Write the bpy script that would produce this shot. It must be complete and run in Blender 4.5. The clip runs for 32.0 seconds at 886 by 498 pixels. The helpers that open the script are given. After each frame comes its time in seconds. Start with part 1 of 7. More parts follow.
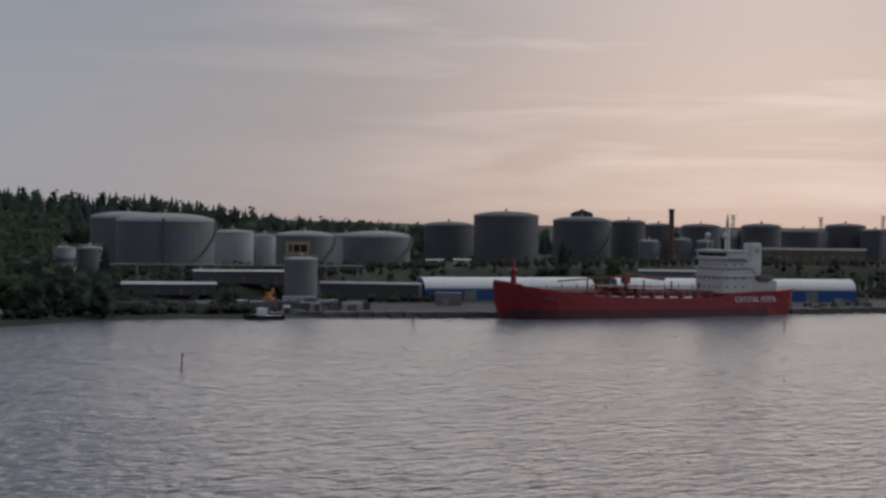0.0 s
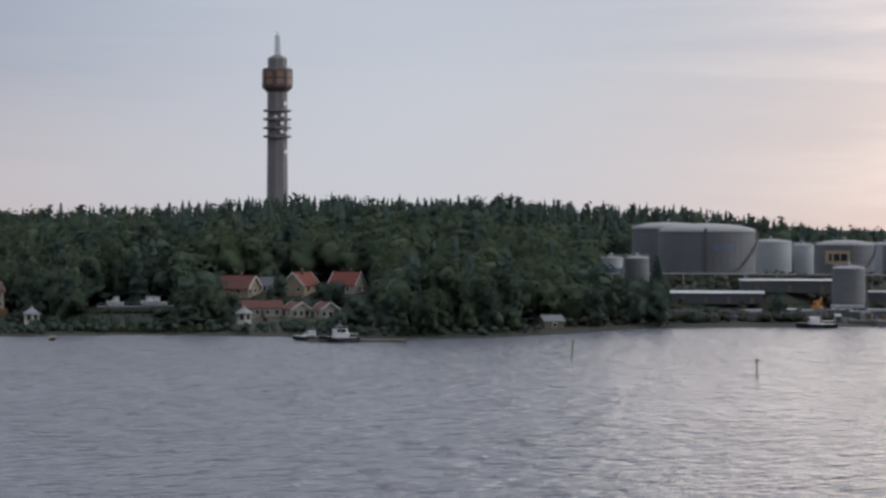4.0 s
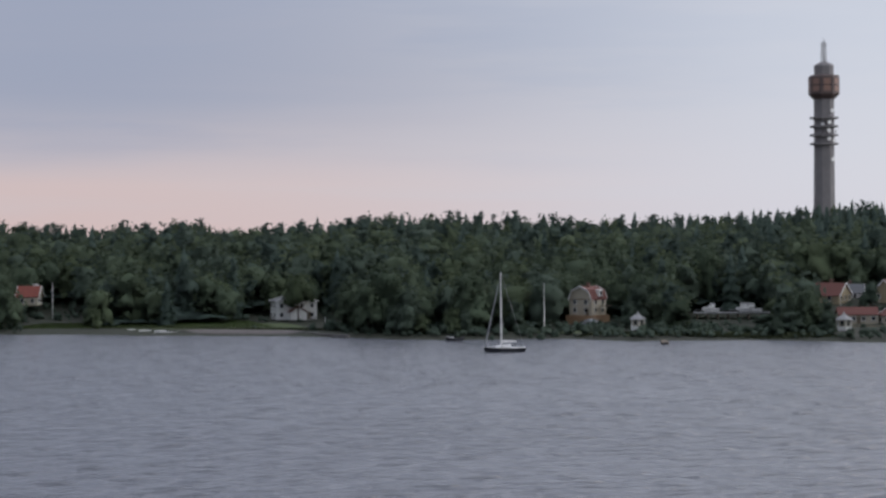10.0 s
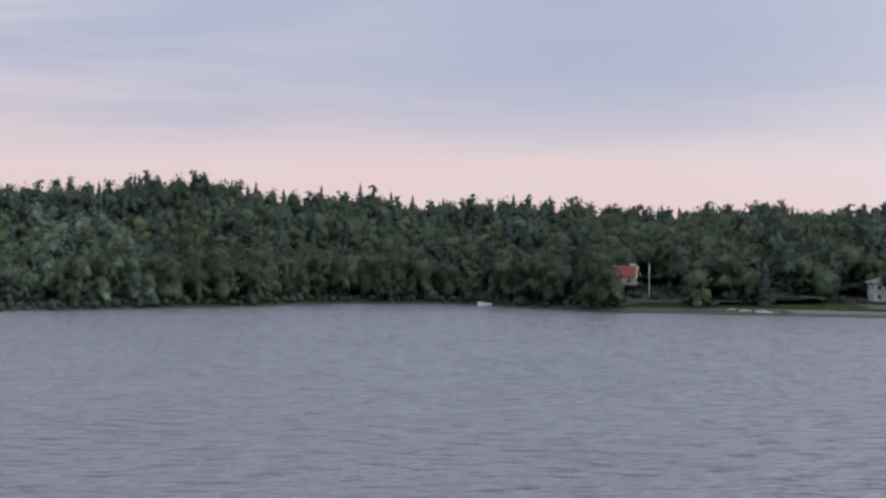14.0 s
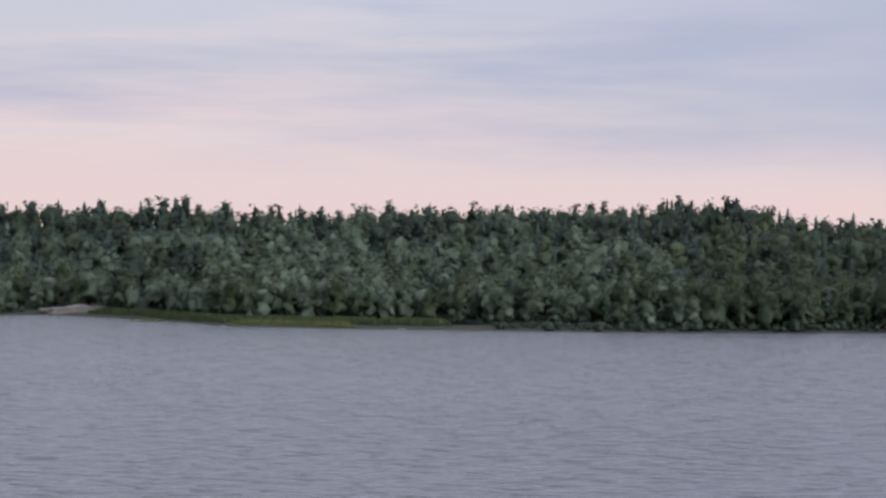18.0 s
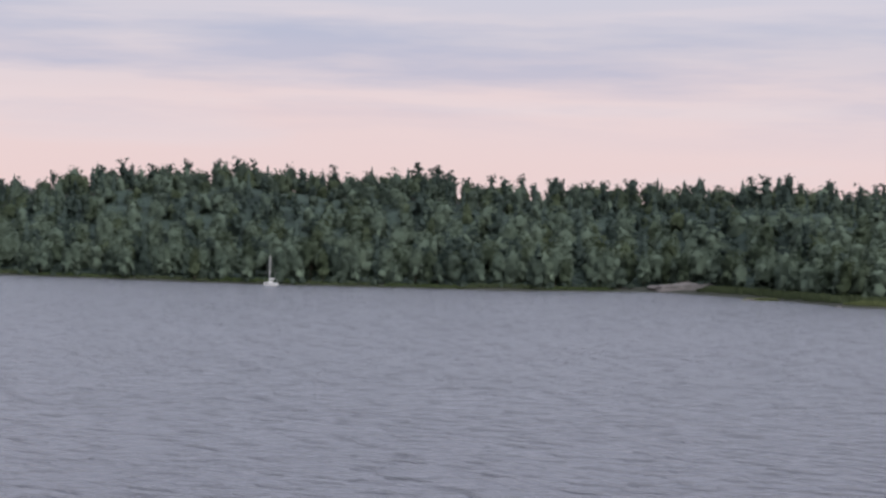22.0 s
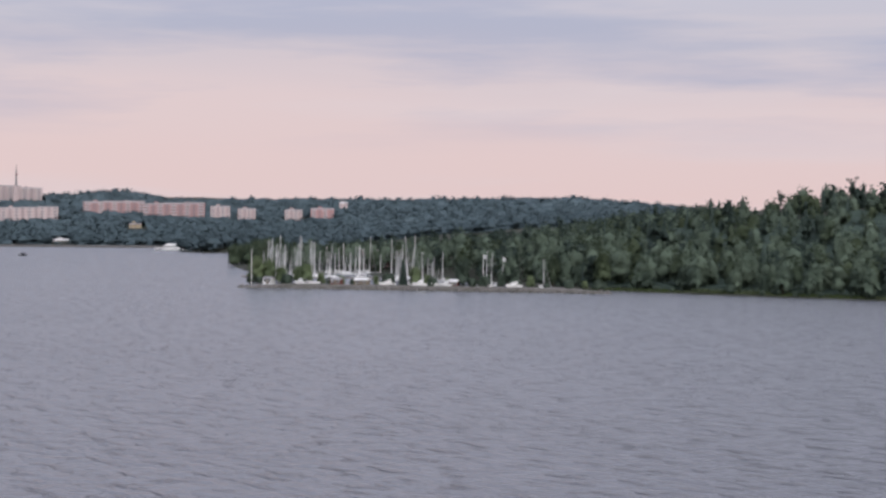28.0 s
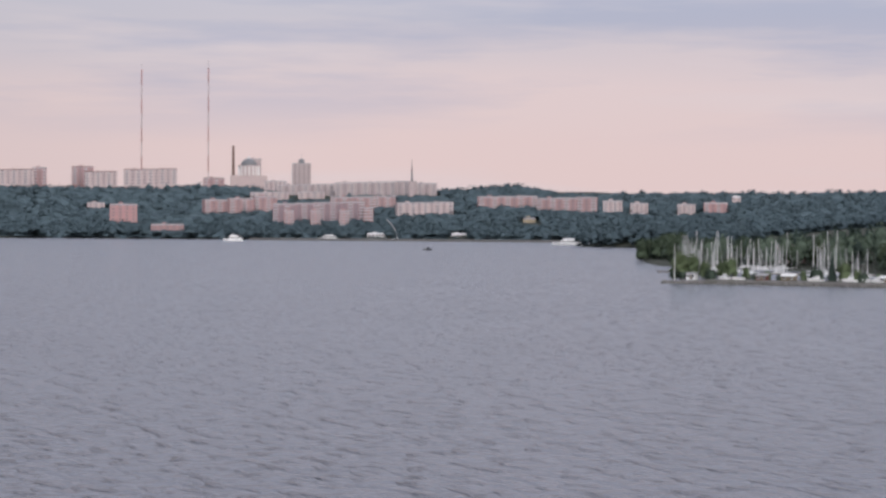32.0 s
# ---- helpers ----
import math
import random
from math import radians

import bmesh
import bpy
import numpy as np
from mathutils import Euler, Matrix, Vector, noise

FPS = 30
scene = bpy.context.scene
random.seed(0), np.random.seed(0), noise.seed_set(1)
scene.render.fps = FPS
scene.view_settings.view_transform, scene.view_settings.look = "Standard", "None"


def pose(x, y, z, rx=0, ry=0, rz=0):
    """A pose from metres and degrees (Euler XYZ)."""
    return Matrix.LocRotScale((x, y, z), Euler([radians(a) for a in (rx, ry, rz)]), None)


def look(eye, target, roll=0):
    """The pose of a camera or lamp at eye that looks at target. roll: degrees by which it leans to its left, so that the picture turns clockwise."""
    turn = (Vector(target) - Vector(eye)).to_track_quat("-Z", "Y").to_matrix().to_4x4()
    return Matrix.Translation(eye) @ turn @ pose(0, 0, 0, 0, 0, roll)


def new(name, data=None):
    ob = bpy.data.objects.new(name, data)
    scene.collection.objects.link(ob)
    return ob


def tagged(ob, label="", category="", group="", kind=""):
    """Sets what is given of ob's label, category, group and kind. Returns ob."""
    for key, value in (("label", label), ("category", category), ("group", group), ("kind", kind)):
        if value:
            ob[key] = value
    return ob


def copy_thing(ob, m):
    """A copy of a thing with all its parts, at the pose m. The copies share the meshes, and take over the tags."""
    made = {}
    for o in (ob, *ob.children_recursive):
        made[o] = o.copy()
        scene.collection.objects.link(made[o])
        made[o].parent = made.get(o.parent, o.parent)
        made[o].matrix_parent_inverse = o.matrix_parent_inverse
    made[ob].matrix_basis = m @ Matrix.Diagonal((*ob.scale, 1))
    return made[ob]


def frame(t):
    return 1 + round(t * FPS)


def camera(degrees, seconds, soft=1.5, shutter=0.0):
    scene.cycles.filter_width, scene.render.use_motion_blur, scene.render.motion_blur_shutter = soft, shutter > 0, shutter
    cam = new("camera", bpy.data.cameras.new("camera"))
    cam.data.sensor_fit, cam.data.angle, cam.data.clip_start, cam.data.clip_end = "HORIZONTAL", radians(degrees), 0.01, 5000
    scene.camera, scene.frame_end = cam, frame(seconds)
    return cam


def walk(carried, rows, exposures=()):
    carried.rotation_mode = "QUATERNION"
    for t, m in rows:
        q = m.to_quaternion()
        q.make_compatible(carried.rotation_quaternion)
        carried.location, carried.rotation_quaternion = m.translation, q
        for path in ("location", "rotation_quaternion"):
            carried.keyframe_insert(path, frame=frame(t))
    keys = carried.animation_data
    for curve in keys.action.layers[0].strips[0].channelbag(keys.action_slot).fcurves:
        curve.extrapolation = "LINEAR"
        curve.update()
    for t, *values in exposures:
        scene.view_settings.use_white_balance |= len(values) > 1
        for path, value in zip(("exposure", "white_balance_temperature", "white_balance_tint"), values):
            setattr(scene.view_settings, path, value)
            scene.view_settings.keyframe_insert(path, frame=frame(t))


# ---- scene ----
# ---- the camera's way, on the deck of a ferry ----
cam = camera(25.25, 32.0, soft=2.8, shutter=0.0)
PATH = [
    (0, (-0.00, -0.00, 28.00), (358.63, 348.31, 19.73), 0.600),
    (0.5, (-2.08, -0.16, 28.00), (347.02, 357.72, 20.72), 0.555),
    (1, (-4.17, -0.33, 28.00), (332.71, 369.09, 22.32), 0.422),
    (1.5, (-6.27, -0.53, 28.00), (314.98, 382.58, 22.66), 0.030),
    (2, (-8.37, -0.74, 28.00), (303.53, 390.03, 23.83), -0.374),
    (2.5, (-10.47, -0.97, 28.00), (284.63, 402.64, 23.82), -0.721),
    (4.5, (-18.94, -2.07, 28.00), (232.46, 430.08, 21.48), 0.569),
    (5, (-21.07, -2.39, 28.00), (220.70, 435.24, 22.42), 0.816),
    (5.5, (-23.20, -2.73, 28.00), (203.57, 442.87, 24.04), 0.816),
    (6, (-25.34, -3.09, 28.00), (193.96, 446.24, 25.22), 1.286),
    (6.5, (-27.49, -3.46, 28.00), (181.02, 450.97, 24.25), 1.478),
    (7, (-29.64, -3.86, 28.00), (170.60, 454.29, 26.61), 1.704),
    (7.5, (-31.79, -4.27, 28.00), (159.16, 457.83, 29.11), 1.733),
    (8, (-33.95, -4.70, 28.00), (145.13, 462.13, 26.67), 1.476),
    (8.5, (-36.12, -5.15, 28.00), (138.64, 463.31, 24.70), 0.466),
    (9, (-38.29, -5.61, 28.00), (117.97, 469.34, 26.34), 0.187),
    (9.5, (-40.46, -6.10, 28.00), (108.03, 471.33, 24.85), -0.240),
    (10, (-42.64, -6.60, 28.00), (97.30, 473.40, 23.98), -0.362),
    (10.5, (-44.83, -7.12, 28.00), (86.45, 475.33, 25.85), -0.252),
    (11, (-47.02, -7.66, 28.00), (66.42, 479.30, 25.84), 0.113),
    (11.5, (-49.21, -8.22, 28.00), (46.20, 482.58, 24.60), -0.282),
    (12, (-51.41, -8.79, 28.00), (32.28, 484.15, 28.39), -0.183),
    (12.5, (-53.62, -9.39, 28.00), (11.98, 486.29, 28.36), 0.211),
    (13, (-55.83, -10.00, 28.00), (-23.76, 488.96, 25.23), -0.342),
    (13.5, (-58.04, -10.63, 28.00), (-29.93, 488.56, 23.98), -0.466),
    (14, (-60.26, -11.28, 28.00), (-54.43, 488.63, 20.17), -0.339),
    (14.5, (-62.49, -11.94, 28.00), (-74.23, 487.88, 21.91), -0.228),
    (16.5, (-71.44, -14.79, 28.00), (-144.54, 479.81, 23.08), 0.444),
    (17, (-73.69, -15.55, 28.00), (-164.03, 476.21, 25.11), 0.140),
    (17.5, (-75.95, -16.32, 28.00), (-179.40, 472.86, 28.76), 0.477),
    (18, (-78.21, -17.12, 28.00), (-193.67, 469.37, 26.29), 0.560),
    (18.5, (-80.47, -17.93, 28.00), (-213.38, 464.08, 26.05), 0.382),
    (19, (-82.74, -18.76, 28.00), (-227.22, 459.91, 26.20), 0.547),
    (19.5, (-85.02, -19.61, 28.00), (-242.94, 454.78, 23.67), 0.707),
    (20, (-87.30, -20.47, 28.00), (-263.35, 447.48, 22.82), 0.999),
    (20.5, (-89.59, -21.36, 28.00), (-283.40, 439.52, 22.97), 1.033),
    (21, (-91.88, -22.26, 28.00), (-304.08, 430.44, 22.16), 0.921),
    (21.5, (-94.17, -23.18, 28.00), (-324.80, 420.39, 20.57), 0.832),
    (22, (-96.47, -24.12, 28.00), (-341.10, 411.86, 18.80), 1.065),
    (22.5, (-98.78, -25.08, 28.00), (-362.06, 399.90, 18.98), 0.826),
    (23, (-101.09, -26.05, 28.00), (-380.95, 388.21, 19.89), 0.782),
    (23.5, (-103.41, -27.05, 28.00), (-397.19, 377.40, 17.27), 0.244),
    (24, (-105.73, -28.06, 28.00), (-407.02, 370.69, 13.20), -0.413),
    (24.5, (-108.05, -29.09, 28.00), (-420.75, 360.96, 18.71), 0.583),
    (25, (-110.39, -30.14, 28.00), (-438.26, 347.16, 15.68), 0.591),
    (25.5, (-112.72, -31.20, 28.00), (-446.10, 341.22, 15.13), 0.882),
    (26, (-115.06, -32.29, 28.00), (-459.38, 330.02, 14.54), 0.774),
    (26.5, (-117.41, -33.39, 28.00), (-467.83, 323.05, 15.56), 0.655),
    (28.5, (-126.85, -37.98, 28.00), (-509.33, 283.98, 21.06), 0.259),
    (29, (-129.22, -39.18, 28.00), (-518.46, 274.55, 19.72), 0.141),
    (29.5, (-131.59, -40.39, 28.00), (-524.59, 268.67, 21.84), 0.171),
    (30, (-133.98, -41.62, 28.00), (-533.30, 259.20, 21.11), 0.025),
    (30.5, (-136.36, -42.86, 28.00), (-543.67, 247.05, 21.19), 0.208),
    (31, (-138.75, -44.13, 28.00), (-555.99, 231.13, 15.83), 0.019),
    (31.5, (-141.15, -45.42, 28.00), (-562.87, 223.10, 20.78), 0.120),
    (32, (-143.55, -46.72, 28.00), (-573.46, 208.44, 19.62), 0.316),
]
EXPOSURES = [(0.0, -1.38, 6100, 9), (2.5, -1.12, 6100, 9), (4.5, -0.46, 6150, 9), (7.0, -0.44, 6150, 9), (9.0, -0.43, 6150, 10), (11.0, -0.24, 6150, 11), (13.0, -0.17, 6150, 12), (14.2, 0.0, 6150, 12), (17.0, 0.02, 6200, 12), (21.0, 0.05, 6300, 13), (26.0, -0.03, 6300, 14), (29.0, -0.1, 6300, 14), (32.0, -0.1, 6300, 13)]
walk(cam, [(t, look(eye, target, roll)) for t, eye, target, roll in PATH], EXPOSURES)

# ---- evening sky, low sun behind cloud ----
SUN_AZ, SUN_EL = 56.0, 9.0
world = bpy.data.worlds.new("evening_sky")
scene.world = world
world.use_nodes = True


def build_sky():
    nt = world.node_tree
    nt.nodes.clear()
    N, Lk = nt.nodes.new, nt.links.new

    def math_node(op, a, b=None, clamp=False):
        m = N("ShaderNodeMath")
        m.operation, m.use_clamp = op, clamp
        for i, v in enumerate((a, b)):
            if v is None:
                continue
            if isinstance(v, (int, float)):
                m.inputs[i].default_value = v
            else:
                Lk(v, m.inputs[i])
        return m.outputs[0]

    def mix(fac, a, b):
        m = N("ShaderNodeMix")
        m.data_type = "RGBA"
        if isinstance(fac, float):
            m.inputs[0].default_value = fac
        else:
            Lk(fac, m.inputs[0])
        for i, v in ((6, a), (7, b)):
            if isinstance(v, tuple):
                m.inputs[i].default_value = (*v, 1)
            else:
                Lk(v, m.inputs[i])
        return m.outputs[2]

    out, bg = N("ShaderNodeOutputWorld"), N("ShaderNodeBackground")
    co = N("ShaderNodeTexCoord").outputs["Generated"]
    sep = N("ShaderNodeSeparateXYZ")
    Lk(co, sep.inputs[0])
    sky = N("ShaderNodeTexSky")
    sky.sky_type, sky.sun_disc = "NISHITA", False
    sky.sun_elevation, sky.sun_rotation = radians(SUN_EL), radians(SUN_AZ)
    nishita = N("ShaderNodeVectorMath")
    nishita.operation = "SCALE"
    Lk(sky.outputs[0], nishita.inputs[0])
    nishita.inputs["Scale"].default_value = 0.08
    # cloud layers, stretched flat towards the horizon
    mp = N("ShaderNodeMapping")
    mp.inputs["Scale"].default_value = (2.2, 2.2, 22.0)
    mp.inputs["Rotation"].default_value = (radians(1.5), radians(-2.0), 0)
    Lk(co, mp.inputs[0])
    n1 = N("ShaderNodeTexNoise")
    n1.inputs["Scale"].default_value, n1.inputs["Detail"].default_value, n1.inputs["Roughness"].default_value = 1.3, 8.0, 0.58
    Lk(mp.outputs[0], n1.inputs["Vector"])
    n2 = N("ShaderNodeTexNoise")
    n2.inputs["Scale"].default_value, n2.inputs["Detail"].default_value = 0.55, 3.0
    Lk(mp.outputs[0], n2.inputs["Vector"])
    n3 = N("ShaderNodeTexNoise")
    n3.inputs["Scale"].default_value, n3.inputs["Detail"].default_value, n3.inputs["Distortion"].default_value = 2.1, 6.0, 0.4
    Lk(mp.outputs[0], n3.inputs["Vector"])
    ramp = N("ShaderNodeValToRGB")
    el = ramp.color_ramp.elements
    el[0].position, el[0].color = 0.0, SKY_RAMP[0][1]
    el[1].position, el[1].color = 1.0, SKY_RAMP[-1][1]
    for p, c in SKY_RAMP[1:-1]:
        e = el.new(p)
        e.color = c
    wav = math_node("MULTIPLY", math_node("SUBTRACT", n2.outputs[0], 0.5), 0.10)
    Lk(math_node("ADD", sep.outputs[2], wav), ramp.inputs[0])
    cloudy = math_node("MULTIPLY", math_node("SUBTRACT", n1.outputs[0], 0.46), 7.0, True)
    streak = math_node("MULTIPLY", math_node("SUBTRACT", n3.outputs[0], 0.52), 5.0, True)
    lit = mix(math_node("MULTIPLY", streak, 0.55), ramp.outputs[0], (0.80, 0.70, 0.70))
    # the cloud sheet ends above the horizon and leaves a clear peach band
    over = math_node("MULTIPLY", math_node("SUBTRACT", math_node("ADD", sep.outputs[2], math_node("MULTIPLY", wav, 0.35)), 0.032), 28.0, True)
    lit = mix(math_node("MULTIPLY", math_node("MULTIPLY", cloudy, 0.55), over), lit, (0.40, 0.45, 0.60))
    # warm glow round the hidden sun
    sd = N("ShaderNodeVectorMath")
    sd.operation = "DOT_PRODUCT"
    Lk(co, sd.inputs[0])
    a, e = radians(SUN_AZ), radians(SUN_EL - 3)
    sd.inputs[1].default_value = (math.sin(a) * math.cos(e), math.cos(a) * math.cos(e), math.sin(e))
    d = math_node("MAXIMUM", sd.outputs["Value"], 0.0)
    glow = math_node("MULTIPLY", math_node("POWER", d, 55.0), 0.62, True)
    # between sun and afterglow the low sky is a plain pale grey
    pd = N("ShaderNodeVectorMath")
    pd.operation = "DOT_PRODUCT"
    Lk(co, pd.inputs[0])
    pd.inputs[1].default_value = (math.sin(radians(30)), math.cos(radians(30)), 0.05)
    pale = math_node("MULTIPLY", math_node("POWER", math_node("MAXIMUM", pd.outputs["Value"], 0.0), 34.0), 0.85, True)
    lit = mix(pale, lit, (0.84, 0.87, 0.95))
    # unseen brightening added higher up on that side, to lighten the water
    high = math_node("MULTIPLY", math_node("SUBTRACT", sep.outputs[2], 0.12), 8.0, True)
    high_fill = math_node("MULTIPLY", math_node("MULTIPLY", math_node("POWER", math_node("MAXIMUM", pd.outputs["Value"], 0.0), 12.0), high), 0.7, True)
    lit = mix(high_fill, lit, (2.0, 1.98, 2.05))
    # a clear blue gap in the cloud
    gd = N("ShaderNodeVectorMath")
    gd.operation = "DOT_PRODUCT"
    Lk(co, gd.inputs[0])
    gd.inputs[1].default_value = (math.sin(radians(5)), math.cos(radians(5)), 0.08)
    above = math_node("MULTIPLY", math_node("SUBTRACT", sep.outputs[2], 0.025), 22.0, True)
    gap = math_node("MULTIPLY", math_node("MULTIPLY", math_node("POWER", math_node("MAXIMUM", gd.outputs["Value"], 0.0), 40.0), above), 0.72, True)
    lit = mix(gap, lit, (0.41, 0.455, 0.59))
    warm = mix(glow, lit, (2.15, 1.70, 1.50))
    warm = mix(math_node("MULTIPLY", math_node("MULTIPLY", glow, streak), 0.9), warm, (2.5, 2.05, 1.8))
    # unseen bright lobe added behind the viewer to light the woods' near sides
    ed = N("ShaderNodeVectorMath")
    ed.operation = "DOT_PRODUCT"
    Lk(co, ed.inputs[0])
    ed.inputs[1].default_value = (0.95, -0.31, 0.0)
    lee = math_node("MULTIPLY", math_node("SUBTRACT", 0.1, sep.outputs[1]), 3.0, True)
    east = math_node("MULTIPLY", math_node("MULTIPLY", math_node("SUBTRACT", ed.outputs["Value"], 0.2), 1.35, True), lee)
    dull = mix(east, warm, (4.0, 3.9, 3.8))
    # unseen dimming added beside it, to darken near faces of harbour and trees
    ad = N("ShaderNodeVectorMath")
    ad.operation = "DOT_PRODUCT"
    Lk(co, ad.inputs[0])
    ad.inputs[1].default_value = (-0.42, -0.91, 0.0)
    away = math_node("MULTIPLY", ad.outputs["Value"], 0.8, True)
    dull = mix(away, dull, (0.22, 0.24, 0.30))
    Lk(mix(0.06, dull, nishita.outputs[0]), bg.inputs[0])
    bg.inputs[1].default_value = 1.0
    Lk(bg.outputs[0], out.inputs[0])


SKY_RAMP = [(0.0, (0.86, 0.645, 0.60, 1)), (0.05, (0.82, 0.67, 0.655, 1)), (0.09, (0.64, 0.61, 0.66, 1)), (0.15, (0.60, 0.63, 0.73, 1)), (0.4, (1.08, 1.11, 1.22, 1)), (1.0, (1.5, 1.52, 1.62, 1))]
build_sky()
sun = new("sun", bpy.data.lights.new("sun", "SUN"))
sun.data.energy, sun.data.angle, sun.data.color = 0.75, radians(40), (1.0, 0.82, 0.66)
_a, _e = radians(SUN_AZ), radians(SUN_EL)
sun.matrix_world = look((math.sin(_a) * 900, math.cos(_a) * 900, 900 * math.tan(_e)), (0, 0, 0))


# ---- materials ----
def material(name, color, rough=0.7, metal=0.0, vary=0.15, scale=1.0, bump=0.0, color2=None, per="", spec=0.5, foliage=False):
    """A procedural surface: two scales of mottling between color and color2, and a fine relief. foliage: soft leaf masses."""
    m = bpy.data.materials.new(name)
    m.use_nodes = True
    nt = m.node_tree
    N, Lk = nt.nodes.new, nt.links.new
    p = nt.nodes["Principled BSDF"]
    geo = N("ShaderNodeNewGeometry")
    tc = N("ShaderNodeTexCoord")
    fine, broad = N("ShaderNodeTexNoise"), N("ShaderNodeTexNoise")
    fine.inputs["Scale"].default_value, fine.inputs["Detail"].default_value = 4.0 * scale, 6
    broad.inputs["Scale"].default_value, broad.inputs["Detail"].default_value = 0.45 * scale, 3
    Lk(tc.outputs["Object"], fine.inputs["Vector"])
    Lk(tc.outputs["Object"], broad.inputs["Vector"])
    add = N("ShaderNodeMath")
    add.operation = "ADD"
    Lk(fine.outputs[0], add.inputs[0])
    Lk(broad.outputs[0], add.inputs[1])
    half = N("ShaderNodeMath")
    half.operation, half.use_clamp = "MULTIPLY_ADD", True
    Lk(add.outputs[0], half.inputs[0])
    half.inputs[1].default_value, half.inputs[2].default_value = 1.6, -1.1
    fac = half.outputs[0]
    if per:
        src = N("ShaderNodeObjectInfo").outputs["Random"] if per == "object" else geo.outputs["Random Per Island"]
        if foliage:
            # one tone for each tree
            tone, own = N("ShaderNodeAttribute"), N("ShaderNodeMath")
            tone.attribute_name, own.operation = "tone", "ADD"
            Lk(tone.outputs["Fac"], own.inputs[0])
            Lk(N("ShaderNodeObjectInfo").outputs["Random"], own.inputs[1])
            wrap = N("ShaderNodeMath")
            wrap.operation = "FRACT"
            Lk(own.outputs[0], wrap.inputs[0])
            src = wrap.outputs[0]
        mixf = N("ShaderNodeMath")
        mixf.operation = "MULTIPLY_ADD"
        Lk(src, mixf.inputs[0])
        mixf.inputs[1].default_value = 0.5
        sc = N("ShaderNodeMath")
        sc.operation = "MULTIPLY"
        Lk(fac, sc.inputs[0])
        sc.inputs[1].default_value = 0.5
        Lk(sc.outputs[0], mixf.inputs[2])
        fac = mixf.outputs[0]
    mx = N("ShaderNodeMix")
    mx.data_type = "RGBA"
    Lk(fac, mx.inputs[0])
    c2 = color2 or tuple(c * (1 - vary * 2) for c in color)
    mx.inputs[6].default_value, mx.inputs[7].default_value = (*color, 1), (*c2, 1)
    Lk(mx.outputs[2], p.inputs["Base Color"])
    p.inputs["Roughness"].default_value, p.inputs["Metallic"].default_value = rough, metal
    p.inputs["Specular IOR Level"].default_value = spec
    if foliage:
        at = N("ShaderNodeAttribute")
        at.attribute_name = "leaf_normal"
        vt = N("ShaderNodeVectorTransform")
        vt.vector_type, vt.convert_from, vt.convert_to = "NORMAL", "OBJECT", "WORLD"
        Lk(at.outputs["Vector"], vt.inputs[0])
        leafy = N("ShaderNodeTexNoise")
        leafy.inputs["Scale"].default_value, leafy.inputs["Detail"].default_value = 1.7, 8
        Lk(tc.outputs["Object"], leafy.inputs["Vector"])
        lb = N("ShaderNodeBump")
        lb.inputs["Strength"].default_value, lb.inputs["Distance"].default_value = 0.25, 0.4
        Lk(leafy.outputs[0], lb.inputs["Height"])
        Lk(vt.outputs[0], lb.inputs["Normal"])
        Lk(lb.outputs[0], p.inputs["Normal"])
        thin = N("ShaderNodeBsdfTranslucent")
        Lk(mx.outputs[2], thin.inputs["Color"])
        both = N("ShaderNodeMixShader")
        # sprays carry a normal of length 2, dense hearts one of length 1
        size = N("ShaderNodeVectorMath")
        size.operation = "LENGTH"
        Lk(at.outputs["Vector"], size.inputs[0])
        loose = N("ShaderNodeMath")
        loose.operation, loose.use_clamp = "MULTIPLY_ADD", True
        Lk(size.outputs["Value"], loose.inputs[0])
        loose.inputs[1].default_value, loose.inputs[2].default_value = 0.42, -0.42
        Lk(loose.outputs[0], both.inputs[0])
        Lk(p.outputs[0], both.inputs[1])
        Lk(thin.outputs[0], both.inputs[2])
        Lk(both.outputs[0], nt.nodes["Material Output"].inputs["Surface"])
    if bump:
        b = N("ShaderNodeBump")
        b.inputs["Strength"].default_value, b.inputs["Distance"].default_value = bump, 0.1
        Lk(fine.outputs[0], b.inputs["Height"])
        Lk(b.outputs[0], p.inputs["Normal"])
    return m


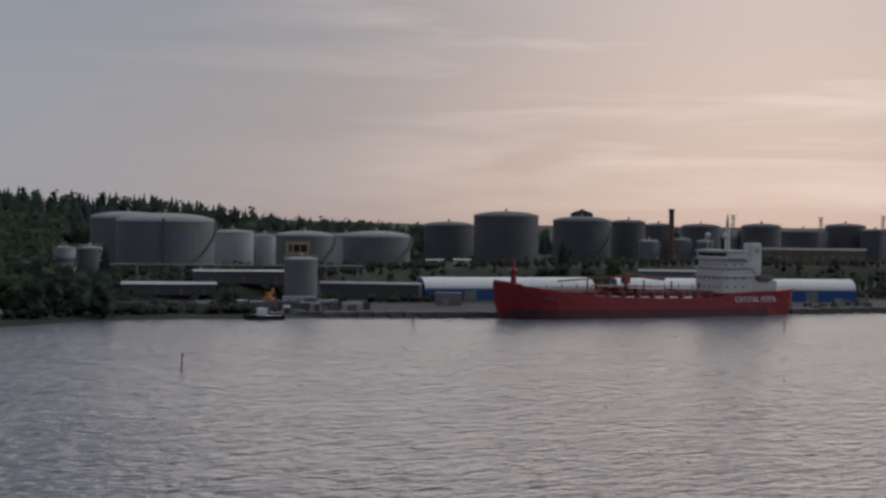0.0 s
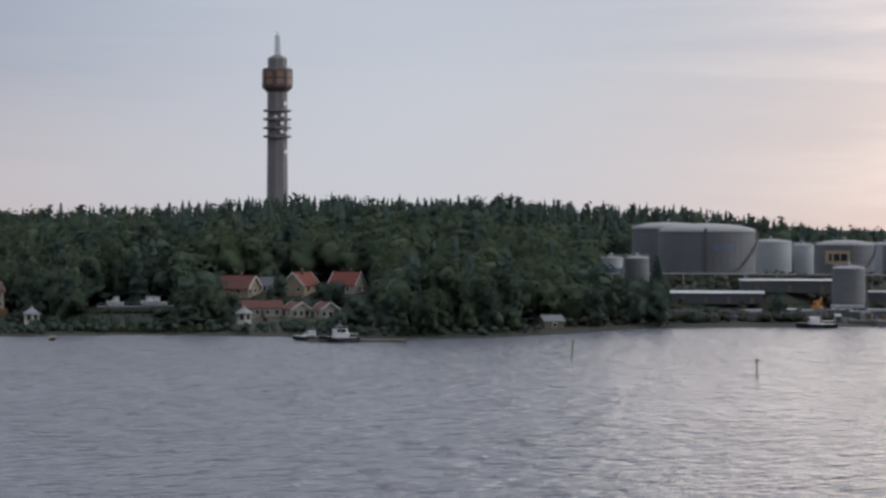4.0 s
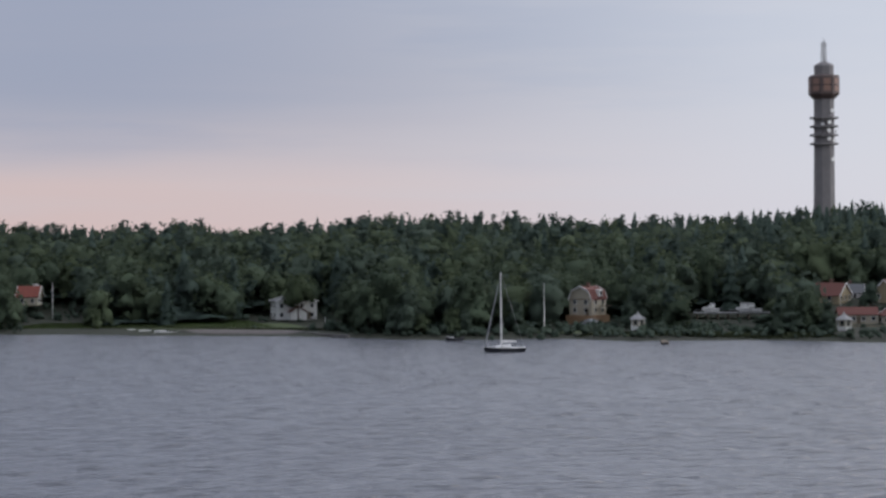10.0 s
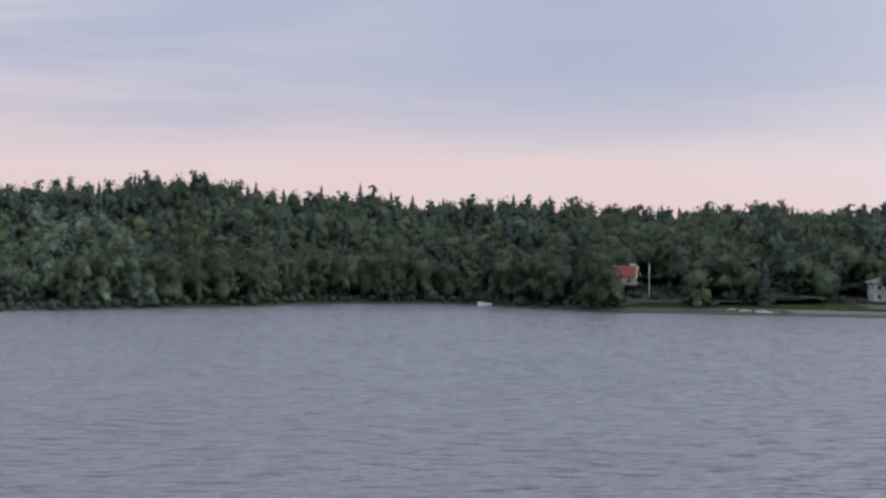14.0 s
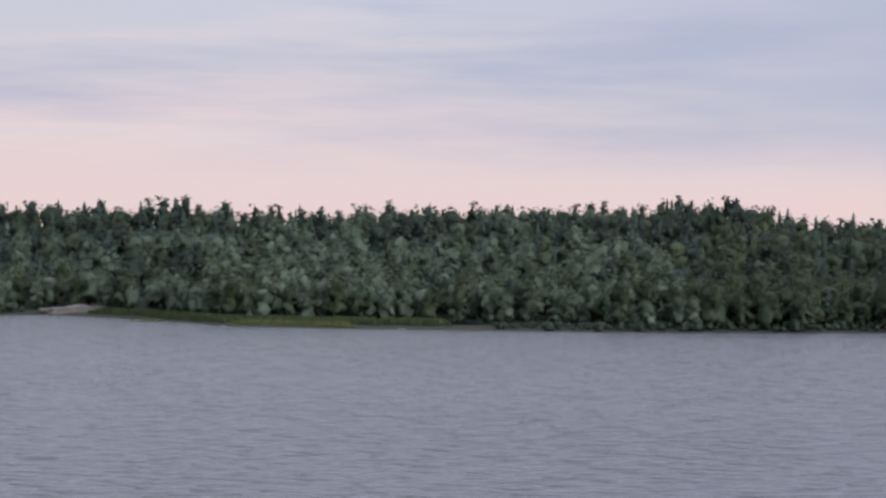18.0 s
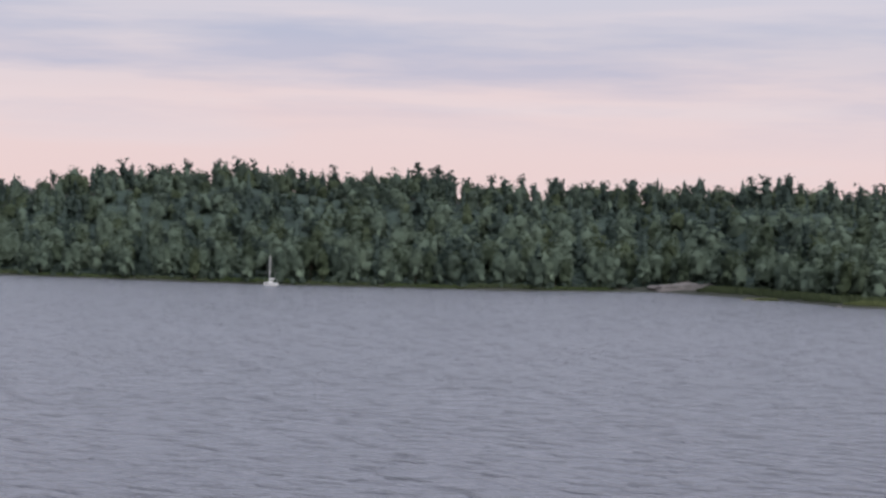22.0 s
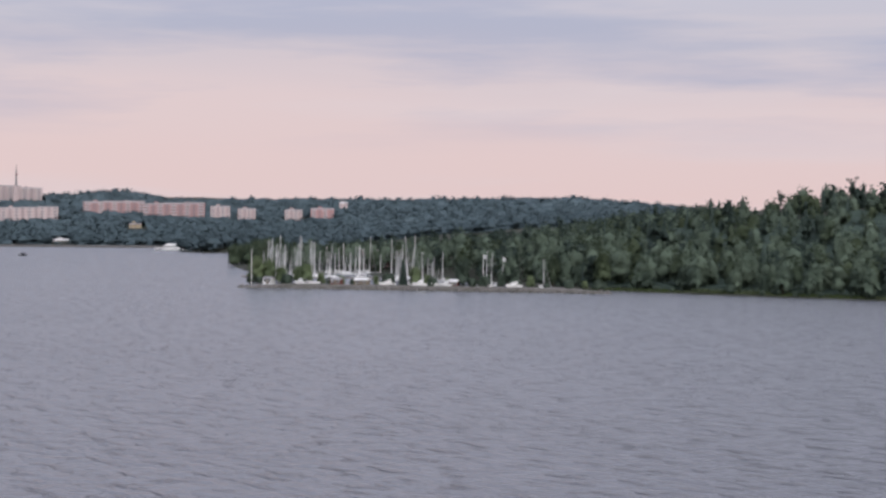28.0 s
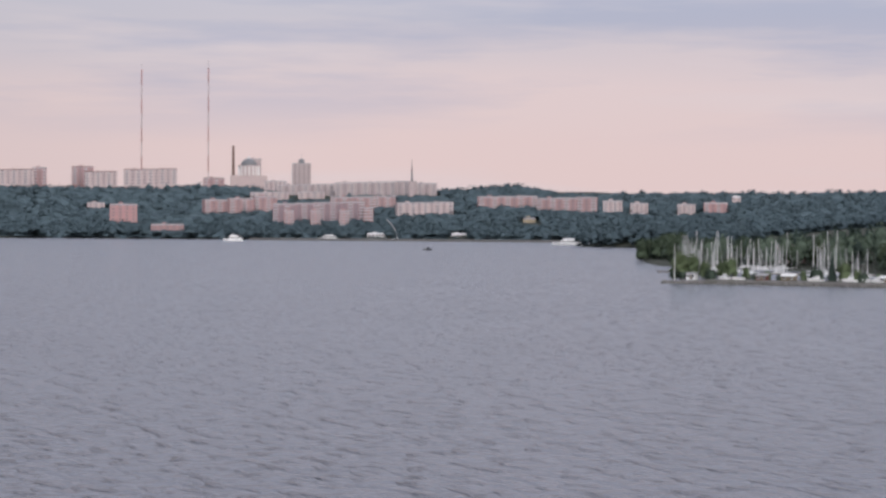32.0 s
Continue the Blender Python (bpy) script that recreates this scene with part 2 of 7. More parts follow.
def water_material():
    m = bpy.data.materials.new("sea_water")
    m.use_nodes = True
    nt = m.node_tree
    N, Lk = nt.nodes.new, nt.links.new
    p = nt.nodes["Principled BSDF"]
    p.inputs["Base Color"].default_value = (0.136, 0.143, 0.170, 1)
    p.inputs["Roughness"].default_value, p.inputs["IOR"].default_value = 0.26, 1.33
    pos = N("ShaderNodeNewGeometry").outputs["Position"]
    height = None

    def ripples(sc, rot, det, stretch):
        mp = N("ShaderNodeMapping")
        mp.inputs["Rotation"].default_value = (0, 0, radians(rot))
        mp.inputs["Scale"].default_value = (1.0, stretch, 1.0)
        Lk(pos, mp.inputs[0])
        n = N("ShaderNodeTexNoise")
        n.inputs["Scale"].default_value, n.inputs["Detail"].default_value = sc, det
        Lk(mp.outputs[0], n.inputs["Vector"])
        return n.outputs[0]

    def calc(op, a, b, c=0.0, clamp=False):
        k = N("ShaderNodeMath")
        k.operation, k.use_clamp = op, clamp
        for i, v in enumerate((a, b, c)):
            if isinstance(v, float):
                k.inputs[i].default_value = v
            else:
                Lk(v, k.inputs[i])
        return k.outputs[0]

    # gusts: the chop is stronger in long patches
    gust = calc("MULTIPLY_ADD", ripples(0.012, 8, 3, 2.2), 1.8, -0.15, True)
    for sc, rot, det, amp in ((0.05, 20, 2, 0.6), (0.19, -12, 2, 1.3), (0.45, 6, 2, 0.75), (1.1, 14, 2, 0.08)):
        n = ripples(sc, rot, det, 1.5)
        height = calc("MULTIPLY", n, amp) if height is None else calc("MULTIPLY_ADD", n, amp, height)
    # short steep wavelets here and there
    crest = calc("MAXIMUM", calc("SUBTRACT", ripples(0.17, 18, 2, 2.6), 0.57), 0.0)
    height = calc("MULTIPLY_ADD", crest, 7.0, height)
    height = calc("MULTIPLY", height, calc("MULTIPLY_ADD", gust, 0.7, 0.55))
    b = N("ShaderNodeBump")
    b.inputs["Strength"].default_value, b.inputs["Distance"].default_value = 1.0, WAVE
    Lk(height, b.inputs["Height"])
    Lk(b.outputs[0], p.inputs["Normal"])
    return m


WAVE = 1.3
M = {
    "water": water_material(),
    "ground": material("grassy_ground", (0.02312, 0.0288, 0.01632), 0.95, color2=(0.0272, 0.03, 0.01904), scale=0.12, bump=0.3),
    "leaf": material("broad_leaves", (0.06329, 0.08707, 0.05857), 0.9, color2=(0.08276, 0.1074, 0.0679), scale=0.3, per="island", spec=0.05, foliage=True),
    "leaf_olive": material("olive_leaves", (0.07141, 0.09486, 0.05725), 0.9, color2=(0.09252, 0.1166, 0.06656), scale=0.3, per="island", spec=0.05, foliage=True),
    "leaf_pale": material("pale_green_leaves", (0.1141, 0.1527, 0.08325), 0.9, color2=(0.1427, 0.1785, 0.09649), scale=0.3, per="island", spec=0.05, foliage=True),
    "weeds": material("dry_dark_weeds", (0.045, 0.0525, 0.0384), 0.9, color2=(0.065, 0.07, 0.048), scale=0.3, per="island", spec=0.05, foliage=True),
    # broad leaves lightened: the left-hand wood's stronger light is put into the colour
    "leaf_lit": material("lit_wood_leaves", (0.1145, 0.1558, 0.1187), 0.9, color2=(0.1463, 0.1887, 0.1336), scale=0.3, per="island", spec=0.05, foliage=True),
    "leaf_dark": material("dark_leaves", (0.05645, 0.07874, 0.06167), 0.9, color2=(0.07585, 0.0999, 0.07356), scale=0.3, per="island", spec=0.05, foliage=True),
    "needle": material("conifer_needles", (0.05488, 0.07872, 0.06708), 0.9, color2=(0.07252, 0.09984, 0.08256), scale=0.3, per="island", spec=0.05, foliage=True),
    # the blue haze of distance is mixed into the far leaves' base colour
    "far_leaf_hazed": material("hazed_far_woods", (0.07563, 0.1099, 0.1265), 0.9, color2=(0.09774, 0.1338, 0.1456), scale=0.1, per="island", spec=0.05, foliage=True),
    "bark": material("bark", (0.10, 0.075, 0.055), 0.95, scale=2, bump=0.5),
    "tank_grey": material("weathered_grey_tank_paint", (0.176, 0.18, 0.192), 0.6, color2=(0.136, 0.14, 0.148), scale=0.3),
    "tank_white": material("white_tank_paint", (0.442, 0.459, 0.4845), 0.5, color2=(0.374, 0.391, 0.408), scale=0.3),
    "tank_roof": material("pale_tank_roof", (0.288, 0.288, 0.2952), 0.6, color2=(0.2304, 0.2304, 0.2376), scale=0.3),
    # dark paint that also carries the backlit shade of tanks against the sun
    "tank_dark": material("dark_paint_backlit_tanks", (0.096, 0.1, 0.112), 0.6, color2=(0.072, 0.076, 0.084), scale=0.3),
    "steel": material("galvanised_steel", (0.35, 0.36, 0.38), 0.45, 0.6, scale=1),
    "brick": material("red_brown_brick", (0.16, 0.09, 0.072), 0.85, scale=3, bump=0.3),
    "ship_red": material("red_hull_paint", (0.288, 0.016, 0.0256), 0.45, color2=(0.224, 0.02, 0.028), scale=0.25),
    "ship_boot": material("dull_red_antifouling", (0.11, 0.03, 0.04), 0.6, color2=(0.08, 0.03, 0.036), scale=0.25),
    "white": material("white_paint", (0.80, 0.80, 0.79), 0.45, color2=(0.70, 0.70, 0.69), scale=0.5),
    "blue": material("blue_cladding", (0.027, 0.108, 0.324), 0.5, color2=(0.027, 0.09, 0.261), scale=0.4),
    "concrete": material("grey_concrete", (0.235, 0.222, 0.225), 0.85, color2=(0.185, 0.175, 0.18), scale=0.4, bump=0.3),
    "pod": material("ochre_tower_cladding", (0.30, 0.175, 0.13), 0.5, color2=(0.23, 0.14, 0.115), scale=0.5),
    "glass": material("dark_window_glass", (0.03, 0.035, 0.045), 0.12, scale=1),
    "yellow": material("yellow_plaster", (0.3952, 0.3268, 0.2128), 0.85, color2=(0.342, 0.2812, 0.19), scale=1),
    "ochre": material("orange_ochre_boards", (0.3496, 0.2204, 0.1292), 0.8, color2=(0.2964, 0.19, 0.114), scale=1),
    "cream": material("cream_boards", (0.5016, 0.456, 0.3572), 0.8, color2=(0.4408, 0.3952, 0.3192), scale=1),
    "roof_red": material("red_clay_tiles", (0.144, 0.0504, 0.0396), 0.8, color2=(0.1152, 0.0432, 0.036), scale=2, bump=0.4),
    "roof_bright": material("bright_orange_red_tiles", (0.2016, 0.0504, 0.03456), 0.8, color2=(0.1656, 0.04464, 0.03312), scale=2, bump=0.4),
    "dark": material("black_navy_paint", (0.02, 0.022, 0.03), 0.4, scale=1),
    "wood": material("weathered_timber", (0.20, 0.16, 0.12), 0.85, scale=2, bump=0.4),
    "rock": material("grey_pink_granite", (0.2016, 0.18, 0.1739), 0.9, color2=(0.0936, 0.09, 0.0814), scale=0.8, bump=0.6),
    "reed": material("green_reeds", (0.09, 0.1116, 0.05625), 0.9, color2=(0.066, 0.0868, 0.045), per="island", spec=0.1),
    "pinkbrick": material("pink_brown_brick_facade", (0.40, 0.25, 0.25), 0.85, color2=(0.35, 0.222, 0.225), scale=0.2),
    "beige": material("beige_facade", (0.5256, 0.4225, 0.4116), 0.85, color2=(0.4731, 0.3795, 0.3729), scale=0.2),
    "orange": material("orange_machine_paint", (0.42, 0.18, 0.04), 0.5, scale=1),
    "blue_faded": material("faded_blue_paint", (0.13, 0.16, 0.24), 0.5, color2=(0.15, 0.17, 0.23), scale=0.5),
    "sign_yellow": material("faded_yellow_panel", (0.50, 0.38, 0.22), 0.7, color2=(0.42, 0.33, 0.22), scale=0.5),
    "ship_deck": material("dull_red_deck_paint", (0.24, 0.06, 0.05), 0.6, color2=(0.17, 0.06, 0.05), scale=0.5),
    "ochre_dull": material("dull_yellow_brick", (0.22, 0.18, 0.125), 0.85, scale=0.6, bump=0.2),
    "concrete_dark": material("dark_wet_concrete", (0.15, 0.145, 0.14), 0.85, color2=(0.10, 0.095, 0.09), scale=0.6, bump=0.3),
    "rock_dark": material("dark_breakwater_stone", (0.1575, 0.144, 0.1426), 0.9, color2=(0.0975, 0.0975, 0.0806), scale=0.6, bump=0.5),
    "reed_bright": material("yellow_green_reeds", (0.152, 0.1722, 0.07225), 0.9, color2=(0.104, 0.1271, 0.05525), per="island", spec=0.1),
    "rosebrick": material("rose_brick_facade", (0.461, 0.2617, 0.258), 0.85, color2=(0.4034, 0.2399, 0.2419), scale=0.2),
    "greybeige": material("grey_beige_facade", (0.4479, 0.3646, 0.3584), 0.85, color2=(0.3929, 0.3267, 0.3259), scale=0.2),
    "mast_red": material("red_mast_paint", (0.30, 0.10, 0.09), 0.6, scale=0.2),
    "mast_pale": material("pale_mast_paint", (0.45, 0.38, 0.38), 0.6, scale=0.2),
    # white lowered, with the shade on the ship's near side put into it
    "ship_white": material("dimmed_ship_white", (0.56, 0.56, 0.56), 0.5, color2=(0.46, 0.46, 0.45), scale=0.4),
    "bank": material("rough_bank_grass", (0.06375, 0.0782, 0.0399), 0.95, color2=(0.04675, 0.05525, 0.03325), per="island", spec=0.05),
    # far panes have the sky's reflection painted in as a pale base colour
    "far_glass": material("window_glass_painted_sky", (0.24, 0.21, 0.225), 0.35, scale=1),
    "roof_felt": material("weathered_roof_felt", (0.30, 0.27, 0.27), 0.9, color2=(0.25, 0.23, 0.235), scale=0.2),
    # shadow on the long pink terrace, put into a darker mauve wall colour
    "shaded_brick": material("brick_facade_in_shade", (0.324, 0.2242, 0.2432), 0.85, color2=(0.276, 0.1947, 0.2176), scale=0.2),
    "pod_brown": material("brown_tower_cladding", (0.125, 0.088, 0.082), 0.6, color2=(0.10, 0.074, 0.072), scale=0.4),
    "mast_grey": material("anodised_mast", (0.66, 0.66, 0.67), 0.5, color2=(0.56, 0.56, 0.57), scale=0.6),
    "balcony": material("pale_balcony_front", (0.5661, 0.5154, 0.5205), 0.7, color2=(0.5049, 0.4557, 0.4661), scale=0.3),
    "lawn": material("shore_lawn_grass", (0.08, 0.108, 0.0425), 0.95, color2=(0.056, 0.08, 0.034), per="island", spec=0.05),
    "lawn_turf": material("green_lawn_turf", (0.075, 0.100, 0.036), 0.95, color2=(0.052, 0.072, 0.030), scale=0.25, bump=0.3),
    "gravel": material("shore_gravel", (0.13, 0.115, 0.112), 0.95, color2=(0.095, 0.085, 0.082), scale=0.8, bump=0.5),
    "asphalt": material("worn_yard_asphalt", (0.045, 0.044, 0.045), 0.9, color2=(0.07, 0.066, 0.062), scale=0.15),
}


# ---- building blocks ----
def part(name, bm, mat, parent, label=""):
    me = bpy.data.meshes.new(name)
    bm.to_mesh(me)
    bm.free()
    me.materials.append(M[mat])
    ob = new(name, me)
    ob.parent = parent
    if label:
        tagged(ob, label)
    return ob


def thing(name, x, y, z, label, category, group="", kind="", rz=0.0):
    ob = new(name)
    ob.matrix_basis = pose(x, y, z, 0, 0, rz)
    return tagged(ob, label, category, group, kind)


def box(sx, sy, sz, x=0, y=0, z=0, rz=0, bm=None, bevel=0.0):
    """A block with its base at z, optionally with bevelled edges."""
    bm = bm or bmesh.new()
    made = bmesh.ops.create_cube(bm, size=1.0, matrix=pose(x, y, z + sz / 2, 0, 0, rz) @ Matrix.Diagonal((sx, sy, sz, 1)))
    if bevel:
        edges = {e for v in made["verts"] for e in v.link_edges}
        bmesh.ops.bevel(bm, geom=list(edges), offset=bevel, segments=1, affect="EDGES")
    return bm


def cyl(r1, r2, h, x=0, y=0, z=0, n=24, bm=None, m=None, caps=True):
    bm = bm or bmesh.new()
    mm = pose(x, y, z + h / 2) if m is None else m @ pose(0, 0, h / 2)
    bmesh.ops.create_cone(bm, cap_ends=caps, segments=n, radius1=r1, radius2=r2, depth=h, matrix=mm)
    return bm


def rod(a, b, r, n=6, bm=None, r2=None):
    a, b = Vector(a), Vector(b)
    m = Matrix.Translation(a) @ (b - a).to_track_quat("Z", "Y").to_matrix().to_4x4()
    return cyl(r, r if r2 is None else r2, (b - a).length, n=n, bm=bm, m=m)


def prism(profile, y0, y1, bm=None):
    """A closed profile in x and z drawn out along y."""
    bm = bm or bmesh.new()
    a = [bm.verts.new((x, y0, z)) for x, z in profile]
    b = [bm.verts.new((x, y1, z)) for x, z in profile]
    bm.faces.new(a)
    bm.faces.new(b[::-1])
    for i in range(len(a)):
        j = (i + 1) % len(a)
        bm.faces.new((a[j], a[i], b[i], b[j]))
    bmesh.ops.recalc_face_normals(bm, faces=bm.faces)
    return bm


def mesh_from(name, verts, faces, mat, parent=None, smooth=False, soft=None, tone=None):
    """A mesh object from numpy arrays of vertices and quads or triangles."""
    me = bpy.data.meshes.new(name)
    k = faces.shape[1]
    me.vertices.add(len(verts))
    me.vertices.foreach_set("co", np.ascontiguousarray(verts, dtype=np.float32).ravel())
    me.loops.add(faces.size)
    me.loops.foreach_set("vertex_index", np.ascontiguousarray(faces, dtype=np.int32).ravel())
    me.polygons.add(len(faces))
    me.polygons.foreach_set("loop_start", np.arange(0, faces.size, k, dtype=np.int32))
    if smooth:
        me.polygons.foreach_set("use_smooth", np.ones(len(faces), dtype=bool))
    me.update(calc_edges=True)
    if soft is not None:
        at = me.attributes.new("leaf_normal", "FLOAT_VECTOR", "POINT")
        at.data.foreach_set("vector", np.ascontiguousarray(soft, dtype=np.float32).ravel())
    if tone is not None:
        at = me.attributes.new("tone", "FLOAT", "POINT")
        at.data.foreach_set("value", np.ascontiguousarray(tone, dtype=np.float32))
    me.materials.append(M[mat])
    ob = new(name, me)
    ob.parent = parent
    return ob


# ---- the lie of the land: shore, shelf and ridge by bearing from the first viewpoint ----
SHORE = [(66, 660), (60, 640), (55.5, 598), (47, 553), (43, 548), (40, 536), (38, 534), (36, 528), (33.5, 500), (31, 480), (28.5, 474), (23.5, 490), (21.3, 498), (18.8, 497), (17.3, 494), (15.6, 508), (12, 507), (10.7, 511), (7.4, 536), (3.2, 552), (1.4, 565), (-0.2, 568), (-2.3, 601), (-4.4, 636), (-7.5, 652), (-11.3, 637), (-16.3, 632), (-21.1, 643), (-23.6, 650), (-26.4, 666), (-27.7, 711), (-30.5, 764), (-34.8, 753), (-41, 783), (-43.9, 810), (-48, 862), (-50.6, 905), (-52.5, 930), (-54, 1090), (-57, 1180), (-58.9, 1244), (-59.3, 1900), (-60, 9000)]
RIDGE = [(66, 8.5), (50, 8.5), (46, 7.5), (45, 9.0), (42, 14.0), (38, 24.2), (36, 26.2), (33, 28.7), (30, 27.4), (27, 27.8), (23, 24.2), (22, 23.6), (18, 21.8), (16, 22.3), (14, 23.8), (12, 24.5), (11, 24.6), (10, 21.4), (8, 18.6), (7, 18.9), (6.4, 20.9), (6, 22.3), (4, 20.8), (2, 20.8), (0, 22.9), (-0.8, 23.3), (-1.5, 23.2), (-4, 22.8), (-5.5, 27.8), (-7, 28.8), (-8, 28.6), (-10, 33.4), (-10.8, 34.5), (-11.5, 33.9), (-13, 31.1), (-14.6, 32.2), (-15, 32.4), (-17, 31.1), (-18.6, 30.9), (-19, 31.0), (-21, 30.3), (-21.7, 29.6), (-24, 30.5), (-27, 32.4), (-28, 32.0), (-29, 31.2), (-33, 32.2), (-33.7, 31.9), (-35, 33.5), (-35.5, 34.1), (-38, 35.3), (-40, 37.9), (-40.8, 39.7), (-41, 39.8), (-42, 36.4), (-43.5, 36.6), (-44.2, 36.9), (-45, 35.5), (-46, 29.3), (-47.5, 26.0), (-48, 25.1), (-52, 14.0), (-58, 9.0), (-66, 6.0)]
REACH = [(66, 300), (40, 300), (35, 330), (31, 420), (28, 400), (20, 330), (8, 260), (0, 200), (-5, 170), (-45, 150), (-52, 200), (-66, 200)]
SHELF = [(30, 50), (40, 55), (43, 90), (46, 190), (52, 230), (66, 270)]
FAR_SHORE = [(-50, 2150), (-57.9, 2224), (-63.4, 2327), (-68, 2365), (-74, 2460), (-85, 2600)]
FAR_SLOPE = [(-85, 0.13), (-62, 0.125), (-58, 0.065), (-50, 0.07), (-38, 0.08)]
FAR_START = [(-85, 170), (-72.5, 190), (-69.5, 275), (-61.5, 275), (-60, 170), (-38, 170)]
FAR_RIDGE = [(-30, 28.0), (-42, 42.0), (-43, 41.7), (-44, 45.4), (-45, 52.3), (-45.5, 55.5), (-46.5, 60.5), (-47, 62.3), (-48, 65.5), (-48.5, 66.5), (-49, 66.2), (-51, 58.4), (-52, 57.2), (-54, 58.3), (-55.5, 63.0), (-56, 64.6), (-57, 67.5), (-58, 67.9), (-59.5, 66.2), (-60, 64.0), (-60.5, 60.2), (-61, 58.2), (-62, 56.0), (-63.5, 53.7), (-64, 55.0), (-68, 63.8), (-69.5, 59.7), (-74, 59.2), (-85, 54.0)]


def table(rows, a):
    r = np.array(sorted(rows))
    return np.interp(a, r[:, 0], r[:, 1])


def smooth(v):
    v = np.clip(v, 0, 1)
    return v * v * (3 - 2 * v)


def ground(x, y):
    """Height of the land, or of the sea bed, at x, y."""
    x, y = np.asarray(x, float), np.asarray(y, float)
    a, r = np.degrees(np.arctan2(x, y)), np.hypot(x, y)
    d = r - table(SHORE, a)
    # the wood ends at a point behind the breakwater
    d = np.where(a < -45, np.minimum(d, (x + 143) * 0.5991 + (y + 47) * 0.8007), d)
    farm = smooth((a - 31) / 4)
    low = 1.0 * smooth((d + 6) / 7) + 3.2 * smooth((d - 58) / 60) * (1 - 0.6 * farm)
    shelf = 5.8 * smooth((d - table(SHELF, a)) / 25) * farm
    rise = np.maximum(table(RIDGE, a) - 4.2 - 4 * farm, 0) * smooth((d - 20 - 250 * farm) / table(REACH, a))
    bank = 1.5 * np.sin(x / 23) * np.sin(y / 19) * smooth((d - 40) / 100) * (1 - farm)
    near = np.where(d < -6, -6 * smooth(-(d + 6) / 40), low + shelf + rise + bank)
    f = r - table(FAR_SHORE, a)
    start = table(FAR_START, a)
    far = np.where(f < 0, -6.0, 1.5 + 8 * smooth(f / (start * 1.6 - 100)) + np.minimum(np.maximum(f - start, 0) * table(FAR_SLOPE, a), table(FAR_RIDGE, a) - 9.5))
    far = np.where(a < -38, far, -6.0)
    hx, hy = (x + 1640) / 75, (y - 1075) / 75
    cape = 9 * (1 - hx * hx - hy * hy)
    return np.maximum(np.maximum(near, far), np.maximum(cape, -6))


def build_land():
    az = np.radians(np.arange(-88, 68.01, 0.4))
    rr = np.concatenate([np.arange(330, 1100, 5.0), np.geomspace(1100, 4900, 90)])
    A, R = np.meshgrid(az, rr)
    X, Y = R * np.sin(A), R * np.cos(A)
    Z = ground(X, Y)
    n, k = A.shape
    i = np.arange(n * k).reshape(n, k)
    q = np.stack([i[:-1, :-1], i[1:, :-1], i[1:, 1:], i[:-1, 1:]], -1).reshape(-1, 4)
    keep = Z.ravel()[q].max(1) > -5.5
    ob = mesh_from("ground", np.stack([X, Y, Z], -1).reshape(-1, 3), q[keep][:, ::-1], "ground", smooth=True)
    tagged(ob, "grassy and rocky shore rising to wooded ridges", "ground", kind="structure")
    bm = bmesh.new()
    bmesh.ops.create_grid(bm, x_segments=8, y_segments=8, size=7000)
    w = part("water", bm, "water", None)
    tagged(w, "grey rippled sea water reflecting the evening sky", "water", kind="structure")


build_land()


def build_yard():
    """The dark surfaced yard behind the quays, following the ground."""
    az, dd = np.arange(34.5, 62.01, 0.25), np.arange(3, 62, 3.0)
    A, D = np.meshgrid(az, dd)
    R = table(SHORE, A) + D
    X, Y = R * np.sin(np.radians(A)), R * np.cos(np.radians(A))
    i = np.arange(A.size).reshape(A.shape)
    q = np.stack([i[:-1, :-1], i[1:, :-1], i[1:, 1:], i[:-1, 1:]], -1).reshape(-1, 4)
    ob = mesh_from("pavement", np.stack([X, Y, ground(X, Y) + 0.12], -1).reshape(-1, 3), q[:, ::-1], "asphalt", smooth=True)
    tagged(ob, "worn dark asphalt yard behind the quay", "pavement", kind="structure")


def strip(name, a0, a1, d0, d1, lift, mat, label, ragged):
    """A sheet over the shore between two bearings and two distances from the waterline, with a ragged outline."""
    az, ff = np.arange(a0, a1 + 0.01, 0.12), np.linspace(0, 1, 9)
    A, F = np.meshgrid(az, ff)
    wob = np.array([noise.noise(Vector((a * 1.7, d0, 3))) for a in az]) * ragged
    ends = smooth((A - a0) / 0.6) * smooth((a1 - A) / 0.6)
    mid = (d0 + d1) / 2
    D = mid + (d0 + (d1 - d0) * F - mid) * (0.15 + 0.85 * ends) + wob[None, :]
    R = table(SHORE, A) + D
    X, Y = R * np.sin(np.radians(A)), R * np.cos(np.radians(A))
    i = np.arange(A.size).reshape(A.shape)
    q = np.stack([i[:-1, :-1], i[1:, :-1], i[1:, 1:], i[:-1, 1:]], -1).reshape(-1, 4)
    ob = mesh_from(name, np.stack([X, Y, ground(X, Y) + lift], -1).reshape(-1, 3), q[:, ::-1], mat, smooth=True)
    tagged(ob, label, name.replace("_", " "), kind="structure")


build_yard()
strip("lawn", 2.4, 8.2, 9, 44, 0.10, "lawn_turf", "mown green lawn sloping to the shore below the villa", 2.5)
strip("beach", 4.3, 8.0, -3, 9, 0.07, "gravel", "grey-pink gravel beach at the foot of the lawn", 1.5)
strip("shore_meadow", 14.5, 21.5, 1, 16, 0.08, "lawn_turf", "strip of grass along the shore below the gardens", 1.5)


# ---- trees ----
def icosphere(level):
    bm = bmesh.new()
    bmesh.ops.create_icosphere(bm, subdivisions=level, radius=1.0)
    bm.verts.ensure_lookup_table()
    v = np.array([x.co[:] for x in bm.verts])
    f = np.array([[x.index for x in q.verts] for q in bm.faces])
    bm.free()
    return v, f


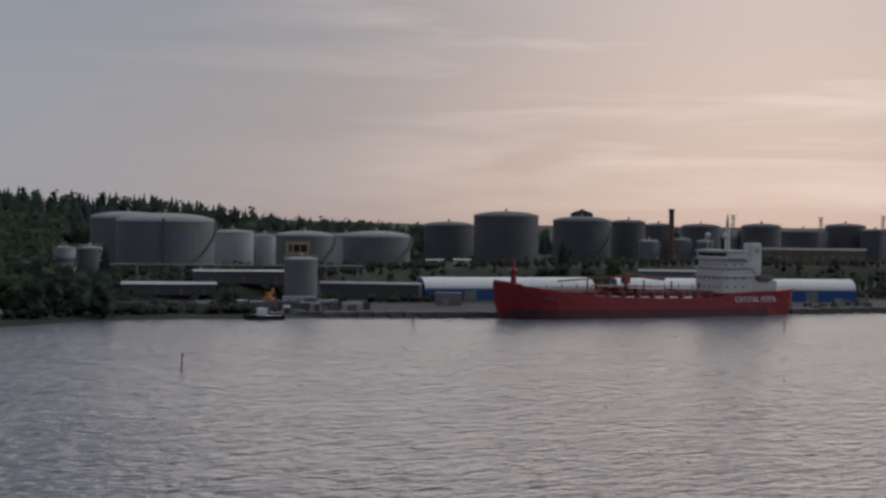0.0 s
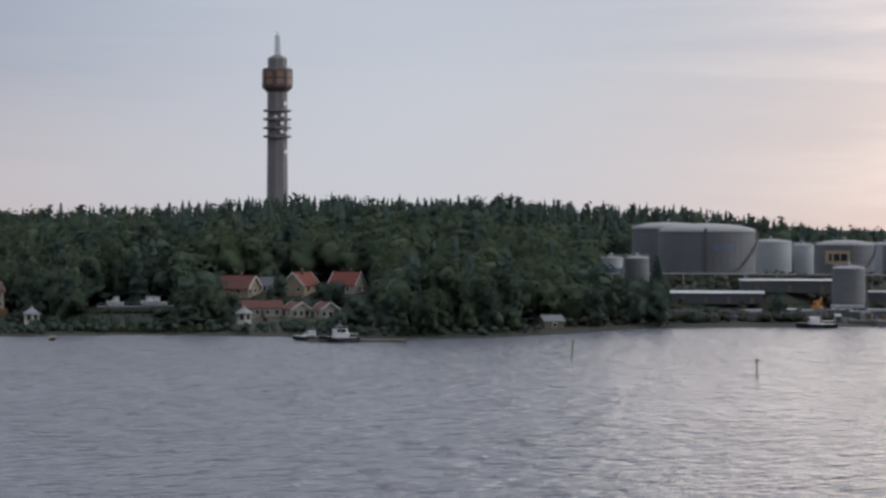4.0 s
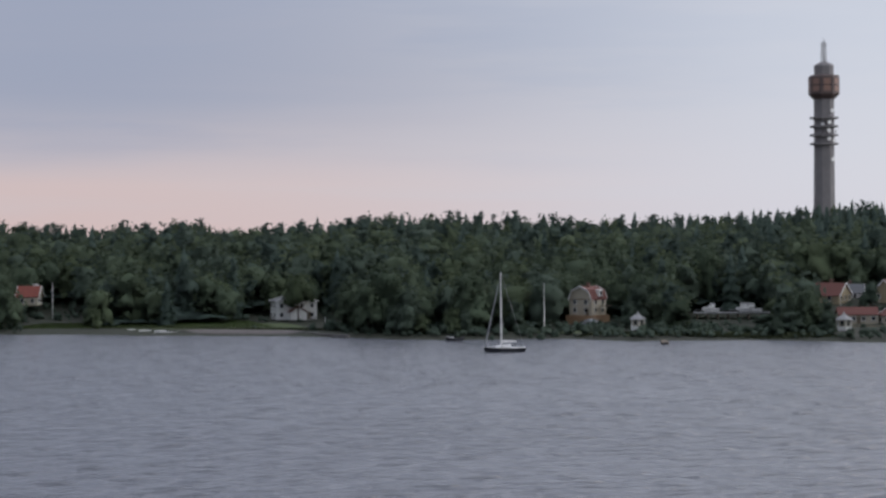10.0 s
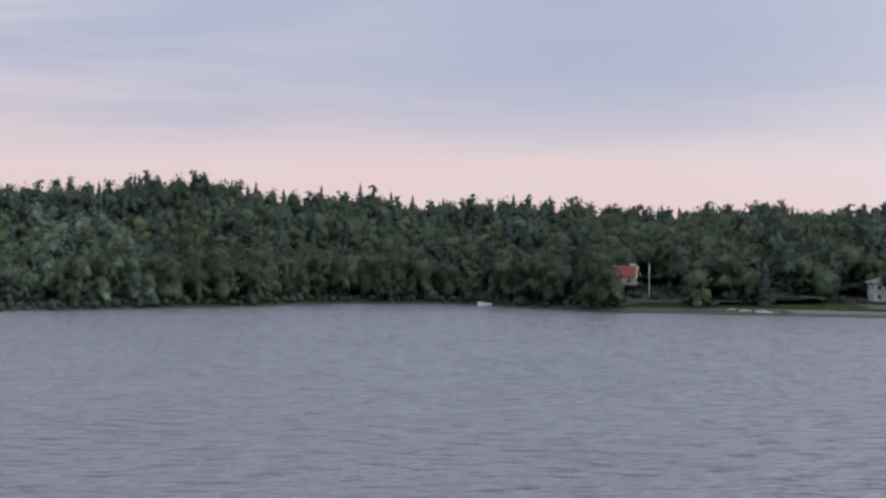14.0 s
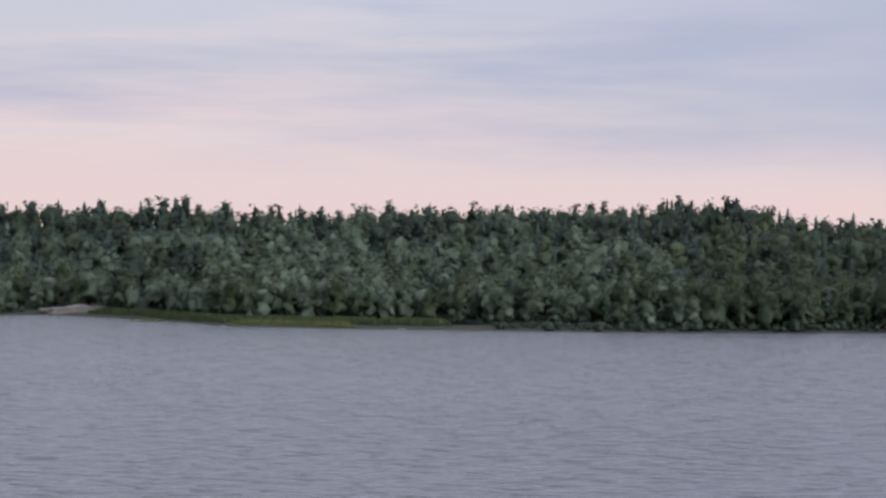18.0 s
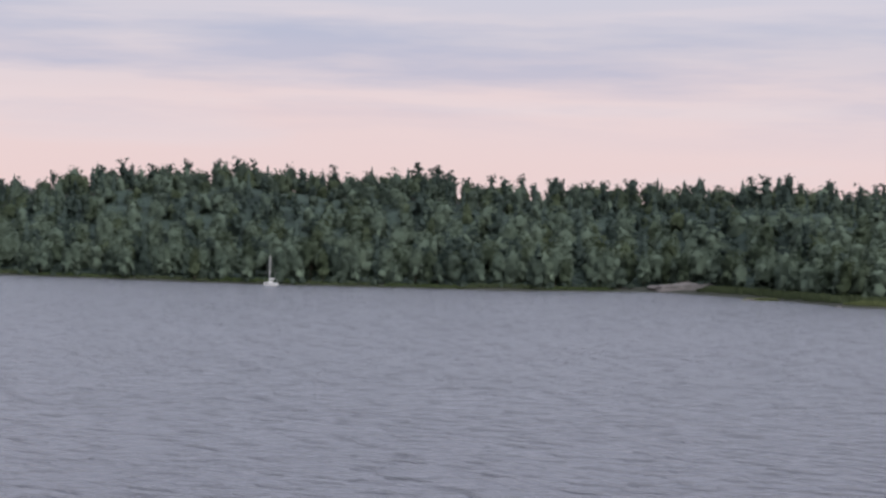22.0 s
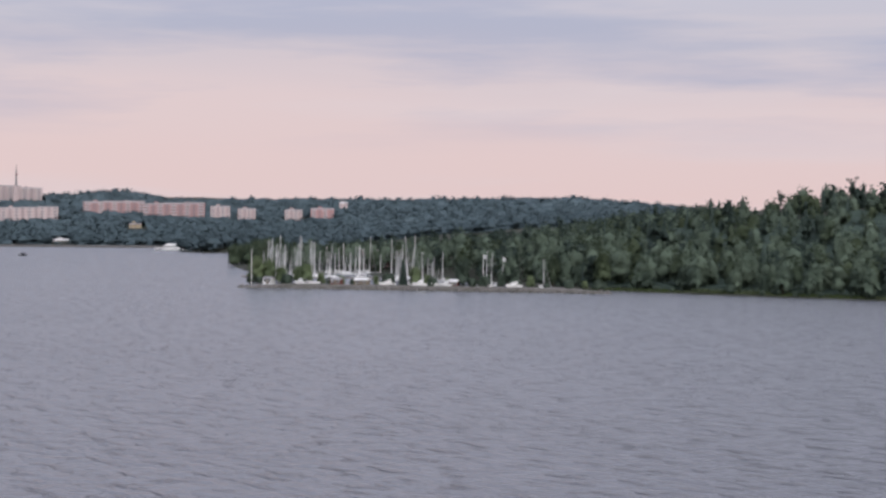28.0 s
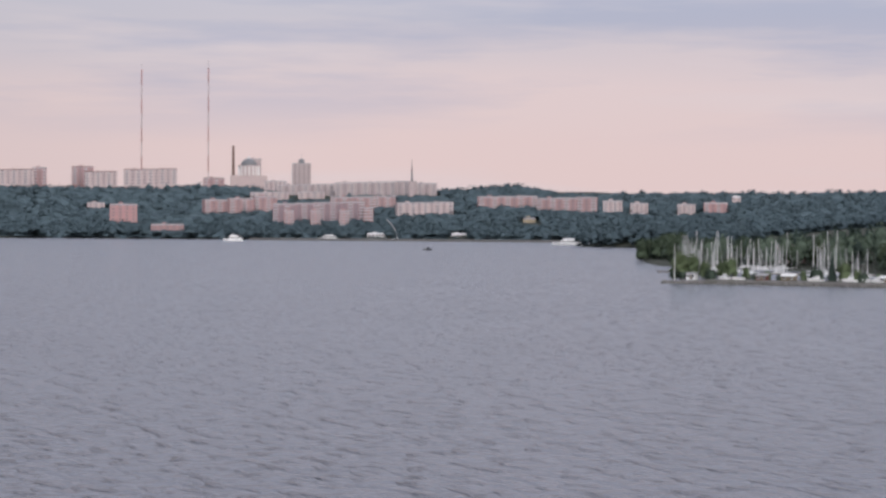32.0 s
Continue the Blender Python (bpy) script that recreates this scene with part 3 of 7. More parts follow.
ICO = {k: icosphere(k) for k in (1, 2, 3)}


def unit(v):
    return v / (np.linalg.norm(v, axis=1)[:, None] + 1e-9)


def leaf_tufts(rng, centres, normals, size):
    """Small ragged leaf sprays, each turned its own way, with the soft normals of the crown."""
    n = len(centres)
    nn = unit(normals + rng.normal(0, 0.45, (n, 3)))
    t = unit(np.cross(nn, rng.normal(0, 1, (n, 3))))
    b = np.cross(nn, t)
    s = size * rng.uniform(0.45, 1.35, (n, 1))
    k = rng.uniform(0.5, 1.1, (4, n, 1))
    v = np.stack([centres - t * s * k[0] - b * s * 0.7, centres + t * s * 0.8 - b * s * k[1], centres + t * s * k[2] + b * s * 0.8, centres - t * s * 0.7 + b * s * k[3]], 1).reshape(-1, 3)
    q = np.arange(4 * n).reshape(n, 4)
    return v, np.concatenate([q[:, [0, 1, 2]], q[:, [0, 2, 3]]]), 2.0 * np.repeat(unit(normals + rng.normal(0, 0.12, (n, 3))), 4, axis=0)


def joined(*lots):
    V, F, S, base = [], [], [], 0
    for v, f, s in lots:
        V.append(v)
        F.append(f + base)
        S.append(s)
        base += len(v)
    return np.concatenate(V), np.concatenate(F), np.concatenate(S)


def lobed_crown(rng, c0, centres, radii, level, tufts, size, squash=0.9):
    """A shaded heart inside a heap of lobes, and leaf sprays spread over the lobes' outer faces."""
    u, f = ICO[level]
    flat = np.array([1, 1, squash])
    rel = (centres - c0) / flat
    bdot = u @ rel.T
    disc = radii[None, :] ** 2 - ((rel ** 2).sum(1)[None, :] - bdot ** 2)
    t = np.where(disc > 0, bdot + np.sqrt(np.maximum(disc, 0)), 0).max(1)
    t = np.maximum(t, radii.mean() * 0.6) * rng.uniform(0.78, 0.87, len(u))
    v = c0 + u * t[:, None] * flat
    below = u[:, 2] < 0
    v[below, :2] = c0[:2] + (v[below, :2] - c0[:2]) * np.minimum(1 / np.sqrt(np.maximum(1 - u[below, 2:] ** 2, 0.05)), 1.3)
    soft = unit(0.55 * u + np.array([0, 0, 0.6]))
    m = tufts * 6
    pick = rng.choice(len(radii), m, p=radii ** 2 / (radii ** 2).sum())
    d = unit(rng.normal(0, 1, (m, 3)) + np.array([0, 0, 0.25]))
    p = centres[pick] + d * radii[pick][:, None] * flat * rng.uniform(0.9, 1.06, (m, 1))
    far = np.linalg.norm((p[:, None, :] - centres[None]) / flat, axis=2) / radii[None]
    far[np.arange(m), pick] = 9
    keep = np.nonzero(far.min(1) > 0.9)[0][:tufts]
    nrm = unit(0.45 * d[keep] + 0.35 * unit(p[keep] - c0) + np.array([0, 0, 0.4]))
    return joined((v, f, soft), leaf_tufts(rng, p[keep], nrm, size))


def broad_crown(rng, h, w, level, tufts, size, low=0.08, lobes=17):
    c, r = [], []
    lean = rng.uniform(-0.06, 0.06, 2) * w
    for k in range(lobes):
        f = low + (0.92 - low) * (k + 0.5) / lobes
        rk = w * rng.uniform(0.12, 0.25)
        wide = w / 2 * math.sqrt(max(0.05, 1 - ((f - 0.45) / 0.60) ** 2))
        a = 2.4 * k + rng.uniform(-0.6, 0.6)
        rad = max(wide - rk * 0.7, 0) * rng.uniform(0.6, 1.05)
        c.append((rad * math.cos(a) + lean[0] * f, rad * math.sin(a) + lean[1] * f, min(max(h * f, rk * 0.8 + h * low * 0.5), h * 1.0 - rk * 0.8)))
        r.append(rk)
    return lobed_crown(rng, np.array([0, 0, h * 0.5]), np.array(c), np.array(r), level, tufts, size)


def spruce_crown(rng, h, w, level, tufts, size):
    """Drooping ragged tiers round a narrow dark heart, with loose sprays."""
    lots = []
    tiers = 9 if level > 2 else 6
    m = 12 if level > 2 else 8
    for k in range(tiers):
        f0 = 0.06 + 0.90 * k / tiers
        f1 = min(1.0, f0 + 1.7 / tiers)
        r0 = w / 2 * (1 - f0) ** 0.8 + 0.1
        a = np.arange(m) * 6.2832 / m + rng.uniform(0, 1)
        rr = r0 * rng.uniform(0.6, 1.1, m)
        ring = np.stack([rr * np.cos(a), rr * np.sin(a), h * f0 + rng.normal(0, 0.2, m)], 1)
        v = np.vstack([ring, [[0, 0, h * f1]]])
        f = np.array([[i, (i + 1) % m, m] for i in range(m)])
        s = np.vstack([np.stack([np.cos(a), np.sin(a), np.full(m, 0.6)], 1), [[0, 0, 1.0]]])
        lots.append((v, f, unit(s)))
    f = 1 - np.sqrt(rng.uniform(0, 1, tufts))
    a = rng.uniform(0, 6.28, tufts)
    rad = w / 2 * (1 - f) ** 0.8 * rng.uniform(0.7, 1.12, tufts) + 0.1
    p = np.stack([rad * np.cos(a), rad * np.sin(a), h * (0.06 + 0.92 * f)], 1)
    d = np.stack([np.cos(a), np.sin(a), np.full(tufts, 0.6)], 1)
    lots.append(leaf_tufts(rng, p, unit(d), size))
    return joined(*lots)


def pine_crown(rng, h, w, level, tufts, size):
    c, r = [], []
    for k in range(10):
        a, rad = 2.4 * k + rng.uniform(-0.5, 0.5), w * rng.uniform(0.06, 0.34)
        c.append((rad * math.cos(a), rad * math.sin(a), h * (0.28 + 0.64 * k / 9)))
        r.append(w * rng.uniform(0.15, 0.24))
    return lobed_crown(rng, np.array([0, 0, h * 0.7]), np.array(c), np.array(r), level, tufts, size, 0.7)


def trunk_mesh(rng, h, r, reach, limbs=5):
    bm = rod((0, 0, -0.6), (rng.uniform(-0.2, 0.2), rng.uniform(-0.2, 0.2), h * reach), r, 7, r2=r * 0.4)
    for k in range(limbs):
        z0 = h * reach * rng.uniform(0.35, 0.95)
        a, out = rng.uniform(0, 6.28), h * rng.uniform(0.10, 0.20)
        rod((0, 0, z0), (out * math.cos(a), out * math.sin(a), z0 + out * 0.8), r * 0.35, 5, bm, r * 0.12)
    return bm


KINDS = {
    "broadleaf": dict(h=15, w=11, crown="broad", low=0.08, reach=0.6, mat="leaf", size=0.33),
    "dark_broadleaf": dict(h=17, w=11, crown="broad", low=0.08, reach=0.6, mat="leaf_dark", size=0.33),
    "slim_broadleaf": dict(h=18, w=8.5, crown="broad", low=0.10, reach=0.7, mat="leaf", size=0.33),
    "lit_broadleaf": dict(h=17, w=9.5, crown="broad", low=0.06, reach=0.7, mat="leaf_lit", size=0.33),
    "pale_broadleaf": dict(h=17.5, w=13, crown="broad", low=0.06, reach=0.6, mat="leaf_pale", size=0.33),
    "high_broadleaf": dict(h=15, w=10, crown="broad", low=0.42, reach=0.75, mat="leaf", size=0.33),
    "spruce": dict(h=19, w=6.5, crown="spruce", low=0, reach=0.95, mat="needle", size=0.33),
    "pine": dict(h=19, w=8.5, crown="pine", low=0, reach=0.85, mat="needle", size=0.33),
    "weed_clump": dict(h=5, w=6, crown="broad", low=0.0, reach=0.5, mat="weeds", size=0.33),
    "round_bush": dict(h=5, w=6, crown="broad", low=0.0, reach=0.5, mat="leaf_dark", size=0.33),
}
WOOD_KINDS = ["broadleaf", "dark_broadleaf", "slim_broadleaf", "lit_broadleaf", "spruce", "pine"]
LABELS = {
    "broadleaf": "full green broadleaf tree with a rounded crown",
    "dark_broadleaf": "tall dark green broadleaf tree with a dense crown",
    "slim_broadleaf": "slim tall green broadleaf tree at the wood's edge",
    "lit_broadleaf": "soft rounded broadleaf tree, stronger light put into its leaf colour",
    "pale_broadleaf": "large pale green round-crowned tree on the lawn",
    "high_broadleaf": "green tree with a high crown leaning over the villa",
    "spruce": "dark pointed spruce with drooping tiers",
    "pine": "tall pine with a bare trunk and ragged top",
    "weed_clump": "clump of dark weeds and scrub",
    "round_bush": "low dark green rounded bush near the shore",
}


def crown_arrays(rng, k, level=3, tufts=480, size=None):
    size = size or k["size"]
    if k["crown"] == "broad":
        return broad_crown(rng, k["h"], k["w"], level, tufts, size, k["low"])
    return (spruce_crown if k["crown"] == "spruce" else pine_crown)(rng, k["h"], k["w"], level, tufts, size)


TREES = {}


def tree_models():
    rng = np.random.default_rng(4)
    for name, k in KINDS.items():
        if name == "weed_clump":
            continue
        TREES[name] = []
        for v in range(3):
            root = thing("bush" if name in ("round_bush", "weed_clump") else "tree", 0, 0, -200, LABELS[name], "bush" if name == "round_bush" else "tree", "trees along the shore")
            part("trunk", trunk_mesh(rng, k["h"], 0.012 * k["h"] + 0.08, k["reach"]), "bark", root)
            vs, fs, soft = crown_arrays(rng, k, 2 if name == "round_bush" else 3, 150 if name == "round_bush" else 800, 0.34 if name == "round_bush" else 0.41)
            mesh_from("crown", vs, fs, "leaf_olive" if v == 2 and k["mat"] == "leaf" else k["mat"], root, smooth=True, soft=soft)
            TREES[name].append(root)


tree_models()
PLACED = {}


def plant(name, x, y, scale=1.0, z=None, tall=1.0):
    """One tree of the kind on the ground; the first of each model is used itself."""
    src = TREES[name][random.randrange(3)]
    zz = float(ground(x, y)) if z is None else z
    m = pose(x, y, zz - 0.1, 0, 0, random.uniform(0, 360)) @ Matrix.Diagonal((scale, scale, scale * tall, 1))
    if src.name in PLACED:
        return copy_thing(src, m)
    PLACED[src.name] = True
    src.matrix_basis = m
    return src


def blocked(x, y):
    """Clearings: the tank yard, gardens, house plots and the lawns before them."""
    a, r = math.degrees(math.atan2(x, y)), math.hypot(x, y)
    d = r - float(table(SHORE, a))
    if a > 34.5 and d < 330 or a > 47 and r < 1050:
        return True
    if a > 34 and any((x - tx) ** 2 + (y - ty) ** 2 < (tr + 7) ** 2 for tx, ty, tz, tr, tw in TANKS):
        return True
    if a < -45 and float(ground(x, y)) < 0.8:
        return True
    for a0, a1, rr in LAWNS:
        if a0 < a < a1 and r < rr:
            return True
    for cx, cy, rad in CLEAR:
        if (x - cx) ** 2 + (y - cy) ** 2 < rad * rad:
            return True
    return False


LAWNS = [(15.3, 18.5, 560), (19.2, 22.3, 575), (23.0, 27.9, 606), (6.4, 9.3, 598), (-0.1, 2.0, 636), (2.6, 6.4, 575), (12.8, 15.3, 520)]
CLEAR = [(103, 563, 6), (122, 556, 6), (158, 533, 12), (239, 541, 14), (260, 530, 14), (271, 420, 12), (268, 472, 7), (82, 585, 13), (6, 628, 11)]


def shore_trees():
    """The front rows, each tree its own."""
    random.seed(11)
    a = -53.0
    while a < 34.5:
        r0 = float(table(SHORE, a))
        for row in range(2):
            d = 1 + row * 9 + random.uniform(-2, 4)
            if -31.5 < a < -16:
                d += 17
            aa = radians(a + random.uniform(-0.3, 0.3))
            x, y = (r0 + d) * math.sin(aa), (r0 + d) * math.cos(aa)
            if blocked(x, y) or (0.5 < a < 8 and row == 0):
                continue
            kind = random.choice(["broadleaf", "broadleaf", "dark_broadleaf", "slim_broadleaf"]) if a > -13 else random.choice(["slim_broadleaf", "lit_broadleaf", "lit_broadleaf", "lit_broadleaf", "dark_broadleaf"])
            s = random.uniform(0.62, 0.95) if row == 0 else random.uniform(0.8, 1.1)
            plant(kind, x, y, s)
        a += 0.62 * random.uniform(0.8, 1.25)


def woods(name, label, spots, kinds, level, tufts, size, seed):
    """A joined wood: one crown and a thin stem for each spot x, y, z, scale."""
    rng = np.random.default_rng(seed)
    by = {}
    for kname in kinds:
        by[kname] = [crown_arrays(rng, KINDS[kname], level, tufts, size) for _ in range(6)]
    groups = {}
    for x, y, z, s, kname in spots:
        vs, fs, nv = by[kname][rng.integers(6)]
        a = rng.uniform(0, 6.28)
        c, sn = math.cos(a), math.sin(a)
        st = s * rng.uniform(0.9, 1.12) * (0.85 if s > 0.85 else 1.0)
        if name == "far_wood":
            s *= 2.0
        p = np.stack([(vs[:, 0] * c - vs[:, 1] * sn) * s + x, (vs[:, 0] * sn + vs[:, 1] * c) * s + y, vs[:, 2] * st + z], 1)
        mat = KINDS[kname]["mat"]
        if mat == "leaf" and rng.uniform() < 0.35:
            mat = "leaf_olive"
        side = 0.2 if name == "far_wood" else 0.48
        ln = np.linalg.norm(nv, axis=1)[:, None]
        nu = nv / ln
        turned = np.stack([(nu[:, 0] * c - nu[:, 1] * sn) * side, (nu[:, 0] * sn + nu[:, 1] * c) * side, nu[:, 2] * side + 1.0 - side], 1)
        groups.setdefault(mat, []).append((p, fs, unit(turned) * ln))
    for mat, lots in groups.items():
        base, V, Q, S, T = 0, [], [], [], []
        for p, fs, nv in lots:
            V.append(p)
            S.append(nv)
            T.append(np.full(len(p), rng.uniform(0.2, 0.8)))
            Q.append(fs + base)
            base += len(p)
        ob = mesh_from(name, np.concatenate(V), np.concatenate(Q), "far_leaf_hazed" if name == "far_wood" else mat, smooth=True, soft=np.concatenate(S), tone=np.concatenate(T))
        tagged(ob, label, "woods", kind="stuff")


def thicket(name, label, az, rows, shore, lift, free, mat, seed, uneven=0.7):
    """The leafy underwood that closes the gaps between the crowns: an uneven sheet some metres over the ground."""
    rng = np.random.default_rng(seed)
    A, D = np.meshgrid(az, rows)
    R = table(shore, A) + D
    X, Y = R * np.sin(np.radians(A)), R * np.cos(np.radians(A))
    X, Y = X + rng.uniform(-1.5, 1.5, A.shape), Y + rng.uniform(-1.5, 1.5, A.shape)
    G = ground(X, Y)
    Z = G + lift * rng.uniform(0.7, 1.3, A.shape) * np.clip((D - rows[0]) / 30, 0.12, 1)
    ok = np.array([free(float(x), float(y), float(a), float(d), float(z)) for x, y, a, d, z in zip(X.ravel(), Y.ravel(), A.ravel(), D.ravel(), Z.ravel())])
    i = np.arange(A.size).reshape(A.shape)
    q = np.stack([i[:-1, :-1], i[1:, :-1], i[1:, 1:], i[:-1, 1:]], -1).reshape(-1, 4)
    q = q[ok[q].all(1)][:, ::-1]
    up = unit(np.stack([rng.normal(0, uneven, A.size), rng.normal(0, uneven, A.size), np.full(A.size, 0.8)], 1))
    ob = mesh_from(name, np.stack([X, Y, Z], -1).reshape(-1, 3), q, mat, smooth=True, soft=up, tone=rng.uniform(0.2, 0.8, A.size))
    tagged(ob, label, "woods", kind="stuff")


def main_wood():
    rng = np.random.default_rng(21)
    spots, back = [], []
    for a in np.arange(-58, 66, 0.56):
        r0 = float(table(SHORE, a))
        if r0 > 1800:
            continue
        reach = float(table(REACH, a)) + 250 * float(smooth((a - 31) / 4))
        d = 20.0
        while d < reach + (45 if a > -46 else 200):
            aa = radians(a + rng.uniform(-0.3, 0.3))
            r = r0 + d + rng.uniform(-4, 4)
            x, y = r * math.sin(aa), r * math.cos(aa)
            high = d / reach
            if not blocked(x, y):
                con = (0.8 if a > 19 else 0.45 if -30 < a < -11 else 0.4 if a > -11 else 0.25) if high > 0.7 else 0.14
                kname = rng.choice(["spruce", "spruce", "pine"] if a > 19 else ["spruce", "pine", "pine"]) if rng.uniform() < con else rng.choice(["broadleaf", "broadleaf", "dark_broadleaf", "slim_broadleaf"] if a > -13 else ["lit_broadleaf", "lit_broadleaf", "slim_broadleaf", "lit_broadleaf"] if high < 0.7 else ["lit_broadleaf", "broadleaf", "dark_broadleaf"])
                s = rng.uniform(0.8, 1.3) * (1.0 if a > -3 else 0.9) if high < 0.7 else rng.uniform(0.52, 0.82)
                (back if high > 0.5 else spots).append((x, y, float(ground(x, y)) - (1.7 if high > 0.6 else 0.3), s, kname))
            d += (9.6 if high < 0.7 else 6.6 if high < 0.88 else 6.0) + 0.010 * d * (high < 0.88)
    # a low line of conifers closes the wood behind the tank yard
    for a in np.arange(41.5, 47.4, 0.16):
        for r in (1030 + rng.uniform(-12, 12), 1062 + rng.uniform(-12, 12)):
            x, y = r * math.sin(radians(a)), r * math.cos(radians(a))
            z = float(ground(x, y)) - 0.5
            back.append((x, y, z, (25.2 + rng.uniform(-2.2, 1.6) - z) / 19, rng.choice(["spruce", "pine"])))
    deep = {round(float(a), 2): float(table(REACH, a)) + 250 * float(smooth((a - 31) / 4)) for a in np.arange(-58, 66, 0.4)}
    thicket("underwood", "dense leafy underwood between the trees of the slope", np.arange(-52, 34, 0.4), np.arange(14, 460, 7.0), SHORE, 3.0,
            lambda x, y, a, d, z: d < deep.get(round(a, 2), 300) * 0.9 and not blocked(x, y), "needle", 51)
    woods("wood", "dense mixed wood of broadleaf trees and conifers on the slope", spots, WOOD_KINDS, 2, 132, 0.68, 5)
    woods("wood", "conifers and broadleaf trees along the top of the ridge", back, WOOD_KINDS, 2, 60, 0.8, 7)


FAR_BLOCKS = []


def before_block(x, y, top):
    """True where a tree of that top height would stand before the front of one of the far blocks, seen from the water."""
    r, a = math.hypot(x + 144, y + 47), math.atan2(x + 144, y + 47)
    for br, ba, half, sill in FAR_BLOCKS:
        if abs(a - ba) < half and br - 420 < r < br + 14 and (top - 28) / r > (sill - 28) / br:
            return True
    return False


def far_wood():
    rng = np.random.default_rng(22)
    spots = []
    for a in np.arange(-80, -43.5, 0.27):
        r0 = float(table(FAR_SHORE, a))
        d = 4.0
        while d < 900:
            aa = radians(a + rng.uniform(-0.2, 0.2))
            r = r0 + d + rng.uniform(-6, 6)
            x, y = r * math.sin(aa), r * math.cos(aa)
            d += 13 + 0.017 * d
            z, s = float(ground(x, y)) - 0.5, rng.uniform(0.56, 0.80)
            for shrink in (1.0, 0.6, 0.35, 0.2):
                if shrink < 0.25 or not before_block(x, y, z + 16 * s * shrink):
                    spots.append((x, y, z, s * shrink, rng.choice(["broadleaf", "dark_broadleaf", "broadleaf"])))
                    break
    for k in range(260):
        x, y = -1640 + rng.uniform(-75, 75), 1075 + rng.uniform(-75, 75)
        if float(ground(x, y)) > 0.1:
            spots.append((x, y, float(ground(x, y)) - 0.3, rng.uniform(0.5, 0.85), "broadleaf"))
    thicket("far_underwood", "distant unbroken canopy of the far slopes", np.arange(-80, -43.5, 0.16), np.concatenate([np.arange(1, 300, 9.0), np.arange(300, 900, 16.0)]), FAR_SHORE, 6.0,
            lambda x, y, a, d, z: not before_block(x, y, z + 1.5), "far_leaf_hazed", 52, 0.35)
    woods("far_wood", "distant wooded slopes across the water, blue haze in their colour", spots, ["broadleaf", "dark_broadleaf"], 1, 24, 1.3, 6)


# ---- oil harbour ----
def lathe(profile, n=40):
    """Turn a profile of radius and height round the z axis into one skin."""
    bm = bmesh.new()
    rings = []
    for r, z in profile:
        rings.append([bm.verts.new((r * math.cos(6.28319 * k / n), r * math.sin(6.28319 * k / n), z)) for k in range(n)])
    for a, b in zip(rings, rings[1:]):
        for k in range(n):
            j = (k + 1) % n
            bm.faces.new((a[k], a[j], b[j], b[k]))
    bmesh.ops.remove_doubles(bm, verts=bm.verts, dist=0.0005)
    bmesh.ops.recalc_face_normals(bm, faces=bm.faces)
    return bm


def tank(x, y, ztop, r, wall, label, stair=0.0, dome=0.17):
    z = float(ground(x, y)) - 0.4
    h = ztop - z
    t = thing("storage_tank", x, y, z, label, "storage tank", "storage tanks of the oil harbour", rz=-math.degrees(math.atan2(x, y)))
    rings = max(4, int(h / 2.2))
    prof = [(r, 0.0)]
    for k in range(1, rings + 1):
        zk = h * k / rings
        prof += [(r - 0.01 * k, zk - 0.14), (r + 0.07 - 0.01 * k, zk - 0.12), (r + 0.07 - 0.01 * k, zk - 0.02), (r - 0.01 * (k + 1), zk)]
    part("shell", lathe(prof), wall, t)
    part("roof", lathe([(r * 1.012, h - 0.15), (r * 1.012, h)] + [(max(r * math.cos(a * 0.2244), 0.02), h + 0.02 + r * dome * math.sin(a * 0.2244)) for a in range(8)]), "tank_dark" if wall == "tank_dark" else "tank_roof", t)
    n = max(14, int(r * 2.0))
    bm = bmesh.new()
    for k in range(n):
        a0, a1 = 6.2832 * k / n, 6.2832 * (k + 1) / n
        p0, p1 = (r * math.cos(a0), r * math.sin(a0)), (r * math.cos(a1), r * math.sin(a1))
        rod((*p0, h - 0.1), (*p0, h + 1.1), 0.05, 4, bm)
        rod((*p0, h + 1.1), (*p1, h + 1.1), 0.05, 4, bm)
    part("railing", bm, "steel", t)
    part("roof_vent", lathe([(0.01, h + r * dome - 0.3), (0.5, h + r * dome - 0.3), (0.5, h + r * dome + 0.8), (0.8, h + r * dome + 0.85), (0.01, h + r * dome + 1.2)], 10), "steel", t)
    # stair winding up the shell, as one ribbon
    bm = bmesh.new()
    steps = int(h / 0.4)
    row = None
    for k in range(steps + 1):
        a = stair + 1.3 * k / steps - 1.5708
        nxt = [bm.verts.new(((r + w) * math.cos(a), (r + w) * math.sin(a), h * k / steps + dz)) for w, dz in ((0.05, 0), (1.0, 0), (1.0, 0.9), (0.95, 0.9), (0.95, 0.1), (0.05, 0.1))]
        if row:
            for j in range(6):
                bm.faces.new((row[j], nxt[j], nxt[(j + 1) % 6], row[(j + 1) % 6]))
        row = nxt
    bmesh.ops.recalc_face_normals(bm, faces=bm.faces)
    part("stair", bm, "tank_grey", t)
    return t, h


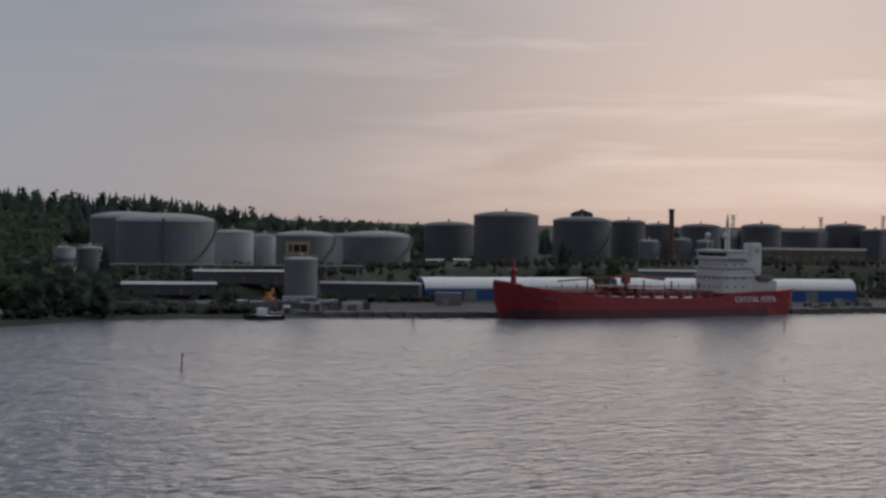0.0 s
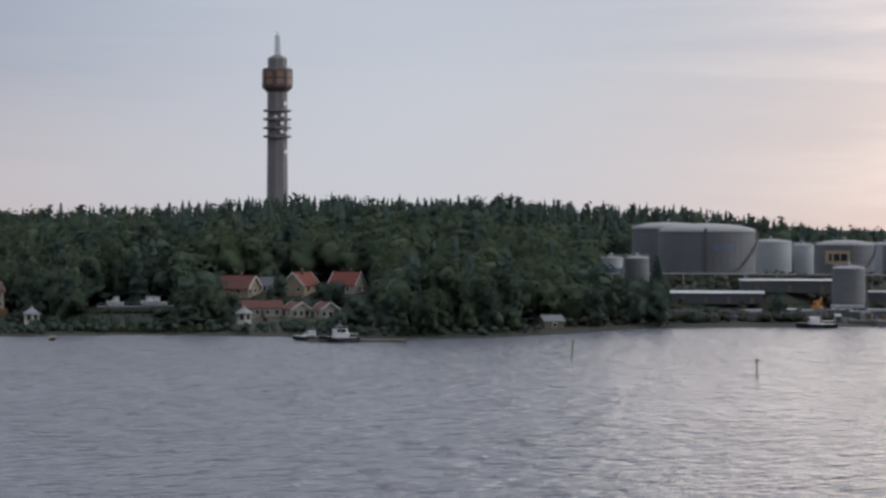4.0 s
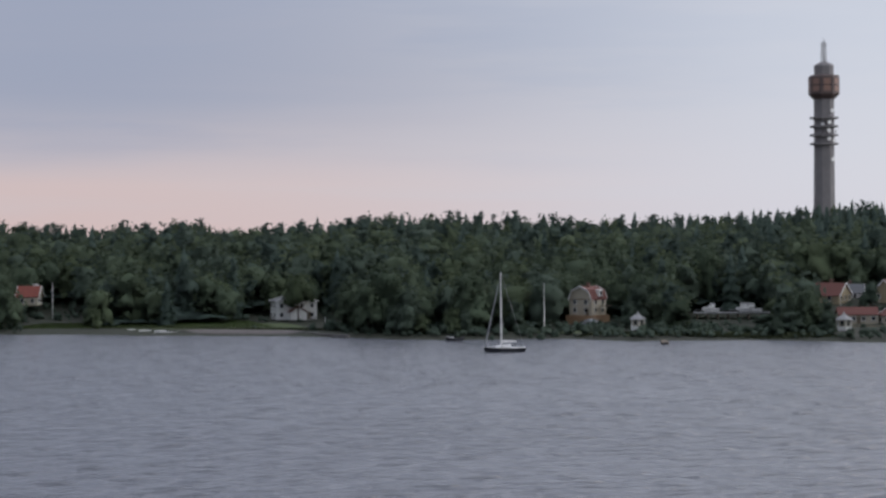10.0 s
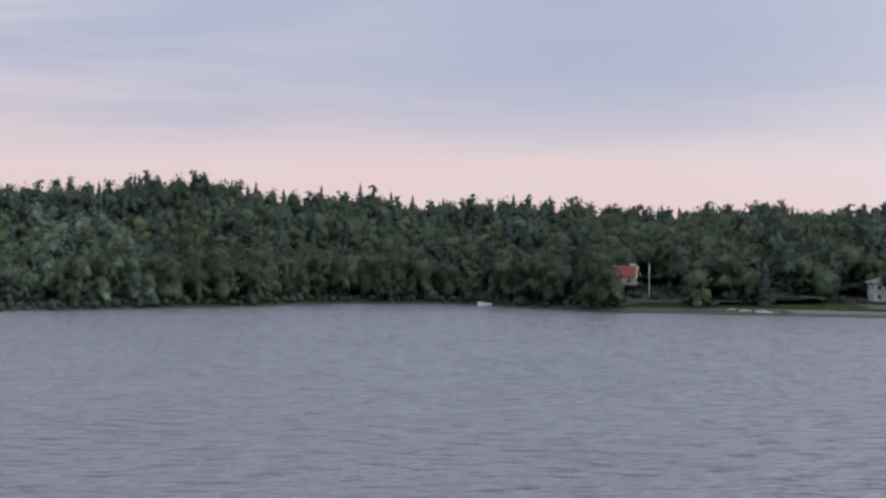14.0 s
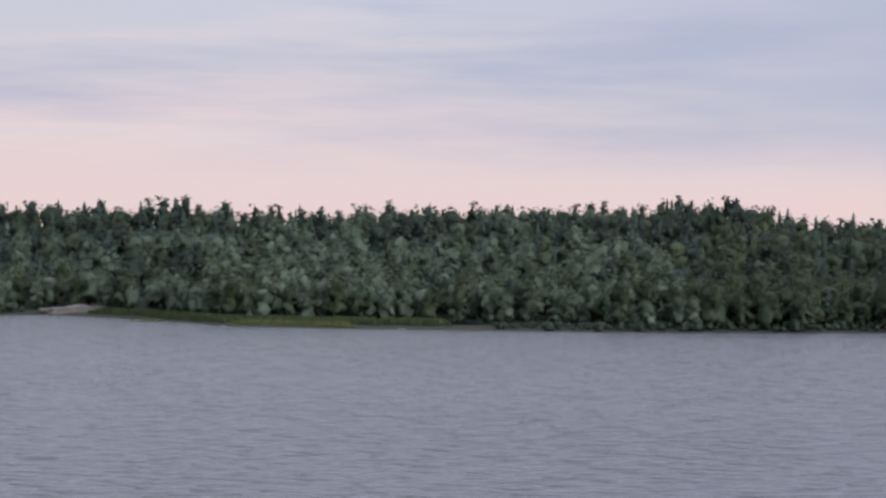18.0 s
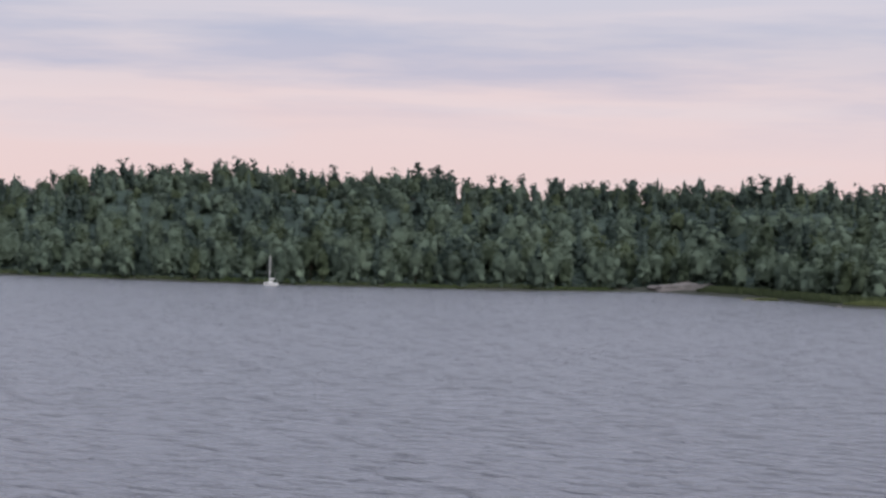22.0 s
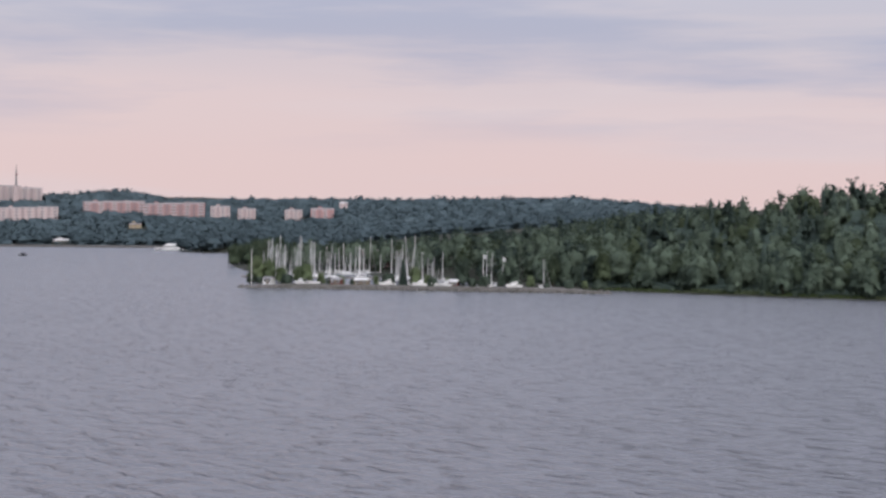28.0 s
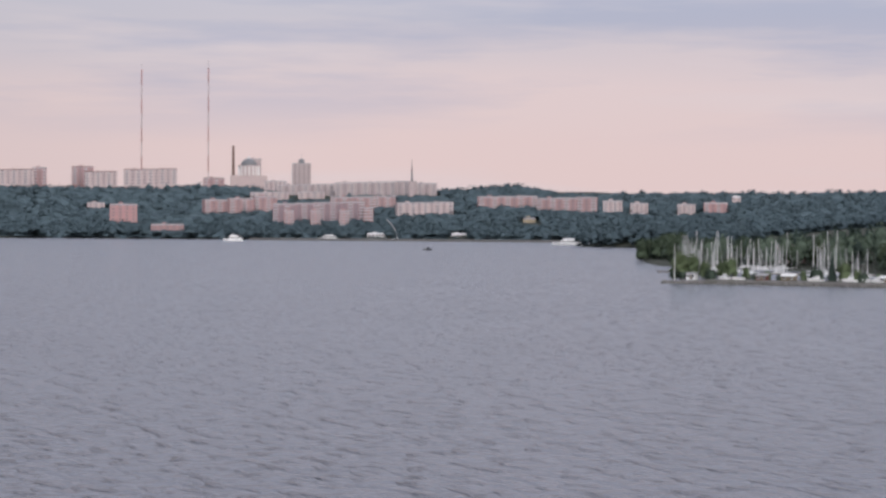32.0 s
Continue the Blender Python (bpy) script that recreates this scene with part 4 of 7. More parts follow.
TANKS = [
    (435, 560, 25.2, 17.4, "tank_grey"),
    (450, 602, 26.2, 14.0, "tank_grey"),
    (376, 523, 16.6, 4.0, "tank_grey"),
    (378, 540, 16.3, 3.9, "tank_white"),
    (501, 602, 20.6, 8.2, "tank_white"),
    (518, 603, 19.4, 4.8, "tank_white"),
    (504, 563, 20.0, 11.1, "tank_grey"),
    (396, 444, 14.6, 5.0, "tank_grey"),
    (550, 589, 19.6, 6.2, "tank_white"),
    (540, 561, 19.7, 13.3, "tank_grey"),
    (641, 619, 23.8, 11.2, "tank_dark"),
    (631, 575, 28.1, 14.0, "tank_dark"),
    (698, 589, 26.4, 13.3, "tank_dark"),
    (731, 588, 26.0, 8.0, "tank_dark"),
    (763, 595, 24.5, 7.2, "tank_dark"),
    (711, 560, 17.5, 4.5, "tank_grey"),
    (809, 604, 24.0, 9.8, "tank_dark"),
    (769, 539, 24.6, 9.4, "tank_dark"),
    (823, 552, 21.9, 11.2, "tank_dark"),
    (850, 545, 24.8, 10.1, "tank_dark"),
    (847, 526, 22.8, 7.1, "tank_dark"),
    (767, 584, 17.8, 4.1, "tank_grey"),
    (774, 575, 17.1, 4.1, "tank_grey"),
]
WALL_WORDS = {"tank_grey": "weathered grey steel storage tank with a shallow domed roof", "tank_white": "white painted steel storage tank with a shallow roof", "tank_dark": "dark grey steel storage tank seen against the light"}
MADE_TANKS = []
for k, (tx, ty, tz, tr, tw) in enumerate(TANKS):
    MADE_TANKS.append(tank(tx, ty, tz, tr, tw, ("large " if tr > 10 else "small ") + WALL_WORDS[tw], stair=0.4 + 0.9 * (k % 3)))


def tank_marks():
    """The standpipe and faded bars on the big tank, a yellow panel on another, a hut on a third."""
    t, h = MADE_TANKS[0]
    r = TANKS[0][3]
    part("standpipe", rod((-0.7, -r - 0.4, 0), (-0.7, -r - 0.4, h + 1.2), 0.42, 8), "tank_dark", t)
    for bx, bw in ((3.4, 3.2), (8.3, 3.0)):
        a = bx / r
        m = pose(r * math.sin(a), -r * math.cos(a), h * 0.62, 0, 0, math.degrees(a))
        bm = box(bw, 0.12, 2.4)
        bm.transform(m)
        part("faded_mark", bm, "blue_faded", t, "faded blue bars on the grey shell")
    t, h = MADE_TANKS[6]
    r = TANKS[6][3]
    a = -0.25
    m = pose(r * math.sin(a), -(r + 0.1) * math.cos(a), h - 7.0, 0, 0, math.degrees(a))
    bm = box(9.2, 0.3, 5.0)
    bm.transform(m)
    sign = part("sign_panel", bm, "sign_yellow", t, "faded yellow panel with dark bars")
    for dx, w in ((-2.6, 0.9), (-0.2, 2.2), (2.6, 2.4)):
        bm = box(w, 0.1, 2.7, dx, -0.22, 1.1)
        bm.transform(m)
        part("bar", bm, "dark", sign)
    t, h = MADE_TANKS[12]
    part("roof_hut", prism([(-5, h + 1.4), (5, h + 1.4), (5.3, h + 3.6), (0, h + 5.6), (-5.3, h + 3.6)], 3, 9), "tank_dark", t, "dark gabled hut on the tank roof")
    t, h = MADE_TANKS[3]
    part("blue_band", lathe([(TANKS[3][3] + 0.03, h * 0.45), (TANKS[3][3] + 0.09, h * 0.46), (TANKS[3][3] + 0.09, h * 0.62), (TANKS[3][3] + 0.03, h * 0.63)]), "blue_faded", t, "pale blue band round the tank")


tank_marks()


def chimney():
    t = thing("brick_chimney", 729, 561, float(ground(729, 561)) - 0.5, "tall slim red-brown brick chimney", "chimney")
    h = 32.5 - t.location.z
    part("stack", lathe([(1.5, 0), (1.15, h - 1.2), (1.4, h - 1.0), (1.4, h - 0.2), (1.1, h), (0.8, h)], 20), "brick", t)
    part("plinth", box(4.2, 4.2, 3.0, bevel=0.1), "brick", t)


def lattice(x, y, top, label):
    z = float(ground(x, y)) - 0.3
    t = thing("lattice_mast", x, y, z, label, "mast")
    h, w = top - z, 1.3
    for sx in (-1, 1):
        for sy in (-1, 1):
            part("leg", rod((sx * w, sy * w, 0), (sx * 0.4, sy * 0.4, h), 0.12), "steel", t)
    n = int(h / 2.5)
    bm = bmesh.new()
    for k in range(n):
        f0, f1 = k / n, (k + 1) / n
        w0, w1 = w - (w - 0.4) * f0, w - (w - 0.4) * f1
        for sx in (-1, 1):
            rod((sx * w0, -w0, h * f0), (-sx * w1, -w1, h * f1), 0.06, 4, bm)
            rod((sx * w0, w0, h * f0), (-sx * w1, w1, h * f1), 0.06, 4, bm)
    part("bracing", bm, "steel", t)
    part("lamp_platform", box(2.4, 2.4, 0.3, z=h), "steel", t)


chimney()
lattice(730, 527, 29.5, "slim steel lattice mast with floodlights")
lattice(820, 505, 30, "distant steel lattice mast in the oil harbour")
lattice(790, 520, 29, "distant thin steel lattice mast above the tanks")


def hall(x, y, rz, length, width, wall_h, label):
    """An arched storage hall; local x runs along it."""
    t = thing("storage_hall", x, y, 0.4, label, "warehouse", "arched storage halls", rz=rz)
    part("side_wall", box(length, 0.4, wall_h, 0, -width / 2, 0), "blue", t)
    part("side_wall", box(length, 0.4, wall_h, 0, width / 2, 0), "blue", t)
    arch = [(width / 2 * math.cos(math.pi * k / 16), wall_h - 0.02 + 3.4 * math.sin(math.pi * k / 16)) for k in range(17)]
    for sx in (-1, 1):
        bm = prism(arch + [(-width / 2, 0), (width / 2, 0)], -0.25, 0.25)
        bm.transform(pose(sx * (length / 2 - 0.5), 0, 0, 0, 0, 90))
        part("gable", bm, "blue", t)
    n = int(length / 6)
    outer = [(p * 1.02, q + 0.22) for p, q in arch]
    for k in range(n):
        bm = prism(outer + [(p, q + 0.04) for p, q in arch[::-1]], k * length / n - length / 2, (k + 1) * length / n - length / 2 - 0.05)
        bm.transform(pose(0, 0, 0, 0, 0, 90))
        part("roof_panel", bm, "white", t)
    for k in range(3):
        part("door", box(4.0, 0.2, 4.0, -length / 2 + 15 + k * length / 3.2, -width / 2 - 0.2, 0), "steel", t, "grey sliding door")


hall(475.4, 433.6, -31.3, 57.0, 14, 4.4, "blue-walled storage hall with a white arched roof")
hall(535.8, 386.9, -39.7, 79.8, 14, 4.4, "longer blue storage hall with a white arched roof behind the ship")


def hull_bmesh(stations):
    """A hull lofted over stations x, half width at deck, deck height, half width at the waterline, keel depth."""
    bm = bmesh.new()
    rows = []
    for x, bd, zd, bw, zk in stations:
        zw = 0.0 if zk < -0.05 else zk + 0.25 * (zd - zk)
        zm = (zw + zd) / 2
        sec = [(-bd, zd), (-(bd + bw) / 2, zm), (-bw, zw), (-bw * 0.6, zk), (bw * 0.6, zk), (bw, zw), ((bd + bw) / 2, zm), (bd, zd)]
        rows.append([bm.verts.new((x, yy, zz)) for yy, zz in sec])
    for a, b in zip(rows, rows[1:]):
        for k in range(7):
            bm.faces.new((a[k], a[k + 1], b[k + 1], b[k]))
        bm.faces.new((a[7], a[0], b[0], b[7]))
    bm.faces.new(rows[0])
    bm.faces.new(rows[-1][::-1])
    bmesh.ops.remove_doubles(bm, verts=bm.verts, dist=0.001)
    bmesh.ops.recalc_face_normals(bm, faces=bm.faces)
    return bm


def letters(text, size, parent, m, mat="white"):
    cu = bpy.data.curves.new("lettering", "FONT")
    cu.body, cu.size, cu.extrude, cu.align_x = text, size, 0.03, "CENTER"
    tmp = bpy.data.objects.new("lettering", cu)
    scene.collection.objects.link(tmp)
    me = bpy.data.meshes.new_from_object(tmp.evaluated_get(bpy.context.evaluated_depsgraph_get()))
    bpy.data.objects.remove(tmp)
    me.materials.clear()
    me.materials.append(M[mat])
    ob = new("lettering", me)
    ob.parent, ob.matrix_basis = parent, m
    return tagged(ob, "white painted letters")


def ship():
    t = thing("tanker_ship", 443.8, 353.5, 0, "red chemical tanker with white superstructure moored at the quay", "ship", rz=-17.5)
    part("hull", hull_bmesh([(-47.4, 0.3, 10.2, 0.1, 6.0), (-46.2, 1.6, 10.0, 0.3, 2.2), (-44.3, 3.4, 9.7, 0.5, -1), (-41.1, 5.6, 9.2, 2.6, -2), (-36.5, 7.0, 8.5, 5.4, -2), (-31, 7.6, 7.6, 7.0, -2), (-22, 7.8, 6.6, 7.6, -2), (-10, 7.8, 5.8, 7.8, -2), (5, 7.8, 5.3, 7.8, -2), (24, 7.8, 5.2, 7.8, -2), (27, 7.8, 6.6, 7.8, -2), (34, 7.8, 6.9, 7.5, -2), (41, 7.5, 7.1, 6.6, -2), (47, 6.9, 7.3, 5.2, -1.6), (50.2, 6.3, 7.5, 4.6, -0.8), (51.6, 5.4, 7.5, 4.2, 0.6)]), "ship_red", t)
    part("boot_topping", hull_bmesh([(-44.7, 0.9, 2.9, 0.5, -1), (-41.1, 3.9, 2.8, 2.75, -1), (-36.5, 6.1, 2.7, 5.5, -1), (-31, 7.35, 2.6, 7.08, -1), (-22, 7.8, 2.5, 7.68, -1), (-10, 7.88, 2.4, 7.88, -1), (24, 7.88, 2.3, 7.88, -1), (34, 7.7, 2.2, 7.58, -1), (41, 7.0, 2.1, 6.7, -1), (47, 5.3, 2.1, 4.5, -1)]), "ship_boot", t, "dull brown-red boot topping")
    part("forecastle_rail", prism([(-47.2, 10.0), (-38, 8.7), (-38, 9.4), (-47.2, 10.8)], -0.1, 0.1), "ship_red", t)
    part("foremast", lathe([(0.9, 9), (0.7, 12.0), (0.45, 12.2), (0.35, 16.6), (0.02, 16.7)], 10), "ship_red", t).location.x = -41
    part("mast_platform", box(3.2, 2.6, 0.3, -41, 0, 13.2), "ship_red", t)
    # deck pipes, catwalk and manifold
    for k, yy in enumerate((-2.4, -1.2, 0.0, 1.2, 2.4)):
        part("deck_pipe", rod((-34, yy, 7.4 + 0.1 * k), (26, yy, 6.4 + 0.1 * k), 0.28), "ship_deck", t)
    part("catwalk", box(58, 1.4, 0.15, -5, 3.8, 8.3), "ship_deck", t)
    for k in range(12):
        part("stanchion", rod((-33 + 5 * k, 3.8, 5.2), (-33 + 5 * k, 3.8, 9.2), 0.09), "ship_deck", t)
    for k in range(11):
        part("tank_hatch", lathe([(0.9, 5.0), (0.9, 7.0), (1.05, 7.05), (1.05, 7.25), (0.02, 7.4)], 12), "ship_deck", t).location = (-28 + 5 * k, -4.6, 0)
    for k in range(3):
        part("manifold", box(1.6, 11.5, 1.1, -9 + 3 * k, 0, 7.0), "ship_deck", t)
    part("hose_crane", rod((-4, 0, 5.4), (-4, 0, 12.2), 0.55, 10), "ship_red", t)
    part("crane_jib", rod((-4, 0, 12.0), (8.5, -1, 10.6), 0.42), "ship_deck", t)
    part("crane_cab", box(2.0, 2.2, 2.4, -4, 0, 9.4, bevel=0.15), "ship_deck", t)
    part("manifold_platform", box(13, 9.0, 0.3, -6, 0, 8.6), "ship_deck", t)
    for k in range(5):
        part("vent_post", rod((-18 + 9.5 * k, -1.8, 6), (-18 + 9.5 * k, -1.8, 11.2 - 0.4 * k), 0.22, 8), "ship_deck", t)
        part("drip_tray", box(4.2, 6.5, 1.5, -22 + 9.0 * k, 1.0, 6.2, bevel=0.1), "ship_deck", t)
    part("crane_jib", rod((-4, 0, 11.6), (-26, 1, 10.2), 0.22), "ship_deck", t)
    for sy in (-1, 1):
        part("deck_rail", prism([(-36, 8.0), (27, 6.2), (27, 6.3), (-36, 8.1)], sy * 7.5 - 0.05, sy * 7.5 + 0.05), "ship_deck", t)
    # accommodation
    house = part("superstructure", box(10.6, 13.4, 7.4, 30.4, 0, 6.5, bevel=0.15), "ship_white", t)
    part("upper_house", box(9.0, 12.0, 2.6, 30.0, 0, 13.9, bevel=0.15), "ship_white", t)
    bridge = part("wheelhouse", box(6.6, 15.6, 2.2, 29.4, 0, 16.5, bevel=0.2), "ship_white", t)
    part("window_band", box(6.66, 13.8, 0.9, 29.38, 0, 17.3), "glass", bridge, "dark wheelhouse windows")
    part("bridge_roof", box(7.6, 16.4, 0.3, 29.4, 0, 18.7, bevel=0.1), "ship_white", bridge)
    part("aft_balcony", box(3.2, 11.0, 0.25, 36.2, 0, 13.9), "ship_white", t)
    for lv in range(3):
        for k in range(3):
            for sy in (-1, 1):
                part("window", box(0.5, 0.1, 0.5, 26.6 + 2.9 * k, sy * 6.71 if lv < 2 else sy * 6.02, 8.1 + 2.5 * lv + (1.4 if lv == 2 else 0)), "glass", house)
        for k in range(5):
            part("window", box(0.1, 0.5, 0.5, 25.08 if lv < 2 else 25.48, -4.4 + 2.2 * k, 8.1 + 2.5 * lv + (1.4 if lv == 2 else 0)), "glass", house)
    for zz in (11.4, 13.9, 16.4):
        part("deck_edge", box(11.8, 14.6, 0.2, 30.6, 0, zz), "ship_white", t)
    for k in range(6):
        part("stair", box(0.9, 0.5, 0.18, 36.3 + 0.35 * k, -5.6, 13.6 - 0.4 * k), "steel", t)
    part("aft_house", box(9, 11, 3.2, 41, 0, 7.0, bevel=0.15), "ship_white", t)
    part("casing", box(5.4, 6.4, 6.6, 38.6, 0, 9.0, bevel=0.2), "ship_white", t)
    funnel = part("funnel", box(4.0, 4.4, 9.0, 40.6, 0, 12.2, bevel=0.5), "ship_white", t)
    part("funnel_top", box(3.2, 3.6, 0.5, 40.6, 0, 21.1), "dark", funnel)
    part("funnel_mark", lathe([(0.02, 0), (0.9, 0), (0.9, 0.12), (0.02, 0.12)], 12), "steel", funnel).matrix_basis = pose(40.6, -2.2, 18.8, 90)
    part("radar_mast", lathe([(0.8, 18.8), (0.5, 26.5), (0.05, 30.0)], 8), "ship_white", t).location.x = 31.5
    for mz in (24.0, 26.2, 28.2):
        part("crosstree", box(0.2, 3.6 - 0.4 * (mz - 24), 0.16, 31.5, 0, mz), "ship_white", t)
    for k, (mx, mz) in enumerate(((26.6, 23.4), (29.2, 23.2))):
        part("antenna_dome", lathe([(0.15, 18.8), (0.15, mz - 1), (0.8, mz - 0.4), (0.85, mz), (0.5, mz + 0.6), (0.02, mz + 0.8)], 12), "ship_white", t).location = (mx, 3 - 5 * k, 0)
    part("lifeboat", hull_bmesh([(37.6, 0.3, 11.4, 0.1, 10.4), (39, 1.2, 11.6, 0.9, 9.9), (42, 1.3, 11.6, 1.0, 9.8), (44, 0.4, 11.5, 0.2, 10.3)]), "tank_grey", t, "grey covered lifeboat").location.y = -5.4
    for k in range(9):
        part("rail_post", rod((36.5 + 1.8 * k, -6.4, 7.0), (36.5 + 1.8 * k, -6.4, 8.3), 0.06), "ship_white", t)
    part("aft_deck_rail", box(14.5, 0.1, 0.1, 43.7, -6.4, 8.25), "ship_white", t)
    letters("CRYSTAL POOL", 2.2, t, pose(36.2, -7.78, 4.1, 90, 0, 2.2), "white")
    for k in range(2):
        part("name_bar", box(5.0 - 1.4 * k, 0.08, 0.9, -33 + 6.4 * k, -7.35, 5.3, 3), "ship_boot", t)


ship()


def shed(name, x, y, rz, w, d, h, wall, roof, label, category, slope=0.8, doors=0, windows=0, z=None, over=0.3):
    """A small gabled building, ridge along local x, with doors and windows on its front."""
    zz = float(ground(x, y)) - 0.25 if z is None else z
    t = thing(name, x, y, zz, label, category, rz=rz)
    part("wall", gable_body(w, d, h, slope), wall, t)
    for sy in (-1, 1):
        run, rise = d / 2 + over, slope * (d / 2 + over) / (d / 2)
        bm = prism([(0, h + slope + 0.02), (sy * run, h + slope + 0.02 - rise), (sy * run, h + slope + 0.2 - rise), (0, h + slope + 0.2)], -w / 2 - over, w / 2 + over)
        bm.transform(pose(0, 0, 0, 0, 0, 90))
        part("roof_side", bm, roof, t)
    for k in range(doors):
        part("door", box(1.1, 0.12, 2.0, -w / 2 + w * (k + 0.5) / doors, -d / 2 - 0.05, 0.25), "wood", t)
    for k in range(windows):
        wx = -w / 2 + w * (k + 0.5) / windows
        fr = part("window", box(1.2, 0.12, 1.3, wx, -d / 2 - 0.06, h * 0.38), "white", t)
        part("pane", box(0.95, 0.06, 1.05, wx, -d / 2 - 0.12, h * 0.38 + 0.12), "glass", fr)
    return t


def gable_body(w, d, h, slope):
    bm = prism([(-d / 2, 0), (d / 2, 0), (d / 2, h), (0, h + slope), (-d / 2, h)], -w / 2, w / 2)
    bm.transform(pose(0, 0, 0, 0, 0, 90))
    return bm


def face(x, y):
    """The turn that points a thing's front at the first viewpoint."""
    return -math.degrees(math.atan2(x, y))


def harbour_yard():
    shed("site_hut", 389, 437, face(389, 437) + 4, 9, 4, 2.8, "white", "tank_roof", "white flat-roofed site hut on the quay", "hut", 0.3, 1, 3)
    shed("long_shed", 433, 459, -55, 42, 8, 5.0, "tank_dark", "tank_roof", "long low grey open shed with a pale roof edge", "shed", 0.5, 4, 0)
    shed("awning", 369, 473, face(369, 473), 28, 8, 3.2, "tank_dark", "tank_white", "low dark depot building with a pale roof", "shed", 0.6, 4, 0)
    shed("low_depot", 395, 470, face(395, 470) + 5, 30, 8, 3.6, "tank_dark", "steel", "low dark depot building beside the tanks", "shed", 0.4, 3, 0)
    shed("yellow_building", 752, 500, face(752, 500), 48, 12, 6.5, "ochre_dull", "tank_dark", "long dull yellow brick depot building", "building", 1.0, 2, 12)
    shed("pump_house", 612, 470, face(612, 470), 26, 9, 5.5, "tank_grey", "tank_roof", "pale grey pump house behind the ship", "building", 0.6, 2, 6)
    for px, py in ((572, 560), (585, 557)):
        shed("white_van_shed", px, py, face(px, py), 7, 3, 2.4, "white", "white", "small white shed by the tank bund", "hut", 0.2, 1, 1)
    # pale block by the quay
    t = thing("concrete_block_store", 432, 417, float(ground(432, 417)) - 0.3, "pale grey concrete store by the blue hall", "building", rz=face(432, 417))
    part("wall", box(8, 5, 4.2, bevel=0.05), "concrete", t)
    part("door", box(2.4, 0.15, 2.6, -1, -2.55, 0), "steel", t)
    # quay wall of single blocks
    q = thing("quay", 383, 390, 0, "dark timber and concrete quay edge", "quay", kind="structure", rz=math.degrees(math.atan2(-31, 40)))
    for k in range(18):
        part("quay_block", box(2.86, 3.2, 2.4, -25.7 + 2.9 * k, 0.5 + 0.1 * math.sin(k * 2.1), -0.9 + 0.08 * math.sin(k * 3.7), bevel=0.06), "concrete_dark", q)
    # pipe bridge in front of the tanks
    p = thing("pipe_bridge", 405, 487, float(ground(405, 487)) - 0.2, "grey pipe bridge on thin steel legs", "pipe bridge", rz=-42)
    for k in range(4):
        part("pipe", rod((-42, -0.9 + 0.6 * k, 4.2), (42, -0.9 + 0.6 * k, 4.2), 0.22, 8), "tank_roof", p)
    for k in range(9):
        part("trestle", box(0.3, 2.8, 4.0, -40 + 10 * k, 0, 0), "steel", p)
    # orange excavator
    e = thing("excavator", 381, 441, float(ground(381, 441)), "orange tracked excavator on the quay", "excavator", rz=30)
    for sy in (-1, 1):
        part("track", box(4.0, 0.7, 0.9, 0, sy * 1.2, 0, bevel=0.25), "dark", e)
    part("body", box(3.4, 2.8, 1.7, -0.2, 0, 1.0, bevel=0.2), "orange", e)
    cab = part("cab", box(1.5, 1.2, 1.6, 0.8, 0.8, 2.6, bevel=0.12), "orange", e)
    part("cab_window", box(1.52, 0.9, 0.9, 0.82, 0.8, 3.1), "glass", cab)
    part("boom", rod((0.6, 0, 2.2), (3.6, 0, 5.2), 0.28), "orange", e)
    part("arm", rod((3.6, 0, 5.2), (5.6, 0, 2.6), 0.22), "orange", e)
    part("bucket", box(0.9, 1.1, 0.8, 5.7, 0, 1.8, bevel=0.15), "dark", e)


def marker(x, y, h, lean, label):
    t = thing("channel_marker", x, y, -1.0, label, "marker post", "marker posts in the water")
    part("post", rod((0, 0, 0), (lean, 0, h + 1.0), 0.14, 8), "wood", t)
    part("cap", lathe([(0.02, 0), (0.24, 0), (0.24, 0.3), (0.02, 0.34)], 8), "dark", t).location = (lean, 0, h + 1.0)


def tug(x, y, rz, length, label, name="work_boat", hull="dark", house="white"):
    t = thing(name, x, y, 0, label, "boat", rz=rz)
    L = length
    part("hull", hull_bmesh([(-L / 2, 0.1, 1.5, 0.05, 0.1), (-L * 0.3, L * 0.13, 1.35, L * 0.08, -0.4), (0, L * 0.16, 1.1, L * 0.14, -0.4), (L / 2, L * 0.15, 1.15, L * 0.13, -0.3)]), hull, t)
    part("rubbing_strake", box(L * 0.6, L * 0.33, 0.12, L * 0.12, 0, 1.0), "white", t)
    w = part("wheelhouse", box(L * 0.24, L * 0.2, 1.9, -L * 0.05, 0, 1.1, bevel=0.12), house, t)
    part("window_band", box(L * 0.245, L * 0.18, 0.6, -L * 0.05, 0, 2.1), "glass", w)
    part("aft_rail", box(L * 0.35, L * 0.24, 0.08, L * 0.3, 0, 1.9), "steel", t)
    part("mast", rod((-L * 0.02, 0, 3.0), (-L * 0.02, 0, 4.6), 0.06), "steel", t)
    return t


